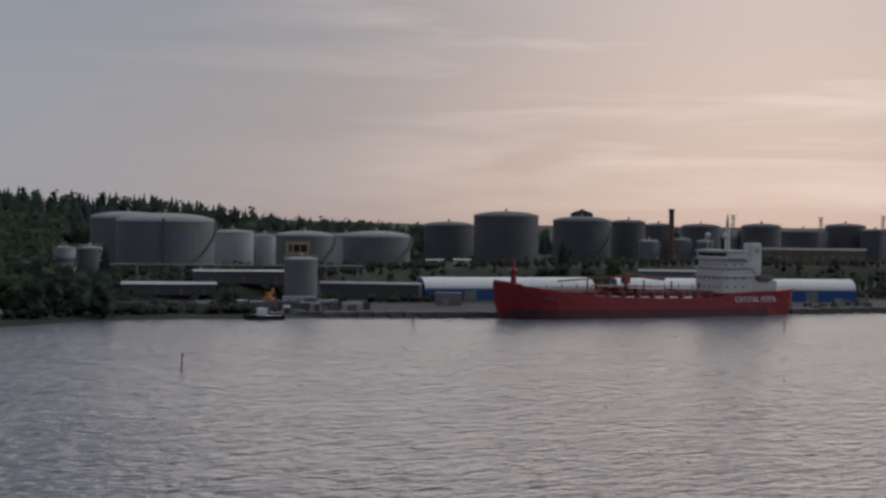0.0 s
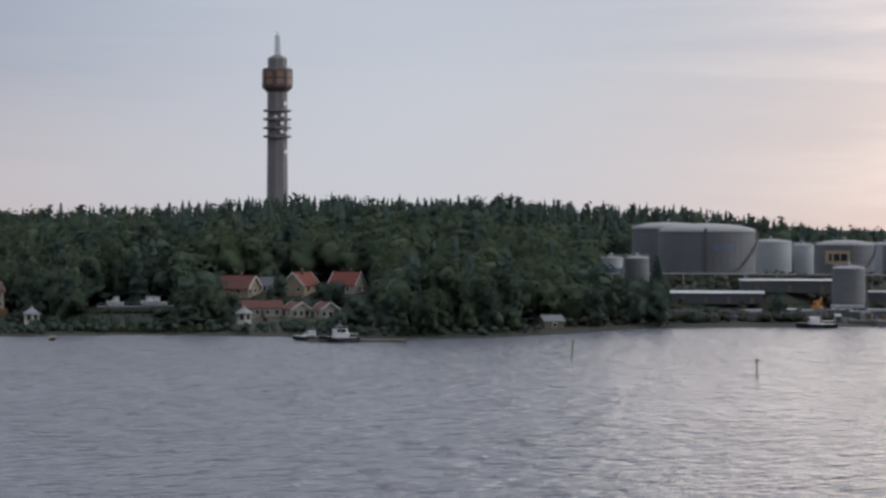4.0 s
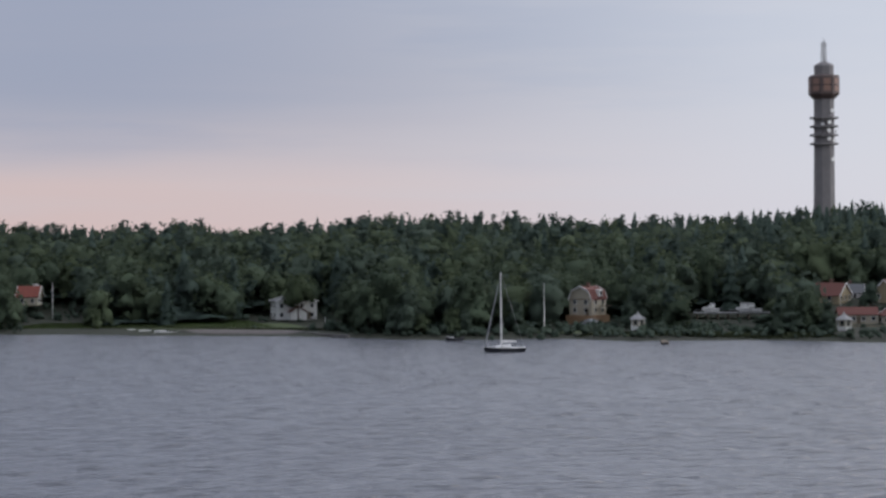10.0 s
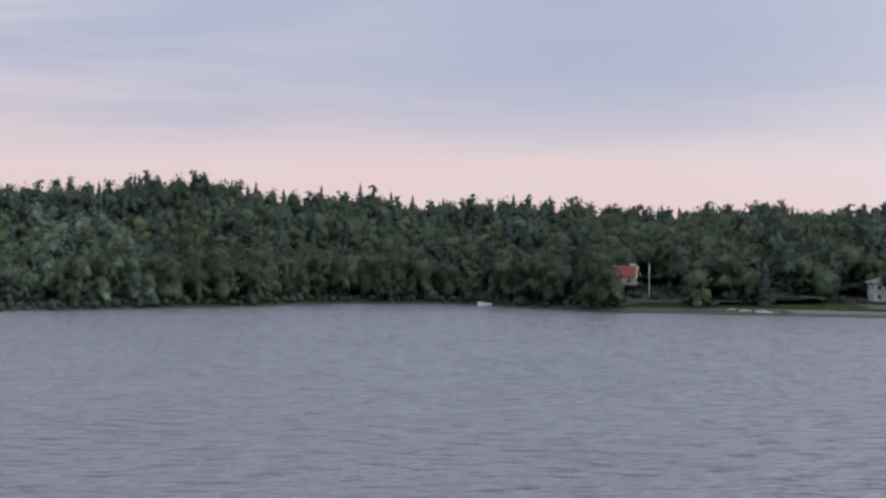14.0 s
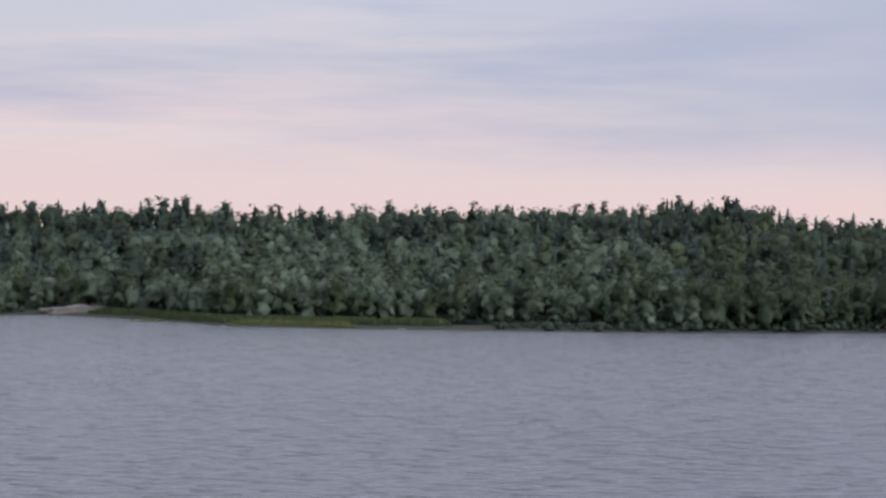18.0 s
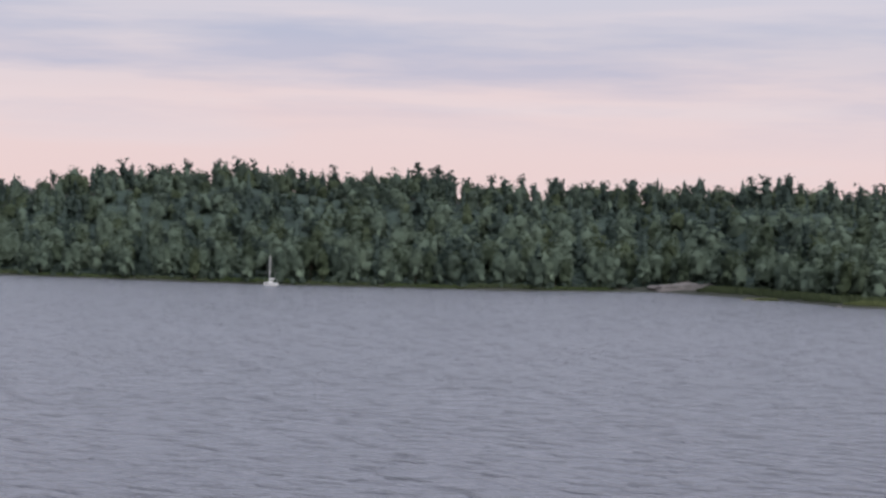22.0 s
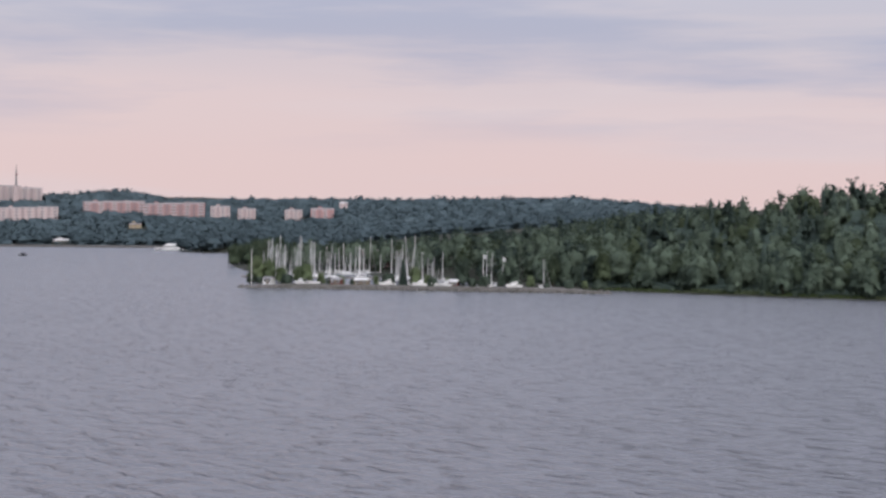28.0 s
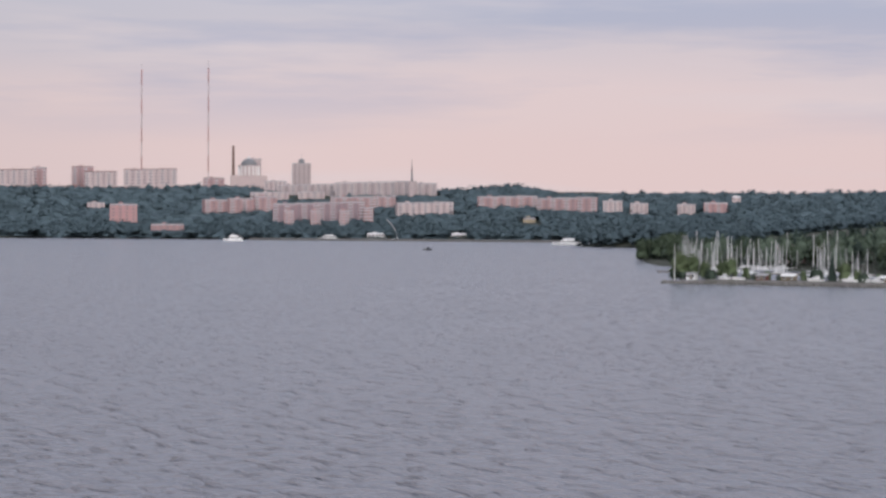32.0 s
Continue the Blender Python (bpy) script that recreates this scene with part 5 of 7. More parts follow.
def yard_growth():
    random.seed(17)
    n = 0
    while n < 85:
        a, d = random.uniform(33.4, 47), random.uniform(2, 115)
        r = float(table(SHORE, a)) + d
        x, y = r * math.sin(radians(a)), r * math.cos(radians(a))
        near_tank = any((x - tx) ** 2 + (y - ty) ** 2 < (tr + 4) ** 2 for tx, ty, tz, tr, tw in TANKS)
        near_shed = any((x - o.location.x) ** 2 + (y - o.location.y) ** 2 < 12 ** 2 for o in scene.objects if o.parent is None and o.get("category") in ("shed", "hut", "building", "excavator"))
        if near_tank or near_shed or (a > 41 and d < 60) or (d > 45 and a > 43.5 and d < 100):
            n += 1
            continue
        plant("round_bush", x, y, random.uniform(0.4, 0.95))
        n += 1
    # pallets, drums and parked vans
    for k in range(16):
        a, d = random.uniform(37, 43.5), random.uniform(14, 40)
        r = float(table(SHORE, a)) + d
        x, y = r * math.sin(radians(a)), r * math.cos(radians(a))
        t = thing("container", x, y, float(ground(x, y)) - 0.05, random.choice(("grey steel container in the harbour yard", "white steel container in the harbour yard")), "container", rz=random.uniform(-60, -20))
        body = part("body", box(5.8, 2.3, 2.4, bevel=0.05), "tank_white" if "white" in t["label"] else "tank_dark", t)
        for i in range(10):
            part("rib", box(0.12, 0.06, 2.1, -2.6 + 0.58 * i, -1.18, 0.15), "steel", body)
        part("door", box(0.06, 2.1, 2.2, 2.93, 0, 0.1), "steel", t)



def yard_clutter():
    q = thing("quay", 0, 0, 0, "dark concrete quay edge beyond the ship", "quay", kind="structure")
    for k in range(40):
        a = 42.6 + 0.46 * k
        if 46.2 < a < 46.6:
            continue
        r = float(table(SHORE, a)) - 3.5
        part("quay_block", box(4.6, 5.0, 2.5, r * math.sin(radians(a)), r * math.cos(radians(a)), -0.9 + 0.08 * math.sin(k * 3.7), -a + 22 + 6 * math.sin(k * 0.5), bevel=0.08), "concrete_dark", q)
    random.seed(23)
    for k in range(64):
        a = random.uniform(36.0, 43.5) if k < 40 else random.uniform(50.5, 60)
        d = random.uniform(3, 34) if k < 40 else random.uniform(2, 22)
        r = float(table(SHORE, a)) + d
        x, y = r * math.sin(radians(a)), r * math.cos(radians(a))
        if any((x - o.location.x) ** 2 + (y - o.location.y) ** 2 < 30 for o in scene.objects if o.parent is None and o.get("category") in ("shed", "hut", "building", "excavator", "container", "hall")):
            continue
        z = float(ground(x, y)) + 0.1
        if k % 3 == 0:
            t = thing("pipe_stack", x, y, z, "stack of dark rusty steel pipes in the yard", "pipe stack", "stacks in the harbour yard", rz=random.uniform(-70, 20))
            for i in range(4):
                for j in range(4 - i):
                    part("pipe", rod((-3, (j - (3 - i) / 2) * 0.7, 0.35 + 0.6 * i), (3, (j - (3 - i) / 2) * 0.7, 0.35 + 0.6 * i), 0.34, 8), random.choice(("concrete_dark", "tank_dark", "rock_dark")), t)
        elif k % 3 == 1:
            t = thing("pallet_stack", x, y, z, "stack of weathered timber pallets and crates", "pallets", "stacks in the harbour yard", rz=random.uniform(0, 90))
            for i in range(random.randint(3, 8)):
                part("pallet", box(2.4, 1.6, 0.22, random.uniform(-0.1, 0.1), random.uniform(-0.1, 0.1), 0.28 * i), "wood", t)
        else:
            t = thing("drum_group", x, y, z, "cluster of dark oil drums on the yard", "drums", "stacks in the harbour yard", rz=random.uniform(0, 90))
            for i in range(6):
                part("drum", lathe([(0.02, 0), (0.42, 0), (0.42, 0.4), (0.45, 0.42), (0.42, 0.44), (0.42, 1.2), (0.02, 1.22)], 10), random.choice(("tank_dark", "blue_faded", "ship_boot")), t).location = (0.95 * (i % 3), 0.95 * (i // 3), 0)
    # timber fence along the back of the quay
    f = thing("yard_fence", 0, 0, 0, "dark mesh fence on steel posts along the yard", "fence")
    for k in range(46):
        a = 36.4 + 0.16 * k
        r = float(table(SHORE, a)) + 16
        x, y = r * math.sin(radians(a)), r * math.cos(radians(a))
        z = float(ground(x, y))
        part("post", box(0.16, 0.16, 2.4, x, y, z - 0.1, -a), "tank_dark", f)
        part("fence_panel", box(1.5, 0.05, 1.9, x + 0.75 * math.cos(radians(-a)), y + 0.75 * math.sin(radians(-a)), z + 0.25, -a), "rock_dark", f)


harbour_yard()
yard_growth()
yard_clutter()
tug(345, 401.5, -30, 11, "dark workboat with a pale wheelhouse lying at the quay")
tug(362, 411, -34, 8, "small grey workboat beside the quay")
marker(218.9, 276.9, 3.0, 0.1, "thin dark wooden marker post standing in the water")
marker(216, 331.8, 3.6, 0.6, "leaning dark wooden marker post in the water")
marker(350.7, 350.8, 2.8, 0.0, "short dark marker post in the water off the quay")
marker(409.2, 279.6, 2.6, 0.0, "short brownish marker post in the water near the ship")


# ---- radio tower ----
def tower():
    x, y = 681, 1403
    g = float(ground(x, y)) - 1
    t = thing("radio_tower", x, y, g, "tall concrete radio tower with ochre observation storeys", "tower", rz=8)
    part("shaft", lathe([(8.6, 0), (8.0, 93 - g), (8.0, 135 - g)], 8), "concrete", t)
    for k in range(4):
        z = 95 - g + 6.8 * k
        part("gallery", lathe([(7.6, z), (11.2, z + 0.5), (11.2, z + 2.0), (7.6, z + 2.2)], 8), "concrete", t)
    for k, (a, z) in enumerate(((-1.4, 84), (-1.75, 100), (-1.75, 106.5), (-1.7, 113), (-1.45, 122), (-0.7, 106), (-1.2, 99), (-2.3, 111))):
        m = pose(8.6 * math.cos(a), 8.6 * math.sin(a), z - g, 90, 0, math.degrees(a) + 90)
        part("dish", lathe([(0.02, 0), (1.2, 0.3), (1.7, 0.9), (1.75, 1.0), (0.02, 0.7)], 14), "white", t, "white microwave dish").matrix_basis = m
    pod = part("observation_storey", lathe([(7.8, 131 - g), (11.4, 134 - g), (12.2, 135.5 - g), (12.2, 148.5 - g), (11.4, 150 - g), (7.8, 150.5 - g)], 8), "pod_brown", t)
    for k in range(8):
        a = math.radians(22.5 + 45 * k)
        m = pose(11.35 * math.cos(a), 11.35 * math.sin(a), 137 - g, 0, 0, math.degrees(a) + 90)
        for zz, ht in ((0.2, 4.6), (5.6, 4.6)):
            bm = box(5.6, 0.5, ht, 0, 0, zz)
            bm.transform(m)
            part("ochre_panel", bm, "pod", pod, "pale ochre cladding panel")
        bm = box(7.6, 0.45, 0.8, 0, 0.06, 4.45)
        bm.transform(m)
        part("window_band", bm, "glass", pod)
    part("crown", lathe([(7.6, 150 - g), (7.8, 157.5 - g), (7.0, 158.5 - g), (3.0, 160.5 - g), (1.0, 161 - g)], 8), "concrete", t)
    bm = bmesh.new()
    for sx in (-1, 1):
        for sy in (-1, 1):
            rod((sx * 1.5, sy * 1.5, 160 - g), (sx * 0.9, sy * 0.9, 176 - g), 0.3, 5, bm)
    for k in range(7):
        z = 160.5 - g + 2.2 * k
        rod((-1.5, -1.5, z), (1.5, -1.5, z + 2.2), 0.2, 4, bm)
        rod((1.5, -1.5, z), (-1.5, -1.5, z + 2.2), 0.2, 4, bm)
        rod((-1.5, 1.5, z), (-1.5, -1.5, z + 2.2), 0.2, 4, bm)
    part("antenna", bm, "tank_roof", t, "pale lattice antenna")
    part("antenna_tip", rod((0, 0, 175 - g), (0, 0, 179 - g), 0.35), "steel", t)


tower()


# ---- houses along the shore ----
def house(name, x, y, rz, w, d, h, wall, roof, label, slope=3.0, base=None, chimneys=1, storeys=2, gambrel=False, z=None, bays=3, extras=True):
    """A dwelling; local y is the depth, the gable faces -y when gambrel or gable_front is wanted."""
    zz = float(ground(x, y)) - 0.3 if z is None else z
    t = thing(name, x, y, zz, label, "house", rz=rz)
    b0 = 0.0
    if base:
        b0 = 2.6
        part("basement", box(w + 1.6, d + 1.2, b0), base, t, "orange ochre lower storey")
    if gambrel:
        prof = [(-w / 2, b0), (w / 2, b0), (w / 2, b0 + h), (w * 0.36, b0 + h + slope * 0.68), (0, b0 + h + slope), (-w * 0.36, b0 + h + slope * 0.68), (-w / 2, b0 + h)]
    else:
        prof = [(-w / 2, b0), (w / 2, b0), (w / 2, b0 + h), (0, b0 + h + slope), (-w / 2, b0 + h)]
    part("wall", prism(prof, -d / 2, d / 2), wall, t)
    top = prof[2:]
    for i in range(len(top) - 1):
        (xa, za), (xb, zb) = top[i], top[i + 1]
        nx, nz = za - zb, xb - xa
        ln = -math.hypot(nx, nz)
        ox, oz = nx / ln * 0.22, nz / ln * 0.22
        ex, ez = ((xa - xb) * 0.08, (za - zb) * 0.08) if i == 0 else (0, 0)
        fx, fz = ((xb - xa) * 0.08, (zb - za) * 0.08) if i == len(top) - 2 else (0, 0)
        part("roof_side", prism([(xa + ex + ox * 0.1, za + ez + oz * 0.1), (xb + fx + ox * 0.1, zb + fz + oz * 0.1), (xb + fx + ox, zb + fz + oz), (xa + ex + ox, za + ez + oz)], -d / 2 - 0.5, d / 2 + 0.5), roof, t)
        for ys in (-d / 2 - 0.56, d / 2 + 0.44):
            part("bargeboard", prism([(xa + ex, za + ez - 0.12), (xb + fx, zb + fz - 0.12), (xb + fx + ox, zb + fz + oz + 0.1), (xa + ex + ox, za + ez + oz + 0.1)], ys, ys + 0.1), "white", t)
    for k in range(chimneys):
        part("chimney", box(0.9, 0.9, 1.8, 0.6, -d * 0.1 + k * d * 0.4, b0 + h + slope - 0.6, bevel=0.05), "brick", t)
    fz = h / storeys
    for s in range(storeys):
        for k in range(bays):
            wx = -w / 2 + w * (k + 0.5) / bays
            fr = part("window", box(1.15, 0.14, 1.45, wx, -d / 2 - 0.06, b0 + fz * s + 0.8), "white", t)
            part("pane", box(0.9, 0.06, 1.2, wx, -d / 2 - 0.14, b0 + fz * s + 0.92), "glass", fr)
            part("sill", box(1.3, 0.25, 0.08, wx, -d / 2 - 0.1, b0 + fz * s + 0.72), "white", fr)
        for sx in (-1, 1):
            for k in range(2):
                wy = -d / 4 + d / 2 * k
                fr = part("window", box(0.14, 1.15, 1.45, sx * (w / 2 + 0.06), wy, b0 + fz * s + 0.8), "white", t)
                part("pane", box(0.06, 0.9, 1.2, sx * (w / 2 + 0.14), wy, b0 + fz * s + 0.92), "glass", fr)
    part("door", box(1.1, 0.14, 2.1, w * 0.3, -d / 2 - 0.07, max(b0, 0.3)), "wood", t)
    return t


def shore_houses():
    g = house("gambrel_house", 158.4, 533, face(157.5, 533) - 34, 7.4, 8.4, 4.6, "cream", "roof_red", "cream house with a red gambrel roof over an orange basement", 3.6, base="ochre", storeys=2, gambrel=True, bays=2)
    part("dormer", box(2.0, 2.0, 2.0, 3.0, 0.6, 8.0), "white", g, "white dormer")
    part("dormer_window", box(0.1, 1.1, 1.1, 4.03, 0.6, 8.4), "glass", g)
    part("floor_band", box(7.6, 8.6, 0.3, 0, 0, 7.05), "wood", g, "dark timber band between the storeys")
    part("balcony", box(3.2, 1.4, 0.2, 5.6, 0.5, 5.2), "wood", g)
    part("terrace", prism([(-3.2, 0), (3.2, 0), (3.2, 0.9), (0, 1.8), (-3.2, 0.9)], -7.6, -5.2), "tank_white", g, "pale grey garden tent").location = (4.6, 0, 0)
    house("yellow_house", 239, 541, face(239, 541) + 60, 8.4, 12.5, 4.6, "yellow", "roof_red", "yellow plaster house with a red tiled roof", 3.6, storeys=2, z=3.8)
    house("yellow_gable_house", 257, 533, face(257, 533) - 28, 7.2, 11, 5.2, "yellow", "roof_bright", "tall yellow house with a steep red roof", 3.8, storeys=2, z=4.0, bays=2)
    house("white_gable_house", 270, 528, face(271, 528) + 62, 7.2, 8.5, 5.2, "cream", "roof_bright", "pale house with a bright red tiled roof", 3.8, storeys=2, z=4.0)
    house("link_house", 248, 545, face(248, 545) + 85, 7.0, 10, 4.6, "white", "tank_dark", "white house with a grey roof between red-roofed ones", 2.6, storeys=2, z=4.2)
    shed("boat_cottage", 227, 499, face(227, 499) + 4, 11, 6, 2.8, "cream", "roof_red", "long cream cottage with a low red roof", "cottage", 1.9, 1, 4)
    house("gabled_cottage", 234.5, 492, face(234.5, 492) + 20, 5.6, 7, 2.6, "cream", "roof_red", "small gabled cream cottage with white bargeboards", 1.9, storeys=1, chimneys=0)
    house("second_cottage", 240.5, 486, face(240.5, 486) + 20, 5.6, 7, 2.6, "cream", "roof_red", "small gabled grey-white cottage with a red roof", 1.9, storeys=1, chimneys=0)
    f = thing("garden_fence", 226, 485, 0.6, "low yellow picket fence on the shore lawn", "fence", rz=face(226, 485))
    for k in range(24):
        part("picket", box(0.35, 0.06, 1.2, -9.2 + 0.8 * k, 0, 0), "yellow", f)
    part("rail", box(19, 0.08, 0.12, 0, 0.08, 0.8), "yellow", f)
    # six-sided garden pavilions
    for px, py, pz in ((158.5, 494.5, 1.1), (209.5, 473.5, 0.9)):
        p = thing("garden_pavilion", px, py, pz, "white six-sided garden pavilion with a peaked roof", "gazebo", "garden pavilions", rz=15)
        part("floor", lathe([(0.02, 0), (2.2, 0), (2.2, 0.35), (0.02, 0.36)], 6), "concrete", p)
        for k in range(6):
            a = math.radians(60 * k)
            part("post", rod((1.95 * math.cos(a), 1.95 * math.sin(a), 0.3), (1.95 * math.cos(a), 1.95 * math.sin(a), 3.2), 0.12), "white", p)
            m = pose(1.68 * math.cos(a + 0.5236), 1.68 * math.sin(a + 0.5236), 0.35, 0, 0, 60 * k + 120)
            bm = box(1.75, 0.1, 1.05)
            bm.transform(m)
            part("parapet", bm, "white", p)
            bm = box(1.72, 0.08, 1.75, z=1.06)
            bm.transform(m)
            part("window_surround", bm, "cream", p)
            bm = box(0.8, 0.14, 1.3, z=1.25)
            bm.transform(m)
            part("pane", bm, "glass", p)
        part("roof", lathe([(2.6, 3.1), (2.5, 3.3), (0.9, 4.3), (0.25, 4.9), (0.02, 5.6)], 6), "tank_roof", p, "pale peaked roof")
    # boathouse and shed on the right bank
    shed("boathouse", 272, 421, face(272, 421) + 20, 5.4, 5, 2.5, "ochre_dull", "tank_grey", "small dull ochre boathouse at the water's edge", "boathouse", 1.4, 1, 1, z=0.3)
    shed("garden_shed", 269, 474, face(269, 474) - 15, 5, 4.5, 3.4, "cream", "tank_roof", "pale small house half hidden among trees", "house", 1.4, 1, 1)
    w = house("white_villa", 82.5, 586, face(82.5, 586) + 8, 12.5, 9, 5.6, "white", "tank_dark", "white plastered villa half hidden by trees", 1.6, storeys=2, z=2.0, bays=4)
    part("porch", prism([(-2.4, 0), (2.4, 0), (2.4, 2.4), (0, 3.8), (-2.4, 2.4)], -7.5, -4.6), "white", w)
    part("porch_roof", prism([(-2.8, 2.35), (0, 4.0), (2.8, 2.35), (2.8, 2.6), (0, 4.25), (-2.8, 2.6)], -7.7, -4.5), "roof_red", w, "red tiled porch roof")
    r = house("red_roof_house", 6.8, 630, face(6.8, 630) + 72, 6.4, 6.5, 2.8, "cream", "roof_bright", "small house with a bright orange-red tiled roof", 3.2, storeys=1, chimneys=0, z=6.0)
    part("white_chimney", box(0.9, 1.6, 1.4, 0.3, -2.0, 5.4), "white", r)


shore_houses()


def flagpole(x, y, h, label, flag=False, z=None):
    t = thing("flagpole", x, y, float(ground(x, y)) - 0.4 if z is None else z, label, "flagpole")
    part("pole", lathe([(0.16, 0), (0.08, h), (0.02, h + 0.1)], 8), "white", t)
    part("finial", lathe([(0.02, h), (0.16, h + 0.12), (0.02, h + 0.3)], 8), "steel", t)
    if flag:
        bm = bmesh.new()
        v = [[bm.verts.new((0.1 + 0.4 * k, 0.25 * math.sin(k * 0.9), h - 0.2 - j * 0.5 - 0.05 * k)) for j in range(4)] for k in range(6)]
        for a, b in zip(v, v[1:]):
            for j in range(3):
                bm.faces.new((a[j], b[j], b[j + 1], a[j + 1]))
        part("flag", bm, "white", t, "small white flag")


flagpole(132.8, 498, 13.5, "tall white flagpole on the lawn")
flagpole(13.0, 620, 11.0, "white flagpole beside the red-roofed house")
flagpole(113, 507, 7.0, "short pale pole near the shore")
flagpole(84, 549, 3.2, "short white post at the water's edge")


# ---- boats ----
def yacht_model(x, y, rz, L, mast, label, hull="white", furled="white", group="", boom=True):
    t = thing("sailing_yacht", x, y, 0, label, "sailing boat", group, rz=rz)
    part("hull", hull_bmesh([(-L / 2, 0.06, 1.25, 0.02, 0.3), (-L * 0.36, L * 0.07, 1.12, L * 0.04, -0.3), (-L * 0.1, L * 0.14, 1.0, L * 0.12, -0.4), (L * 0.2, L * 0.145, 0.95, L * 0.125, -0.4), (L * 0.5, L * 0.1, 1.0, L * 0.07, 0.1)]), hull, t)
    part("deck", hull_bmesh([(-L * 0.49, 0.05, 1.33, 0.05, 1.2), (-L * 0.1, L * 0.135, 1.12, L * 0.135, 0.98), (L * 0.2, L * 0.14, 1.07, L * 0.14, 0.94), (L * 0.49, L * 0.096, 1.1, L * 0.096, 0.98)]), "white", t, "pale deck")
    cab = part("cabin", hull_bmesh([(-L * 0.22, L * 0.03, 1.4, L * 0.05, 1.05), (-L * 0.1, L * 0.075, 1.65, L * 0.09, 1.05), (L * 0.14, L * 0.085, 1.75, L * 0.1, 1.0)]), "white", t)
    part("cabin_window", box(L * 0.2, L * 0.17, 0.16, 0, 0, 1.36), "glass", cab)
    part("mast", lathe([(0.17, 1.2), (0.16, mast * 0.7), (0.10, mast), (0.01, mast + 0.05)], 8), "white", t).location.x = -L * 0.08
    if boom:
        part("boom", rod((-L * 0.08, 0, 2.3), (L * 0.3, 0, 2.4), 0.09), "white", t)
        part("furled_sail", rod((-L * 0.06, 0, 2.55), (L * 0.28, 0, 2.6), 0.2, 8, r2=0.1), furled, t)
        part("spreader", box(0.08, L * 0.2, 0.06, -L * 0.08, 0, mast * 0.55), "steel", t)
    bm = bmesh.new()
    rod((-L * 0.49, 0, 1.3), (-L * 0.08, 0, mast), 0.035, 4, bm)
    rod((L * 0.48, 0, 1.1), (-L * 0.08, 0, mast), 0.03, 4, bm)
    for sy in (-1, 1):
        rod((-L * 0.06, sy * L * 0.13, 1.0), (-L * 0.08, 0, mast * 0.97), 0.03, 4, bm)
    part("rigging", bm, "steel", t)
    return t


y1 = yacht_model(100.8, 434.4, 9 - 14, 9.8, 18.6, "moored sailing yacht with dark hull and white furled sail", hull="dark")
part("furled_jib", rod((-4.6, 0, 1.5), (-1.2, 0, 16.5), 0.16, 6, r2=0.06), "steel", y1)
yacht_model(-506.5, 578, 35, 5.2, 11.0, "small white sailing boat moored off the wood", hull="ship_white")


def jetty(x, y, rz, length, width, label, name="jetty", z=0.55):
    t = thing(name, x, y, 0, label, "jetty", rz=rz)
    n = int(length / 0.5)
    me = None
    for k in range(n):
        if me is None:
            first = part("plank", box(0.46, width, 0.08, 0, 0, 0), "wood", t)
            me = first.data
            first.location = (-length / 2 + 0.25, 0, z)
        else:
            o = new("plank", me)
            o.parent, o.location = t, (-length / 2 + 0.25 + 0.5 * k, 0.02 * math.sin(k * 5.1), z)
    for sy in (-1, 1):
        part("beam", box(length, 0.2, 0.3, 0, sy * width * 0.4, z - 0.32), "wood", t)
        for k in range(max(2, int(length / 5))):
            part("pile", rod((-length / 2 + 1 + k * (length - 2) / max(1, int(length / 5) - 1), sy * width * 0.42, -1.5), (-length / 2 + 1 + k * (length - 2) / max(1, int(length / 5) - 1), sy * width * 0.42, z - 0.02), 0.14), "wood", t)


def motorboat(x, y, rz, L, label, hull="white", cover="white", roof=True, z=0.0):
    t = thing("motor_boat", x, y, z, label, "motor boat", rz=rz)
    part("hull", hull_bmesh([(-L / 2, 0.08, 1.15, 0.03, 0.3), (-L * 0.3, L * 0.12, 1.0, L * 0.07, -0.2), (0, L * 0.17, 0.85, L * 0.14, -0.25), (L / 2, L * 0.16, 0.8, L * 0.14, -0.2)]), hull, t)
    part("foredeck", hull_bmesh([(-L * 0.47, 0.06, 1.25, 0.06, 1.1), (-L * 0.28, L * 0.11, 1.2, L * 0.11, 0.95), (-L * 0.05, L * 0.15, 1.15, L * 0.15, 0.85)]), "white", t)
    if roof:
        c = part("cabin", hull_bmesh([(-L * 0.15, L * 0.08, 1.6, L * 0.12, 0.9), (0, L * 0.11, 2.3, L * 0.13, 0.85), (L * 0.22, L * 0.11, 2.3, L * 0.13, 0.85)]), cover, t)
        part("cabin_window", box(L * 0.26, L * 0.235, 0.4, L * 0.07, 0, 1.6), "glass", c)
    part("windscreen", box(0.08, L * 0.22, 0.5, -L * 0.06, 0, 1.1), "glass", t)
    part("engine", box(0.5, 0.45, 0.9, L / 2 + 0.2, 0, 0.35, bevel=0.1), "dark", t)
    return t


jetty(207, 406.5, math.degrees(math.atan2(-12.4, 19.6)), 23, 2.2, "low dark wooden jetty with boats")
cr = tug(203.5, 409, -25, 9.5, "white cabin cruiser with a dark canopy at the jetty", name="cabin_cruiser", hull="dark", house="white")
part("cabin_side", box(3.6, 2.4, 1.1, 0.6, 0, 1.1, bevel=0.15), "white", cr)
cr_wheel = part("steering_cabin", box(2.8, 2.5, 1.15, 0.5, 0, 2.15, bevel=0.2), "white", cr)
part("side_window", box(2.0, 2.54, 0.7, 0.5, 0, 2.4), "glass", cr_wheel)
part("canopy", box(3.4, 2.7, 0.4, 0.6, 0, 3.3, bevel=0.15), "dark", cr, "dark canvas canopy")
part("aerial", rod((0.2, 0, 3.6), (0.2, 0, 5.2), 0.05), "white", cr)
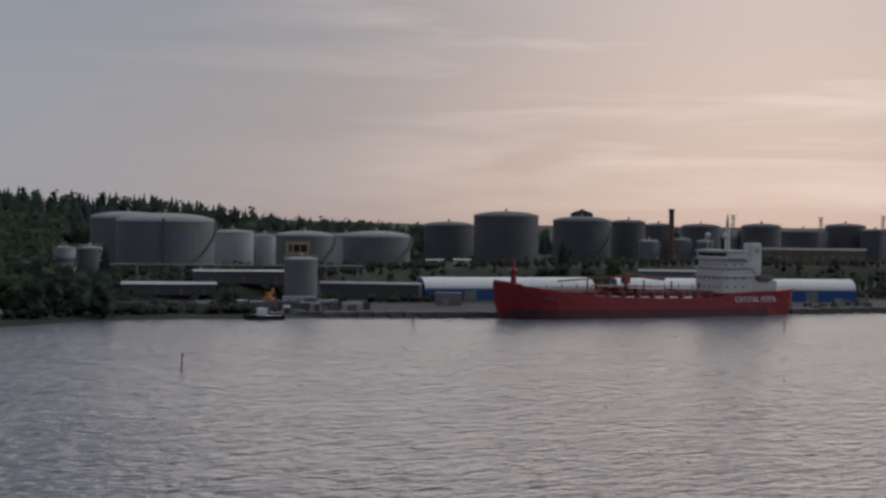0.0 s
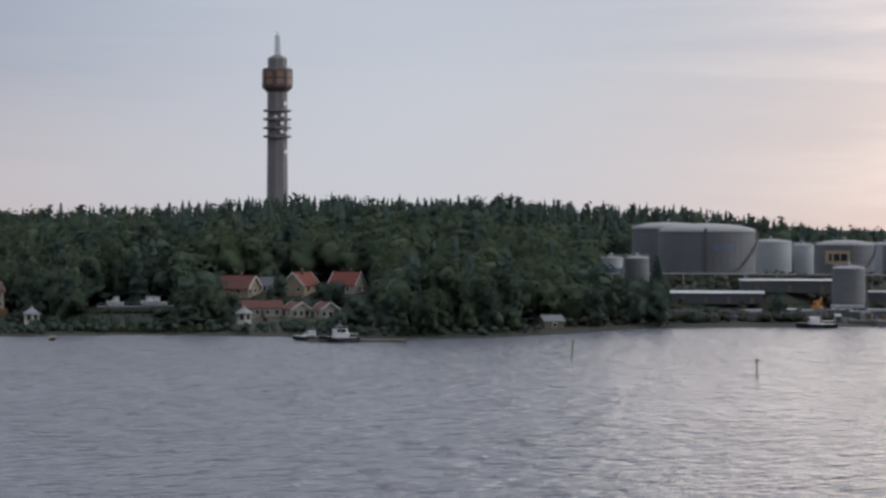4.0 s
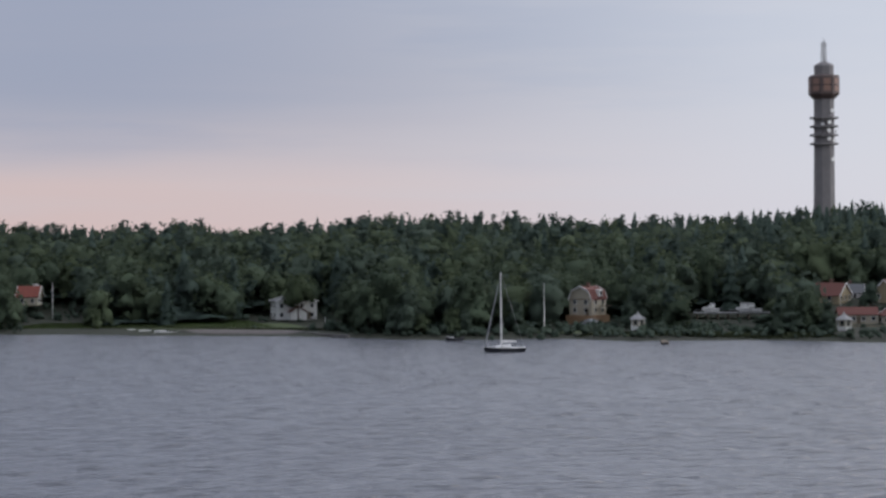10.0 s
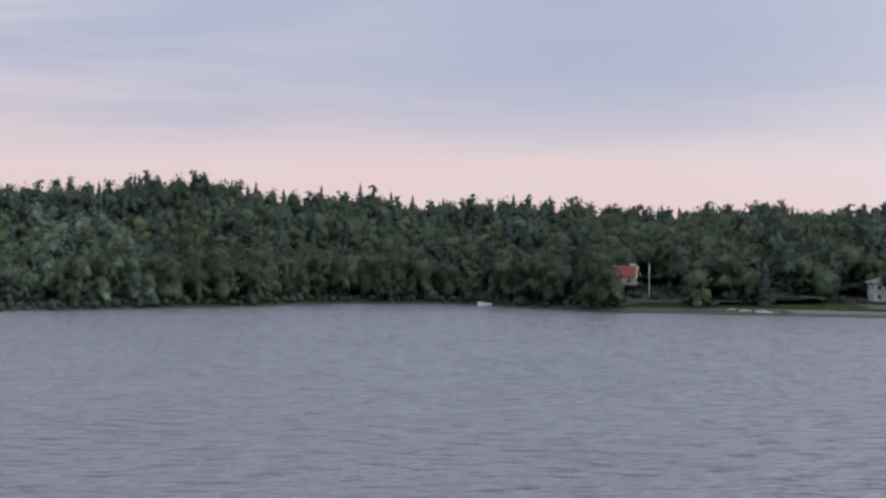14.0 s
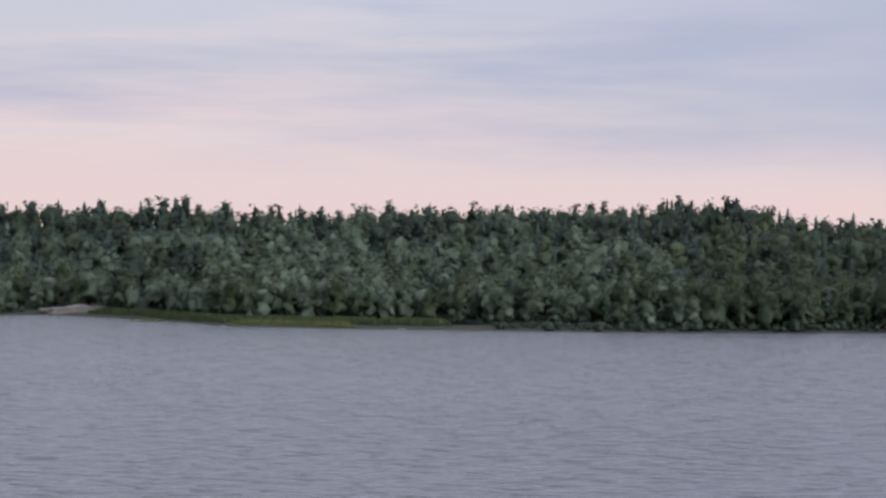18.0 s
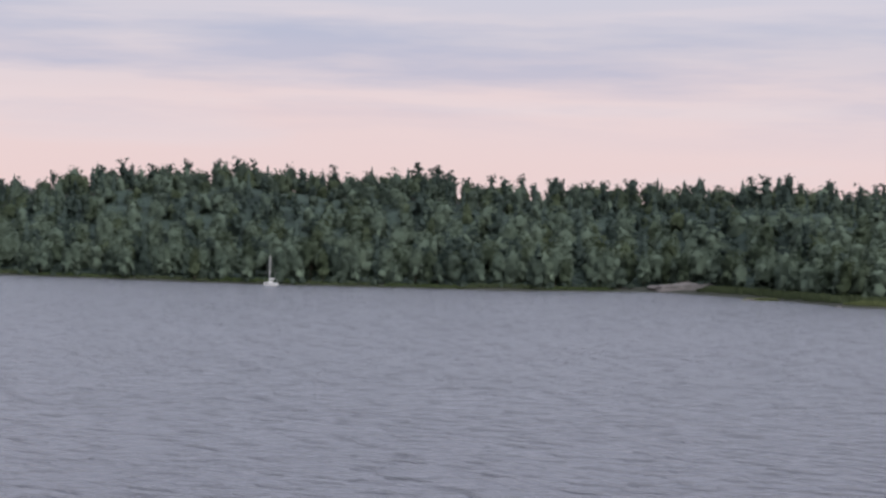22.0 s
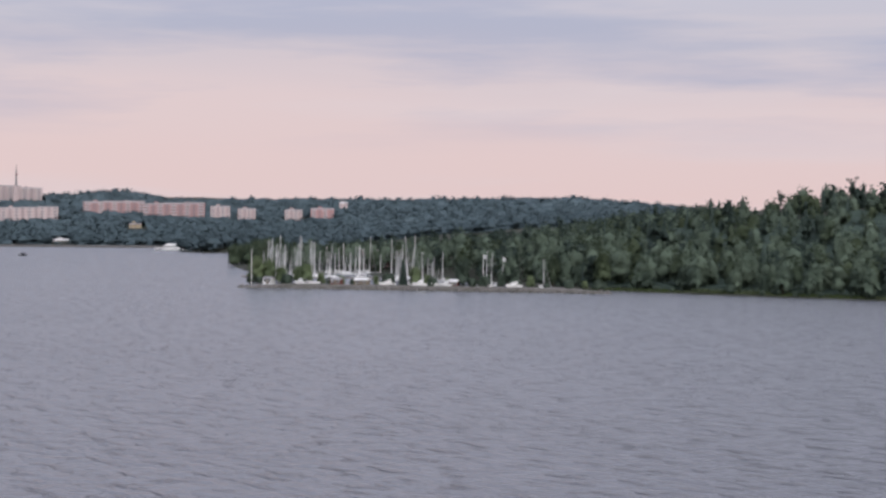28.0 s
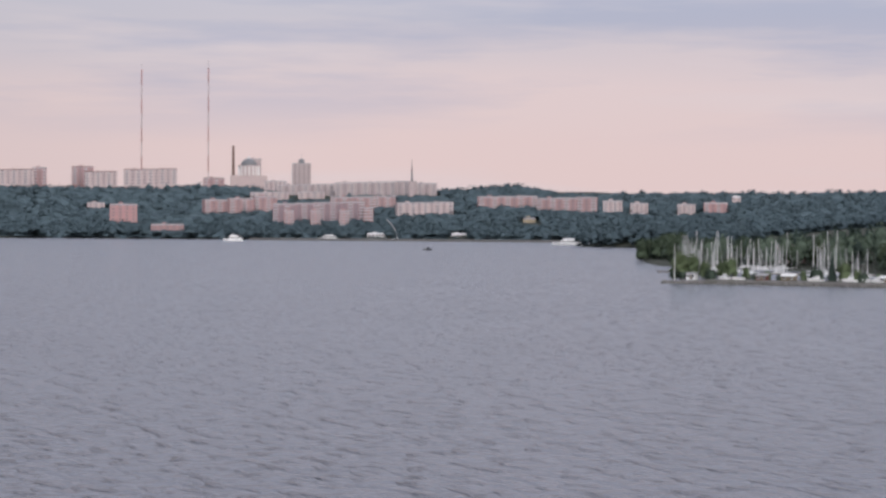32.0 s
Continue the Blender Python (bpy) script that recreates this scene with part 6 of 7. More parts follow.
motorboat(200, 418, -30, 7.5, "white motor boat with a dark hull at the jetty", hull="dark", cover="white")
motorboat(250.5, 421, -20, 4.5, "small white open boat pulled to the shore", roof=False)
motorboat(289, 424, -10, 4.5, "small boat drawn up under the trees", roof=False)
motorboat(103, 483.5, 10, 4.8, "small dark open boat lying at the shore", hull="dark", roof=False)
for bx, by, bl, bz in ((38.4, 547.5, 7.6, 2), (34.4, 552.5, 7.2, 10), (31, 558, 5.4, -8), (-39.8, 616, 4.6, 5), (72, 541, 4.2, 30)):
    motorboat(bx, by, bz, bl, "small white open boat at the shore", roof=False)


def big_jetty():
    """The long landing stage carrying laid-up white boats."""
    t = thing("landing_stage", 202, 528, 1.3, "long raised pale landing stage on dark posts", "landing stage", rz=face(202, 528))
    part("deck", box(23, 5, 0.3, 0, 0, 2.6), "tank_roof", t)
    for k in range(8):
        part("post", box(0.35, 4.4, 4.2, -10.5 + 3 * k, 0, -1.75), "wood", t)
    part("railing", box(23, 0.08, 0.08, 0, -2.4, 3.7), "steel", t)
    for k in range(12):
        part("baluster", box(0.08, 0.08, 0.8, -11.3 + 2.05 * k, -2.4, 2.95), "steel", t)
    for bx, bl in ((-6.5, 5.0), (4.5, 7.5)):
        m = pose(202, 528, 4.25, 0, 0, face(202, 528)) @ pose(bx, 0, 0)
        motorboat(m.translation.x, m.translation.y, face(202, 528) + 3, bl, "white laid-up boat on the landing stage", z=m.translation.z + 0.25)
    m = pose(202, 528, 4.25, 0, 0, face(202, 528)) @ pose(3.3, 0.6, 0)
    b = thing("white_cabin", m.translation.x, m.translation.y, 4.25, "small white cabin box on the landing stage", "cabin", rz=face(202, 528))
    part("wall", box(2.2, 2.2, 2.6, bevel=0.05), "white", b)
    part("roof", box(2.5, 2.5, 0.15, z=2.6), "tank_roof", b)


big_jetty()
jetty(149, 453, 70, 9, 1.6, "short dark wooden bathing jetty", name="bathing_jetty")
sw = thing("sea_wall", 75.6, 521.7, -0.6, "low grey stone sea wall along the lawn", "wall", rz=math.degrees(math.atan2(-28.2, 10.8)))
for k in range(12):
    part("block", box(2.4, 0.9, 1.5 + 0.06 * (k % 3), -13.75 + 2.5 * k, 0, 0, bevel=0.08), "concrete_dark", sw)
shed("garden_hut", 103, 563, face(103, 563) + 12, 6, 4, 2.3, "roof_red", "tank_grey", "low red-brown garden hut under the trees", "hut", 1.1, 1, 1)
shed("boat_shed", 122, 556, face(122, 556) - 8, 7, 4, 2.2, "brick", "roof_red", "low brown shed half hidden behind bushes", "shed", 1.2, 1, 1)
jetty(90, 530, 60, 14, 1.8, "low grey jetty by the lawn", name="shore_jetty")


# ---- rocks and reeds by the wood ----
def rock(x, y, z, sx, sy, sz, rz, label, seed, group=""):
    bm = bmesh.new()
    bmesh.ops.create_icosphere(bm, subdivisions=4, radius=1.0)
    for v in bm.verts:
        n1 = noise.noise(v.co * 1.3 + Vector((seed, 0, 0)))
        n2 = noise.noise(v.co * 4.0 + Vector((0, seed, 0)))
        k = 1 + 0.35 * n1 + 0.12 * n2
        v.co = Vector((v.co.x * sx * k, v.co.y * sy * k, v.co.z * sz * k))
    me = bpy.data.meshes.new("rock")
    bm.to_mesh(me)
    bm.free()
    me.materials.append(M["rock"])
    ob = new("rock", me)
    ob.matrix_basis = pose(x, y, z, 0, 0, rz)
    return tagged(ob, label, "rock", group)


rock(-377, 659, 0.2, 12.5, 5, 3.4, 25, "smooth grey-pink granite outcrop sloping into the water", 3.1)
rock(-369, 664, 0.5, 6, 4, 3.0, 25, "low hump of bare granite beside the reeds", 5.2)
rock(-295.5, 590.5, 0.0, 0.9, 0.7, 0.5, 0, "small dark stone showing above the water", 7.7)
rock(-334, 613, 0.0, 2.2, 0.8, 0.5, 10, "pale flat stone at the water's edge", 8.2)
rock(-236, 592, 0.0, 1.5, 0.8, 0.5, 10, "pale flat shore stone", 9.2)


def reeds(name, label, edge, depth, n, tall, mat, seed):
    """A bed of upright blades along a line from edge[0] to edge[1]."""
    rng = np.random.default_rng(seed)
    u, w = rng.uniform(0, 1, n), rng.uniform(0, 1, n)
    a, b = np.array(edge[0]), np.array(edge[1])
    d = (b - a) / np.linalg.norm(b - a)
    inland = np.array([d[1], -d[0]])
    if inland[1] < 0:
        inland = -inland
    fade = np.minimum(1, np.minimum(u, 1 - u) * 8)
    p = a + np.outer(u, b - a) + np.outer(w * fade * depth, inland)
    h = tall * rng.uniform(0.6, 1.1, n) * (0.4 + 0.6 * fade)
    ang = rng.uniform(0, 6.28, n)
    hw = 0.12
    dx, dy = np.cos(ang) * hw, np.sin(ang) * hw
    lx, ly = rng.normal(0, 0.15, n), rng.normal(0, 0.15, n)
    z0 = np.maximum(ground(p[:, 0], p[:, 1]), -0.3) - 0.1
    v = np.stack([np.stack([p[:, 0] - dx, p[:, 1] - dy, z0], 1), np.stack([p[:, 0] + dx, p[:, 1] + dy, z0], 1), np.stack([p[:, 0] + dx * 0.4 + lx, p[:, 1] + dy * 0.4 + ly, z0 + h], 1), np.stack([p[:, 0] - dx * 0.4 + lx, p[:, 1] - dy * 0.4 + ly, z0 + h], 1)], 1).reshape(-1, 3)
    ob = mesh_from(name, v, np.arange(4 * n).reshape(n, 4), mat)
    tagged(ob, label, "reeds", kind="stuff")


for k, (a0, a1) in enumerate(((-29.4, -28.0), (-28.0, -26.6), (-26.6, -24.4), (-24.4, -22.4), (-22.4, -20.4))):
    ends = [((float(table(SHORE, a)) + 1) * math.sin(radians(a)), (float(table(SHORE, a)) + 1) * math.cos(radians(a))) for a in (a0 - 0.15, a1 + 0.15)]
    reeds("reed_bed", "band of tall green reeds along the shore", ends, 11, 2600, 2.4, "reed", 40 + k)
reeds("sunlit_reeds", "low yellow-green reeds standing in the water", ((-296, 595), (-251, 592)), 7, 3500, 1.3, "reed_bright", 2)
reeds("reed_islet", "small patch of yellow-green reeds in the water", ((-337, 613), (-325, 618)), 4, 900, 1.2, "reed_bright", 3)
reeds("shore_grass", "rough grass at the edge of the lawn", ((22, 572), (100, 518)), 6, 4000, 0.7, "bank", 4)
reeds("lawn_grass", "short green grass of the shore lawn", ((-8, 580), (72, 558)), 26, 15000, 0.5, "lawn", 14)
reeds("bank_grass", "rough green grass on the bank below the houses", ((137, 484), (196, 449)), 6, 4000, 1.0, "bank", 5)
for k in range(9):
    ends = [((float(table(SHORE, a)) - 4) * math.sin(radians(a)), (float(table(SHORE, a)) - 4) * math.cos(radians(a))) for a in (-51.5 + 2.2 * k, -49.2 + 2.2 * k)]
    reeds("bank_grass", "pale grass strip along the foot of the wood", ends, 4, 900, 1.0 + 0.5 * (k % 3 == 1), "reed" if k % 2 else "lawn", 60 + k)


# ---- breakwater and marina ----
def breakwater():
    a, b = Vector((-816, 459)), Vector((-676, 543))
    d = (b - a).normalized()
    n = Vector((-d.y, d.x))
    bm = bmesh.new()
    rows, L = [], (b - a).length
    k = 0
    prof = [(0, -2.5), (1.5, 0.1), (3.5, 1.5), (7, 1.9), (15, 1.9), (19, 1.4), (22, -2.5)]
    steps = 70
    for i in range(steps + 1):
        f = i / steps
        ends = min(1.0, 6 * f + 0.25, 6 * (1 - f) + 0.25)
        row = []
        for w, z in prof:
            q = a + d * (L * f) + n * (w * ends + 1.0 * noise.noise(Vector((f * 30, w, 0))))
            row.append(bm.verts.new((q.x, q.y, z * (ends if z > 0 else 1) + 0.35 * noise.noise(Vector((f * 45, w * 0.7, 3))))))
        rows.append(row)
    for r0, r1 in zip(rows, rows[1:]):
        for j in range(len(prof) - 1):
            bm.faces.new((r0[j], r1[j], r1[j + 1], r0[j + 1]))
    ob = part("breakwater", bm, "rock_dark", None)
    tagged(ob, "low breakwater of dark stones topped with grass", "breakwater", kind="structure")
    rng = np.random.default_rng(8)
    bm = bmesh.new()
    for i in range(420):
        f, w = rng.uniform(0, 1), rng.uniform(0.6, 3.2)
        q = a + d * (L * f) + n * float(w)
        s = rng.uniform(0.4, 1.0)
        bmesh.ops.create_icosphere(bm, subdivisions=1, radius=1, matrix=pose(q.x, q.y, 0.5 * w - 0.4, *rng.uniform(0, 90, 3)) @ Matrix.Diagonal((s, s * 0.8, s * 0.6, 1)))
    st = part("breakwater_stones", bm, "rock_dark", None)
    tagged(st, "heap of dark boulders facing the breakwater", "stones", kind="stuff")
    random.seed(5)
    for f, w, kind, s in ((0.045, 8, "round_bush", 1.2), (0.12, 9, "round_bush", 1.1), (0.17, 10, "pale_broadleaf", 0.58), (0.27, 11, "pale_broadleaf", 0.46), (0.40, 10, "round_bush", 1.3), (0.47, 11, "pale_broadleaf", 0.49), (0.56, 11, "pale_broadleaf", 0.50), (0.66, 10, "round_bush", 1.2), (0.74, 10, "dark_broadleaf", 0.55), (0.92, 11, "pale_broadleaf", 0.39), (0.02, 9, "round_bush", 1.4), (0.03, 11, "pale_broadleaf", 0.70), (0.06, 13, "pale_broadleaf", 0.90), (0.1, 11, "pale_broadleaf", 0.95), (0.14, 14, "pale_broadleaf", 0.83), (0.21, 12, "pale_broadleaf", 0.67), (0.24, 9, "round_bush", 1.3), (0.30, 12, "round_bush", 1.2), (0.36, 13, "pale_broadleaf", 0.56), (0.44, 10, "spruce", 0.62), (0.5, 12, "pale_broadleaf", 0.65), (0.52, 9, "round_bush", 1.4), (0.60, 11, "dark_broadleaf", 0.7), (0.63, 9, "round_bush", 1.4), (0.70, 12, "dark_broadleaf", 0.72), (0.78, 10, "pale_broadleaf", 0.46), (0.82, 12, "round_bush", 1.0), (0.88, 10, "round_bush", 0.9), (0.955, 9, "round_bush", 1.35)):
        q = a + d * (L * f) + n * w
        plant(kind, q.x, q.y, s, z=1.5)
    for f, w, wid, label, wall, roof in ((0.07, 8.5, 4.0, "small white kiosk with a pale roof on the breakwater", "white", "tank_roof"), (0.26, 9, 5.0, "small red-walled club hut on the breakwater", "roof_red", "tank_roof"), (0.33, 9, 6.0, "low brown club hut with a white roof", "ochre_dull", "white"), (0.58, 9, 4.0, "small reddish hut among the boats", "roof_red", "white")):
        q = a + d * (L * f) + n * w
        shed("club_hut", q.x, q.y, math.degrees(math.atan2(d.y, d.x)), wid, 3.4, 2.4, wall, roof, label, "hut", 0.7, 1, 2, z=1.5)
    q = a + d * 4 + n * 7
    flagpole(q.x, q.y, 15.5, "tall white flagpole at the tip of the breakwater", z=1.2)
    for f, w, h in ((0.62, 30, 16), (0.68, 26, 15)):
        q = a + d * (L * f) + n * w
        flagpole(q.x, q.y, h, "white flagpole with a small flag in the marina", True, z=-1)
    # boats laid on the breakwater, under white covers
    for k, f in enumerate((0.16, 0.19, 0.40, 0.47, 0.49, 0.535, 0.56, 0.66, 0.74)):
        q = a + d * (L * f) + n * (8 + 2 * (k % 2))
        motorboat(q.x, q.y, 30 + 25 * (k % 3), 5.5 + (k % 3), "white boat standing on the breakwater", roof=k % 2 == 0, z=2.0)


breakwater()


def marina():
    """Moored yachts: groups with centre, number, spread and mast height."""
    random.seed(9)
    lots = [(-934, 575, 15, 10, 20.5), (-978, 597, 8, 5, 21.5), (-931, 592, 4, 4, 22), (-911, 586, 6, 8, 17.5), (-968, 643, 14, 18, 18), (-901, 598, 2, 5, 21), (-860, 585, 2, 4, 24), (-868, 598, 10, 5, 20.5), (-836, 585, 3, 5, 17), (-840, 593, 2, 4, 20), (-822, 612, 1, 1, 25), (-766, 563, 1, 1, 20), (-735, 563, 1, 1, 15)]
    models = [yacht_model(-934, 575, 40, 10.5, 20.0, "white sailing yacht moored in the marina", hull="tank_white", furled="mast_grey", group="yachts in the marina"), yacht_model(-978, 597, 35, 9.0, 20.0, "sailing yacht with a blue hull moored in the marina", hull="blue_faded", group="yachts in the marina")]
    for md in models:
        part("furled_jib", rod((-4.7, 0, 1.6), (-1.1, 0, 16.5), 0.07, 6, r2=0.03), "mast_grey", md)
        part("mast_sleeve", rod((-0.62, 0, 2.6), (-0.78, 0, 18.8), 0.12, 6, r2=0.07), "mast_grey", md)
    used = 0
    for cx, cy, n, spread, h in lots:
        for k in range(n):
            x, y = cx + random.uniform(-spread, spread), cy + random.uniform(-spread, spread) * 0.7
            s = h * random.choice((0.72, 0.84, 0.92, 1.0, 1.05)) * random.uniform(0.96, 1.02) / 20.0
            m = pose(x, y, 0, random.uniform(-1.5, 1.5), random.uniform(-2.5, 2.5), 55 + random.choice((0, 180)) + random.uniform(-6, 6)) @ Matrix.Diagonal((0.62 + 0.3 * s, 0.62 + 0.3 * s, s, 1))
            if used < 2:
                models[used].matrix_basis = m
            else:
                copy_thing(models[k % 5 == 4], m)
            used += 1
    jetty(-905, 590, 35, 110, 2.5, "long floating marina jetty between the yachts", name="marina_jetty")
    house("club_house", -990, 677, face(-990, 677), 20, 10, 8, "pinkbrick", "tank_dark", "brick club house behind the masts", 3, storeys=2, z=3, bays=5)


marina()
# rocky patch and boats at the root of the breakwater
for rx, ry, rs in ((-757, 610, 7), (-765, 613, 5)):
    rock(rx, ry, 0.5, rs, 3, 2.6, 20, "bare rock rising behind the moored boats", rx)


# ---- the far shore ----
def apartment(x, y, w, d, h, wall, label, floors=5, bays=6, turn=0.0, name="apartment_building", base=None, roof="roof_felt", balcony=True):
    zz = min(float(ground(x, y)) - 3, base if base is not None else 1e9)
    t = thing(name, x, y, zz, label, "apartment building", rz=face(x, y) + turn)
    away = math.hypot(x + 144, y + 47)
    FAR_BLOCKS.append((away, math.atan2(x + 144, y + 47), (w / 2 + 4) / away, (base or zz) + h * 0.42))
    hh = h + (base - zz if base is not None else 0)
    z0 = hh - h
    n = max(1, round(w / 27)) if balcony else 1
    seg, per = w / n, max(2, round(bays / n))
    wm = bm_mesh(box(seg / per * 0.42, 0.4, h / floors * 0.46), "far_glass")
    bl = bm_mesh(box(seg / per * 0.92, 1.3, h / floors * 0.34), "balcony")
    for i in range(n):
        # each stair well stands a little before or behind its neighbour, and higher or lower
        cx, back, up = -w / 2 + seg * (i + 0.5), ((i * 7) % 3 - 1) * 1.6, ((i * 5) % 4 - 1) * h * 0.035
        top = hh + up
        part("wall", box(seg - 0.05, d, top, cx, back, 0), wall, t)
        part("roof", prism([(-d / 2 - 0.4 + back, top), (d / 2 + 0.4 + back, top), (d / 2 - 2.5 + back, top + 1.1), (-d / 2 + 2.5 + back, top + 1.1)], -cx - seg / 2 - 0.02, -cx + seg / 2 + 0.02), roof, t).matrix_basis = pose(0, 0, 0, 0, 0, 90)
        part("cornice", box(seg, 0.5, 0.7, cx, back - d / 2 - 0.2, top - 0.75), "balcony", t, "pale roof edge")
        fh = h / floors
        for f in range(floors):
            for k in range(per):
                wx = cx - seg / 2 + seg * (k + 0.5) / per
                if balcony and (k % 2 == i % 2 or per < 3):
                    shared("balcony", bl, t, (wx, back - d / 2 - 0.6, z0 + up + fh * f + 0.1))
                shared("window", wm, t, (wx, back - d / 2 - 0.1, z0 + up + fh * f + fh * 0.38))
    for k in range(max(1, int(w / 30))):
        part("lift_house", box(5, 4, 2.6, -w / 2 + w * (k + 0.4) / max(1, int(w / 30)), 1, hh - 0.4), wall, t)
    return t


def bm_mesh(bm, mat):
    me = bpy.data.meshes.new("piece")
    bm.to_mesh(me)
    bm.free()
    me.materials.append(M[mat])
    return me


def shared(name, me, parent, loc):
    o = new(name, me)
    o.parent, o.location = parent, loc
    return o


def far_city():
    pink, beige = "pinkbrick", "beige"
    A = apartment
    A(-2988, 906, 50, 16, 21, beige, "pale apartment block with red roof edge on the far ridge", 5, 6, base=72, roof="roof_red")
    A(-2996, 944, 21, 16, 24, pink, "narrow pink apartment wing on the far ridge", 5, 3, base=73)
    A(-2975, 1004, 32, 16, 25, pink, "pink apartment block stepping along the ridge", 6, 4, base=74, roof="roof_red")
    A(-2947, 1022, 48, 16, 20, beige, "pale apartment block with red roof edge", 5, 6, base=71, roof="roof_red")
    A(-2920, 1090, 79, 16, 23, beige, "long pale apartment block under the radio mast", 5, 9, base=72, roof="roof_red")
    A(-2883, 1177, 31, 14, 14, pink, "low reddish building at the mast's foot", 3, 4, base=69, roof="roof_red")
    A(-2844, 1261, 34, 16, 21, beige, "pale stepped apartment block", 6, 5, base=58)
    A(-2562, 1036, 33, 14, 22, pink, "pink brick block with white balconies", 6, 4, 12, base=26)
    A(-2549, 1066, 33, 14, 23, pink, "pink brick block with white balconies", 6, 4, 12, base=27)
    A(-2553, 1104, 31, 14, 26, pink, "taller pink brick block with white balconies", 7, 4, 8, base=27)
    A(-2423, 1119, 118, 14, 27, "shaded_brick", "long stepped pink brick terrace above the quay", 7, 14, base=16)
    for ex, ey in ((-2404, 1067), (-2389, 1097), (-2372, 1129)):
        A(ex, ey, 12, 12, 25, "rosebrick", "narrow brick gable block with white balconies", 7, 2, base=9)
    A(-2375, 1166, 12, 12, 16, "rosebrick", "low narrow brick gable block", 4, 2, base=22)
    A(-2519, 1236, 89, 14, 18, pink, "pink terrace higher on the slope", 5, 11, base=35)
    A(-2392, 1259, 76, 14, 20, beige, "pale stepped terrace on the slope", 5, 9, 10, base=25)
    A(-2636, 1336, 147, 18, 26, "greybeige", "long grey-beige apartment slab on the hill", 8, 16, base=49)
    A(-2735, 1257, 84, 16, 24, "greybeige", "grey-beige apartment slab stepping down the hill", 7, 9, base=48)
    A(-2694, 1179, 54, 14, 13, beige, "pale low block with white balconies on the slope", 4, 6, base=47)
    A(-2683, 1240, 38, 14, 14, beige, "pale low block beside the long slab", 4, 4, base=47)
    A(-2378, 1379, 80, 14, 18, pink, "long pink brick block among the trees", 5, 10, 5, base=36)
    A(-2292, 1417, 79, 14, 23, pink, "long pink brick block with pale balconies", 6, 10, -8, base=29)
    A(-2258, 1466, 25, 14, 20, beige, "square beige point block among trees", 6, 4, base=29)
    A(-2238, 1494, 23, 14, 20, beige, "square beige point block among trees", 6, 4, base=26)
    A(-2201, 1543, 23, 14, 20, beige, "pink-white point block among trees", 6, 4, base=25)
    A(-2178, 1573, 30, 14, 18, "rosebrick", "rose brick point block with pale balconies", 6, 4, base=29)
    A(-2277, 1688, 11, 8, 5, "beige", "small white building on the hilltop", 2, 2, base=51, balcony=False, roof="white")
    A(-2194, 1294, 15, 9, 12, "yellow", "cream villa in the waterside park", 3, 3, base=14, balcony=False, roof="tank_dark")
    A(-2669, 909, 23, 10, 8, beige, "low pale house on the wooded cliff", 2, 3, base=35, balcony=False)
    A(-2516, 888, 34, 14, 25, "rosebrick", "dark rose brick mill building by the cliff", 6, 4, base=16, balcony=False)
    A(-2375, 889, 39, 12, 10, pink, "low houses at the foot of the cliff", 3, 5, base=6, balcony=False)
    A(-2138, 1158, 21, 8, 5, "ship_white", "white waterside pavilion on the quay", 1, 5, base=1.5, balcony=False, roof="white")
    A(-2160, 1060, 21, 8, 5, "ship_white", "low white waterside building on the quay", 1, 5, base=1.5, balcony=False, roof="white")
    A(-3491, 1530, 27, 14, 43, "beige", "tall pale slab block beyond the dome", 12, 5, base=90, balcony=False)
    tb = A(-3184, 1475, 31, 20, 40, "greybeige", "tall pale tower block with grey sides on the hill", 13, 4, base=77, balcony=False)
    top = 40 + 77 - tb.location.z
    part("side_panel", box(9, 20.6, 38, -11.3, 0, top - 39), "tank_white", tb, "grey side bays")
    part("plant_room", lathe([(5, top), (5, top + 5), (3, top + 7), (0.4, top + 7.5)], 10), "tank_grey", tb)
    part("aerial", rod((0, 0, top + 7), (0, 0, top + 14), 0.4), "steel", tb)
    # domed church-like hall
    g = 70
    t = thing("domed_hall", -3133, 1352, g, "pale domed hall with a colonnaded drum", "building", rz=face(-3133, 1352))
    part("podium", box(60, 30, 23, 0, 0, 0), "beige", t)
    part("drum", lathe([(16.5, 22), (16.5, 39), (17.5, 40), (0.1, 40.2)], 24), "beige", t)
    for k in range(16):
        a = 6.2832 * k / 16
        part("pilaster", box(1.6, 1.6, 16, 16.9 * math.cos(a), 16.9 * math.sin(a), 23), "white", t)
    part("dome", lathe([(13.5, 40), (12.5, 44), (9, 48.5), (4, 51), (0.2, 52)], 24), "tank_grey", t, "grey dome")
    part("lantern", lathe([(1.6, 51), (1.6, 54), (0.1, 56)], 10), "white", t)
    c = thing("far_chimney", -3234, 1370, 70, "slim dark chimney beside the domed hall", "chimney")
    part("stack", lathe([(2.6, 0), (1.9, 76), (0.2, 76.2)], 14), "brick", c)
    # lift tower with spire
    lt = thing("lift_tower", -2588, 1352, 45, "pale lift tower with a thin spire", "tower", rz=face(-2588, 1352))
    part("shaft", box(8, 8, 32, bevel=0.4), "greybeige", lt)
    part("spire", lathe([(1.6, 32), (0.8, 50), (0.2, 62)], 10), "tank_grey", lt)
    part("ball", lathe([(0.3, 46), (2.0, 48), (0.3, 50)], 12), "pinkbrick", lt)
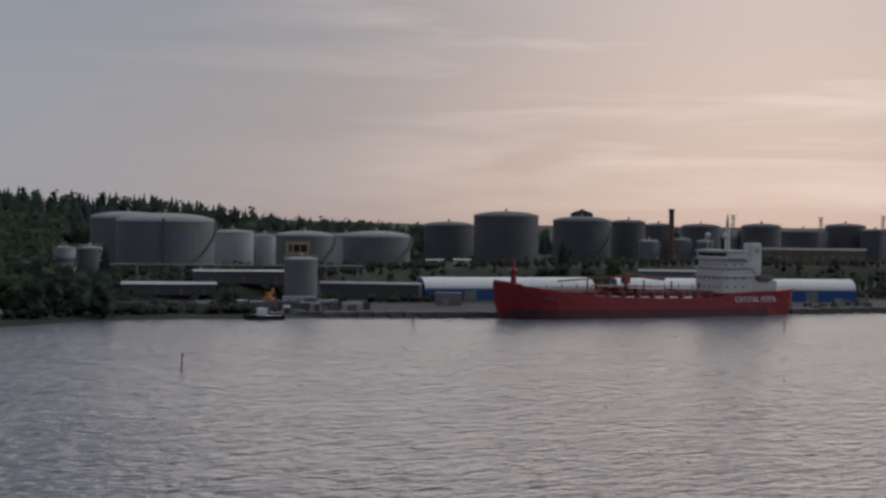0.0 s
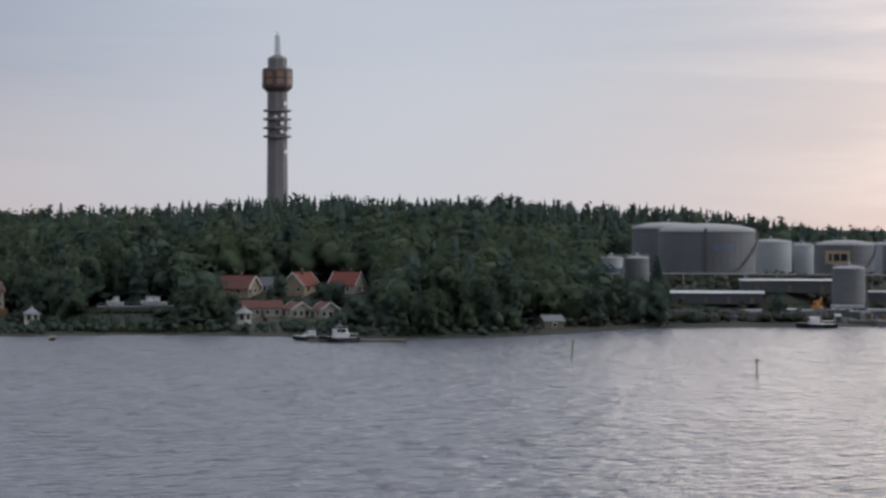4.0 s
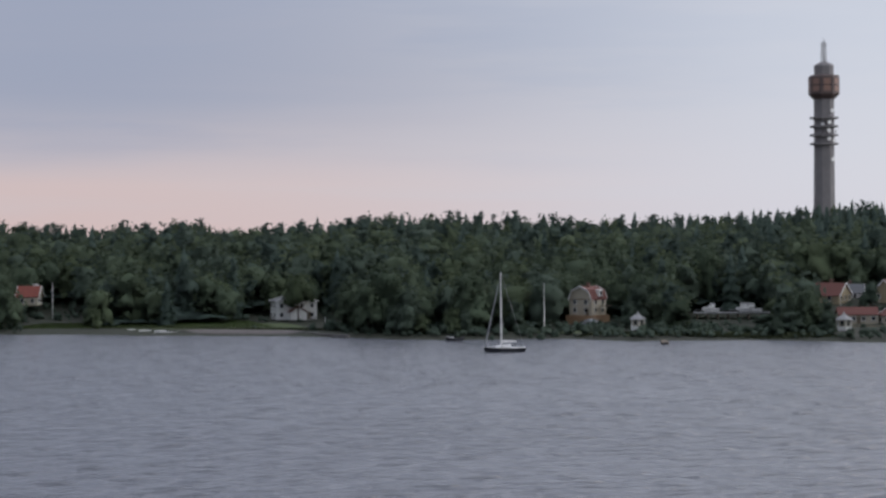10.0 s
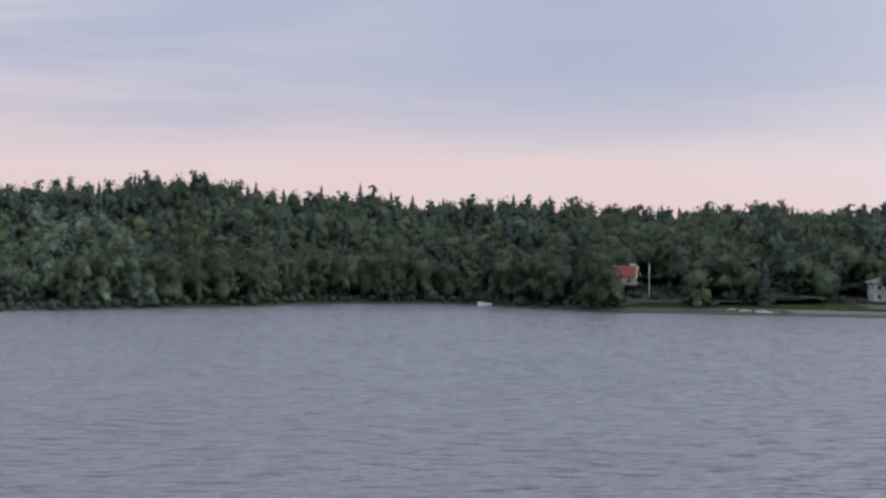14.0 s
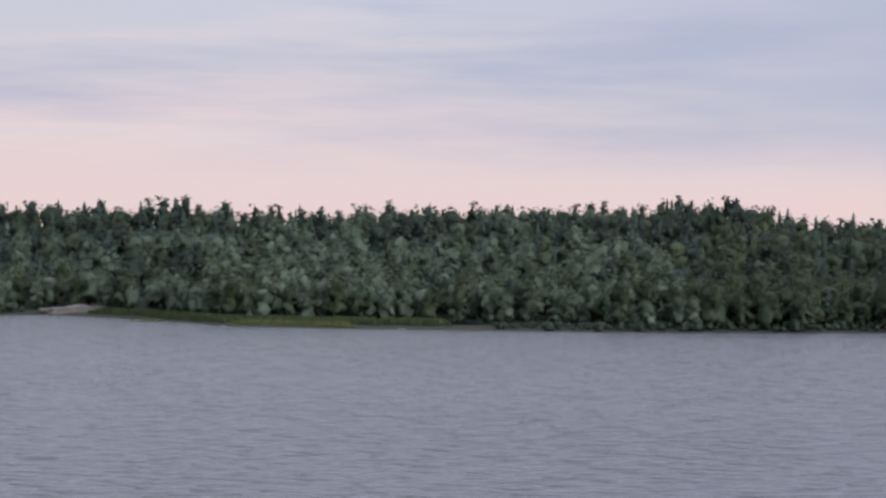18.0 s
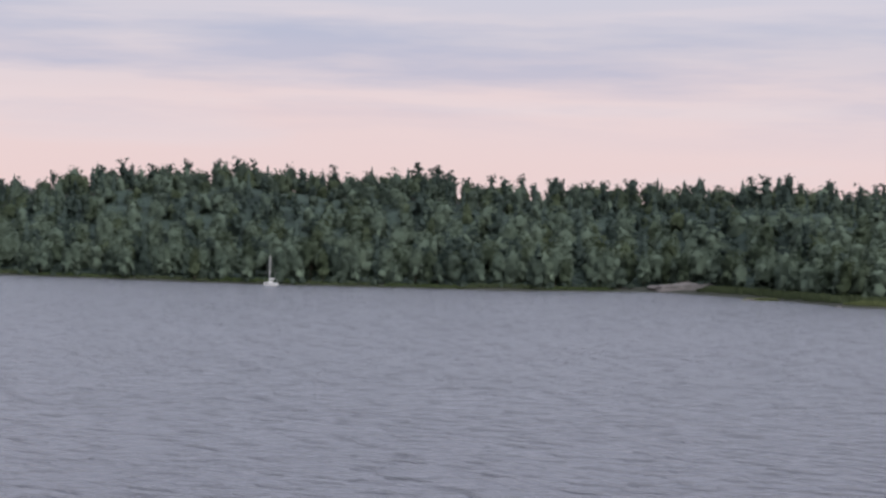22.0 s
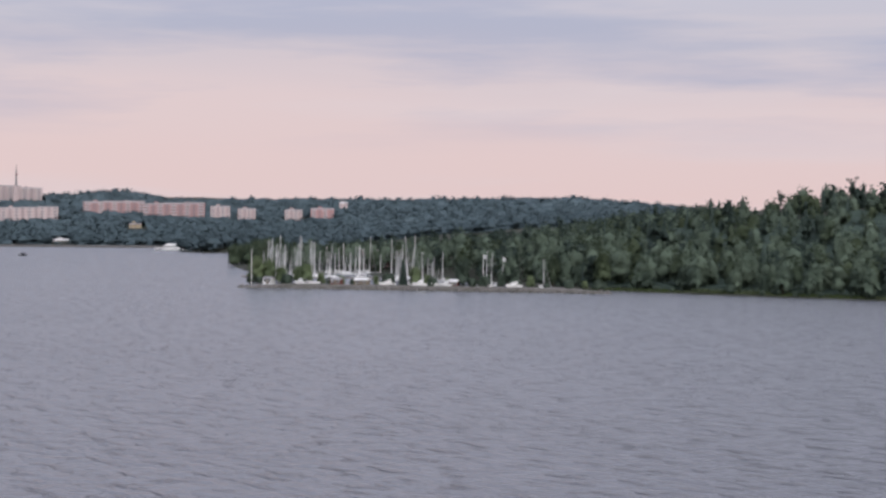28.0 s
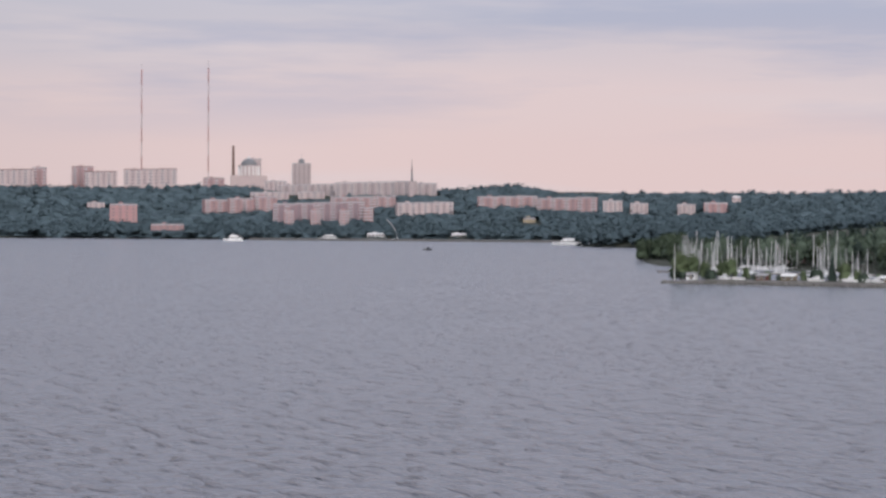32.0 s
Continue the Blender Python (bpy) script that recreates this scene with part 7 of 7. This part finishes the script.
    # the two guyed masts
    for mx, my, mt, mb in ((-4297, 1632.6, 350, 60), (-4239, 1769, 358, 60)):
        m = thing("guyed_mast", mx, my, mb, "very tall thin red and white guyed radio mast", "mast", "radio masts")
        h = mt - mb
        n = 9
        for k in range(n):
            part("section", rod((0, 0, h * k / n), (0, 0, h * (k + 1) / n), 1.25, 6, r2=1.15), "mast_red" if k % 2 == 0 else "mast_pale", m)
        part("tip", rod((0, 0, h), (0, 0, h + 14), 0.4), "steel", m)
    # arched water sculpture on the quay
    s = thing("arched_sculpture", -2081, 1043, 1.0, "tall curved pale steel arc by the water", "sculpture", rz=face(-2081, 1043))
    bm = bmesh.new()
    for k in range(14):
        f0, f1 = k / 14, (k + 1) / 14
        rod((-12 * f0 ** 1.8, 0, 23 * f0 ** 0.85), (-12 * f1 ** 1.8, 0, 23 * f1 ** 0.85), 0.8 - 0.3 * f0, 6, bm, 0.8 - 0.3 * f1)
    part("arc", bm, "tank_roof", s)
    q = thing("far_quay", 0, 0, 0, "long dark stone quay along the far shore", "quay", kind="structure")
    pts = [(-2146, 892), (-2092, 956), (-2038, 1019), (-1962, 1101), (-1885, 1183)]
    for (ax, ay), (bx, by) in zip(pts, pts[1:]):
        ln = math.hypot(bx - ax, by - ay)
        part("quay_wall", box(ln + 1, 14, 4.4, (ax + bx) / 2 - 5, (ay + by) / 2 + 4, -2.2, math.degrees(math.atan2(by - ay, bx - ax))), "concrete_dark", q)



def quay_boats():
    random.seed(13)
    for k in range(15):
        f = k / 14
        x, y = -2330 + 18 * f + random.uniform(-8, 8), 1010 + 150 * f
        r, a = float(table(FAR_SHORE, math.degrees(math.atan2(x, y)))) - 36, math.atan2(x, y)
        motorboat(r * math.sin(a), r * math.cos(a), 40 + random.uniform(-30, 30), random.uniform(7, 13), "white motor boat moored along the far quay")


quay_boats()


def ferry(x, y, rz, L, label):
    t = thing("passenger_ferry", x, y, 0, label, "ferry", "passenger boats", rz=rz)
    part("hull", hull_bmesh([(-L / 2, 0.2, 3.0, 0.05, 0.2), (-L * 0.3, L * 0.1, 2.6, L * 0.07, -0.6), (0, L * 0.11, 2.4, L * 0.1, -0.6), (L / 2, L * 0.1, 2.4, L * 0.09, -0.4)]), "white", t)
    s = part("saloon", box(L * 0.62, L * 0.17, 2.4, L * 0.08, 0, 2.4, bevel=0.3), "white", t)
    part("window_band", box(L * 0.58, L * 0.175, 0.8, L * 0.08, 0, 3.3), "glass", s)
    part("upper_deck", box(L * 0.4, L * 0.15, 1.8, L * 0.05, 0, 4.8, bevel=0.3), "white", t)
    part("mast", rod((-L * 0.05, 0, 6.5), (-L * 0.02, 0, 10), 0.15), "steel", t)


far_city()
ferry(-2062, 833, 60, 21, "white passenger ferry under way by the far shore")
ferry(-1752, 1051, 45, 32, "white passenger boat crossing before the far quay")
ferry(-2128, 980, 50, 22, "white passenger boat moored at the far quay")
motorboat(-1536, 765, 40, 8, "dark low motor boat far out on the water", hull="dark", cover="dark")

# ---- trees, last the woods ----
random.seed(3)
for px, py, kind, s, tall in ((364, 438, "dark_broadleaf", 0.62, 1.15), (330, 452, "spruce", 1.05, 0.95), (325, 447, "dark_broadleaf", 0.7, 1.0), (309, 450, "dark_broadleaf", 0.95, 1.0), (298, 452, "dark_broadleaf", 0.9, 1.0), (318, 462, "dark_broadleaf", 0.9, 1.0), (608, 520, "dark_broadleaf", 0.8, 1.0), (600, 516, "spruce", 0.8, 1.0), (622, 507, "broadleaf", 0.55, 0.9), (640, 507, "broadleaf", 0.5, 0.9), (286, 440, "dark_broadleaf", 0.8, 1.0), (256, 509, "dark_broadleaf", 0.9, 0.72), (267, 475, "dark_broadleaf", 1.1, 0.62), (273, 480, "dark_broadleaf", 0.9, 0.75), (188, 476, "dark_broadleaf", 0.9, 0.5), (197, 469, "dark_broadleaf", 0.95, 0.5), (193, 482, "dark_broadleaf", 0.8, 0.6), (181, 474, "round_bush", 0.9, 0.8), (163, 490, "round_bush", 0.8, 0.8), (171, 484, "round_bush", 0.8, 0.7), (247, 528, "dark_broadleaf", 0.6, 1.1), (240, 520, "dark_broadleaf", 0.45, 1.1), (262, 492, "dark_broadleaf", 0.62, 0.9), (171, 521, "broadleaf", 0.95, 1.1), (176, 527, "dark_broadleaf", 0.95, 1.1), (165, 505, "round_bush", 0.9, 1.0), (66, 603, "broadleaf", 1.1, 1.0), (60.0, 584, "pale_broadleaf", 1.0, 1.0), (82, 577, "high_broadleaf", 1.0, 1.0), (95.5, 573, "dark_broadleaf", 0.5, 0.7), (2.5, 620, "round_bush", 1.15, 0.8), (8.5, 617, "round_bush", 1.1, 0.8), (249.5, 505.5, "dark_broadleaf", 0.92, 0.74), (224, 512, "dark_broadleaf", 0.7, 0.7), (219, 508, "dark_broadleaf", 0.8, 0.75), (97, 583, "dark_broadleaf", 0.8, 1.0), (14, 612, "round_bush", 0.8, 1.0), (3, 606, "round_bush", 0.9, 1.0), (7, 622, "round_bush", 0.7, 1.0), (64, 553, "round_bush", 0.4, 1.0), (223, 470, "round_bush", 0.4, 1.0), (-556, 770, "pine", 0.95, 0.95), (-547, 772, "pine", 1.0, 0.95),
                              (248, 503, "dark_broadleaf", 0.82, 0.80), (228.5, 506, "dark_broadleaf", 0.45, 1.3), (216, 503, "round_bush", 0.8, 1.1), (222.5, 434, "dark_broadleaf", 0.98, 0.78), (216, 432, "round_bush", 1.0, 1.2), (232, 420, "dark_broadleaf", 0.72, 0.6), (243, 425, "dark_broadleaf", 0.9, 0.95), (251, 416, "dark_broadleaf", 0.95, 1.0), (258, 420, "dark_broadleaf", 1.1, 1.15), (190, 464, "dark_broadleaf", 0.9, 0.62), (198, 461, "dark_broadleaf", 0.75, 0.7), (183, 460, "dark_broadleaf", 0.8, 0.6), (166, 512, "dark_broadleaf", 1.05, 1.05), (161, 508, "dark_broadleaf", 0.85, 1.0), (187, 545, "broadleaf", 1.1, 1.1), (204, 552, "broadleaf", 1.2, 1.1), (214, 545, "dark_broadleaf", 1.1, 0.95), (303, 446, "dark_broadleaf", 1.15, 0.95), (296, 456, "dark_broadleaf", 1.2, 1.0), (311, 438, "dark_broadleaf", 1.1, 0.95), (309, 424, "dark_broadleaf", 0.95, 0.95), (304, 430, "dark_broadleaf", 0.9, 0.9), (351, 423, "spruce", 0.55, 1.05), (353, 426, "dark_broadleaf", 0.5, 1.2), (577, 497, "dark_broadleaf", 1.15, 0.8), (570, 500, "dark_broadleaf", 1.0, 0.8), (574, 479, "dark_broadleaf", 0.9, 0.55), (577, 467, "dark_broadleaf", 0.8, 0.55)):
    plant(kind, px, py, s, tall=tall)
for k in range(34):
    a = random.uniform(8, 33)
    r = float(table(SHORE, a)) + random.uniform(4, 12)
    bx, by = r * math.sin(radians(a)), r * math.cos(radians(a))
    if all((bx - cx) ** 2 + (by - cy) ** 2 > (cr * 0.55) ** 2 for cx, cy, cr in CLEAR):
        plant("round_bush", bx, by, random.uniform(0.45, 0.9))
for k in range(95):
    a = random.uniform(-52, -1)
    if -31 < a < -19:
        continue
    r = float(table(SHORE, a)) + random.uniform(-4, 2)
    plant("round_bush", r * math.sin(radians(a)), r * math.cos(radians(a)), random.uniform(0.5, 1.0))
for a0, a1, r1 in LAWNS[:3] + LAWNS[6:]:
    for k in range(int((a1 - a0) * 3)):
        a = random.uniform(a0, a1)
        r = random.uniform(float(table(SHORE, a)) + 3, r1 - 22)
        x, y = r * math.sin(radians(a)), r * math.cos(radians(a))
        if not (183 < x < 218 and 485 < y < 548) and all((x - o.location.x) ** 2 + (y - o.location.y) ** 2 > 81 for o in scene.objects if o.parent is None and o.get("category") in ("house", "cottage", "gazebo", "landing stage", "boathouse")):
            plant("round_bush", x, y, random.uniform(0.28, 0.55))


def undergrowth():
    """Low shrubs that cover the lawns, banks and the slopes of the tank yard in patches."""
    rng = np.random.default_rng(31)
    keep = [(o.location.x, o.location.y) for o in scene.objects if o.parent is None and o.get("category") in ("house", "cottage", "gazebo", "boathouse", "hut", "shed", "building", "excavator", "container")]
    spots = []
    for a0 in np.arange(-52.5, 64, 0.17):
        a = float(a0 + rng.uniform(-0.12, 0.12))
        r0, d = float(table(SHORE, a)), -5.5 if a < 33 else 0.0
        while d < (4 if a < -0.5 else 105 if a < 31 else 165 if a < 43 else 310):
            d += rng.uniform(2.5, 6.5) * (1 if d < 30 else 1.5) * (1 if a < 43 else 1.8)
            if a > 42 and d < 62 or 0 < a < 9 and d < 46 or a < -19 and (a > -31 or d < 0):
                continue
            r = r0 + d
            x, y = r * math.sin(radians(a)), r * math.cos(radians(a))
            patch = noise.noise(Vector((x / 16, y / 16, 2.0)))
            if patch < -0.18 and d > 4 or any((x - hx * 0.992) ** 2 + (y - hy * 0.992) ** 2 < 72 for hx, hy in keep)  or 212 < x < 240 and 468 < y < 496 or any((x - tx) ** 2 + (y - ty) ** 2 < (tr + 3) ** 2 for tx, ty, tz, tr, tw in TANKS):
                continue
            spots.append((x, y, float(ground(x, y)) - 0.2, rng.uniform(0.16, 0.48) * (1.5 if a > 33 else 0.5 if 183 < x < 218 and 485 < y < 548 else 1.0), "weed_clump" if a > 33 else "round_bush"))
    woods("undergrowth", "patchy dark green shrubs and tall weeds on the banks", spots, ["round_bush", "weed_clump"], 1, 9, 0.85, 9)


undergrowth()
for k in range(26):
    f = random.uniform(0, 1)
    x, y = -1150 - 90 * f + random.uniform(-10, 10), 700 + 78 * f + random.uniform(-8, 30)
    if float(ground(x, y)) > -0.5:
        plant(random.choice(["broadleaf", "dark_broadleaf"]), x, y, random.uniform(0.55, 0.95))
for k in range(42):
    f = random.uniform(0, 1)
    x, y = -1240 - 190 * f + random.uniform(-14, 14), 800 + 110 * f + random.uniform(-10, 22)
    if float(ground(x, y)) > 0.1:
        plant(random.choice(["broadleaf", "dark_broadleaf"]), x, y, random.uniform(0.6, 0.95))
shore_trees()
main_wood()
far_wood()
for spare in [o for o in scene.objects if o.parent is None and o.location.z < -100]:
    for child in list(spare.children_recursive):
        bpy.data.objects.remove(child)
    bpy.data.objects.remove(spare)
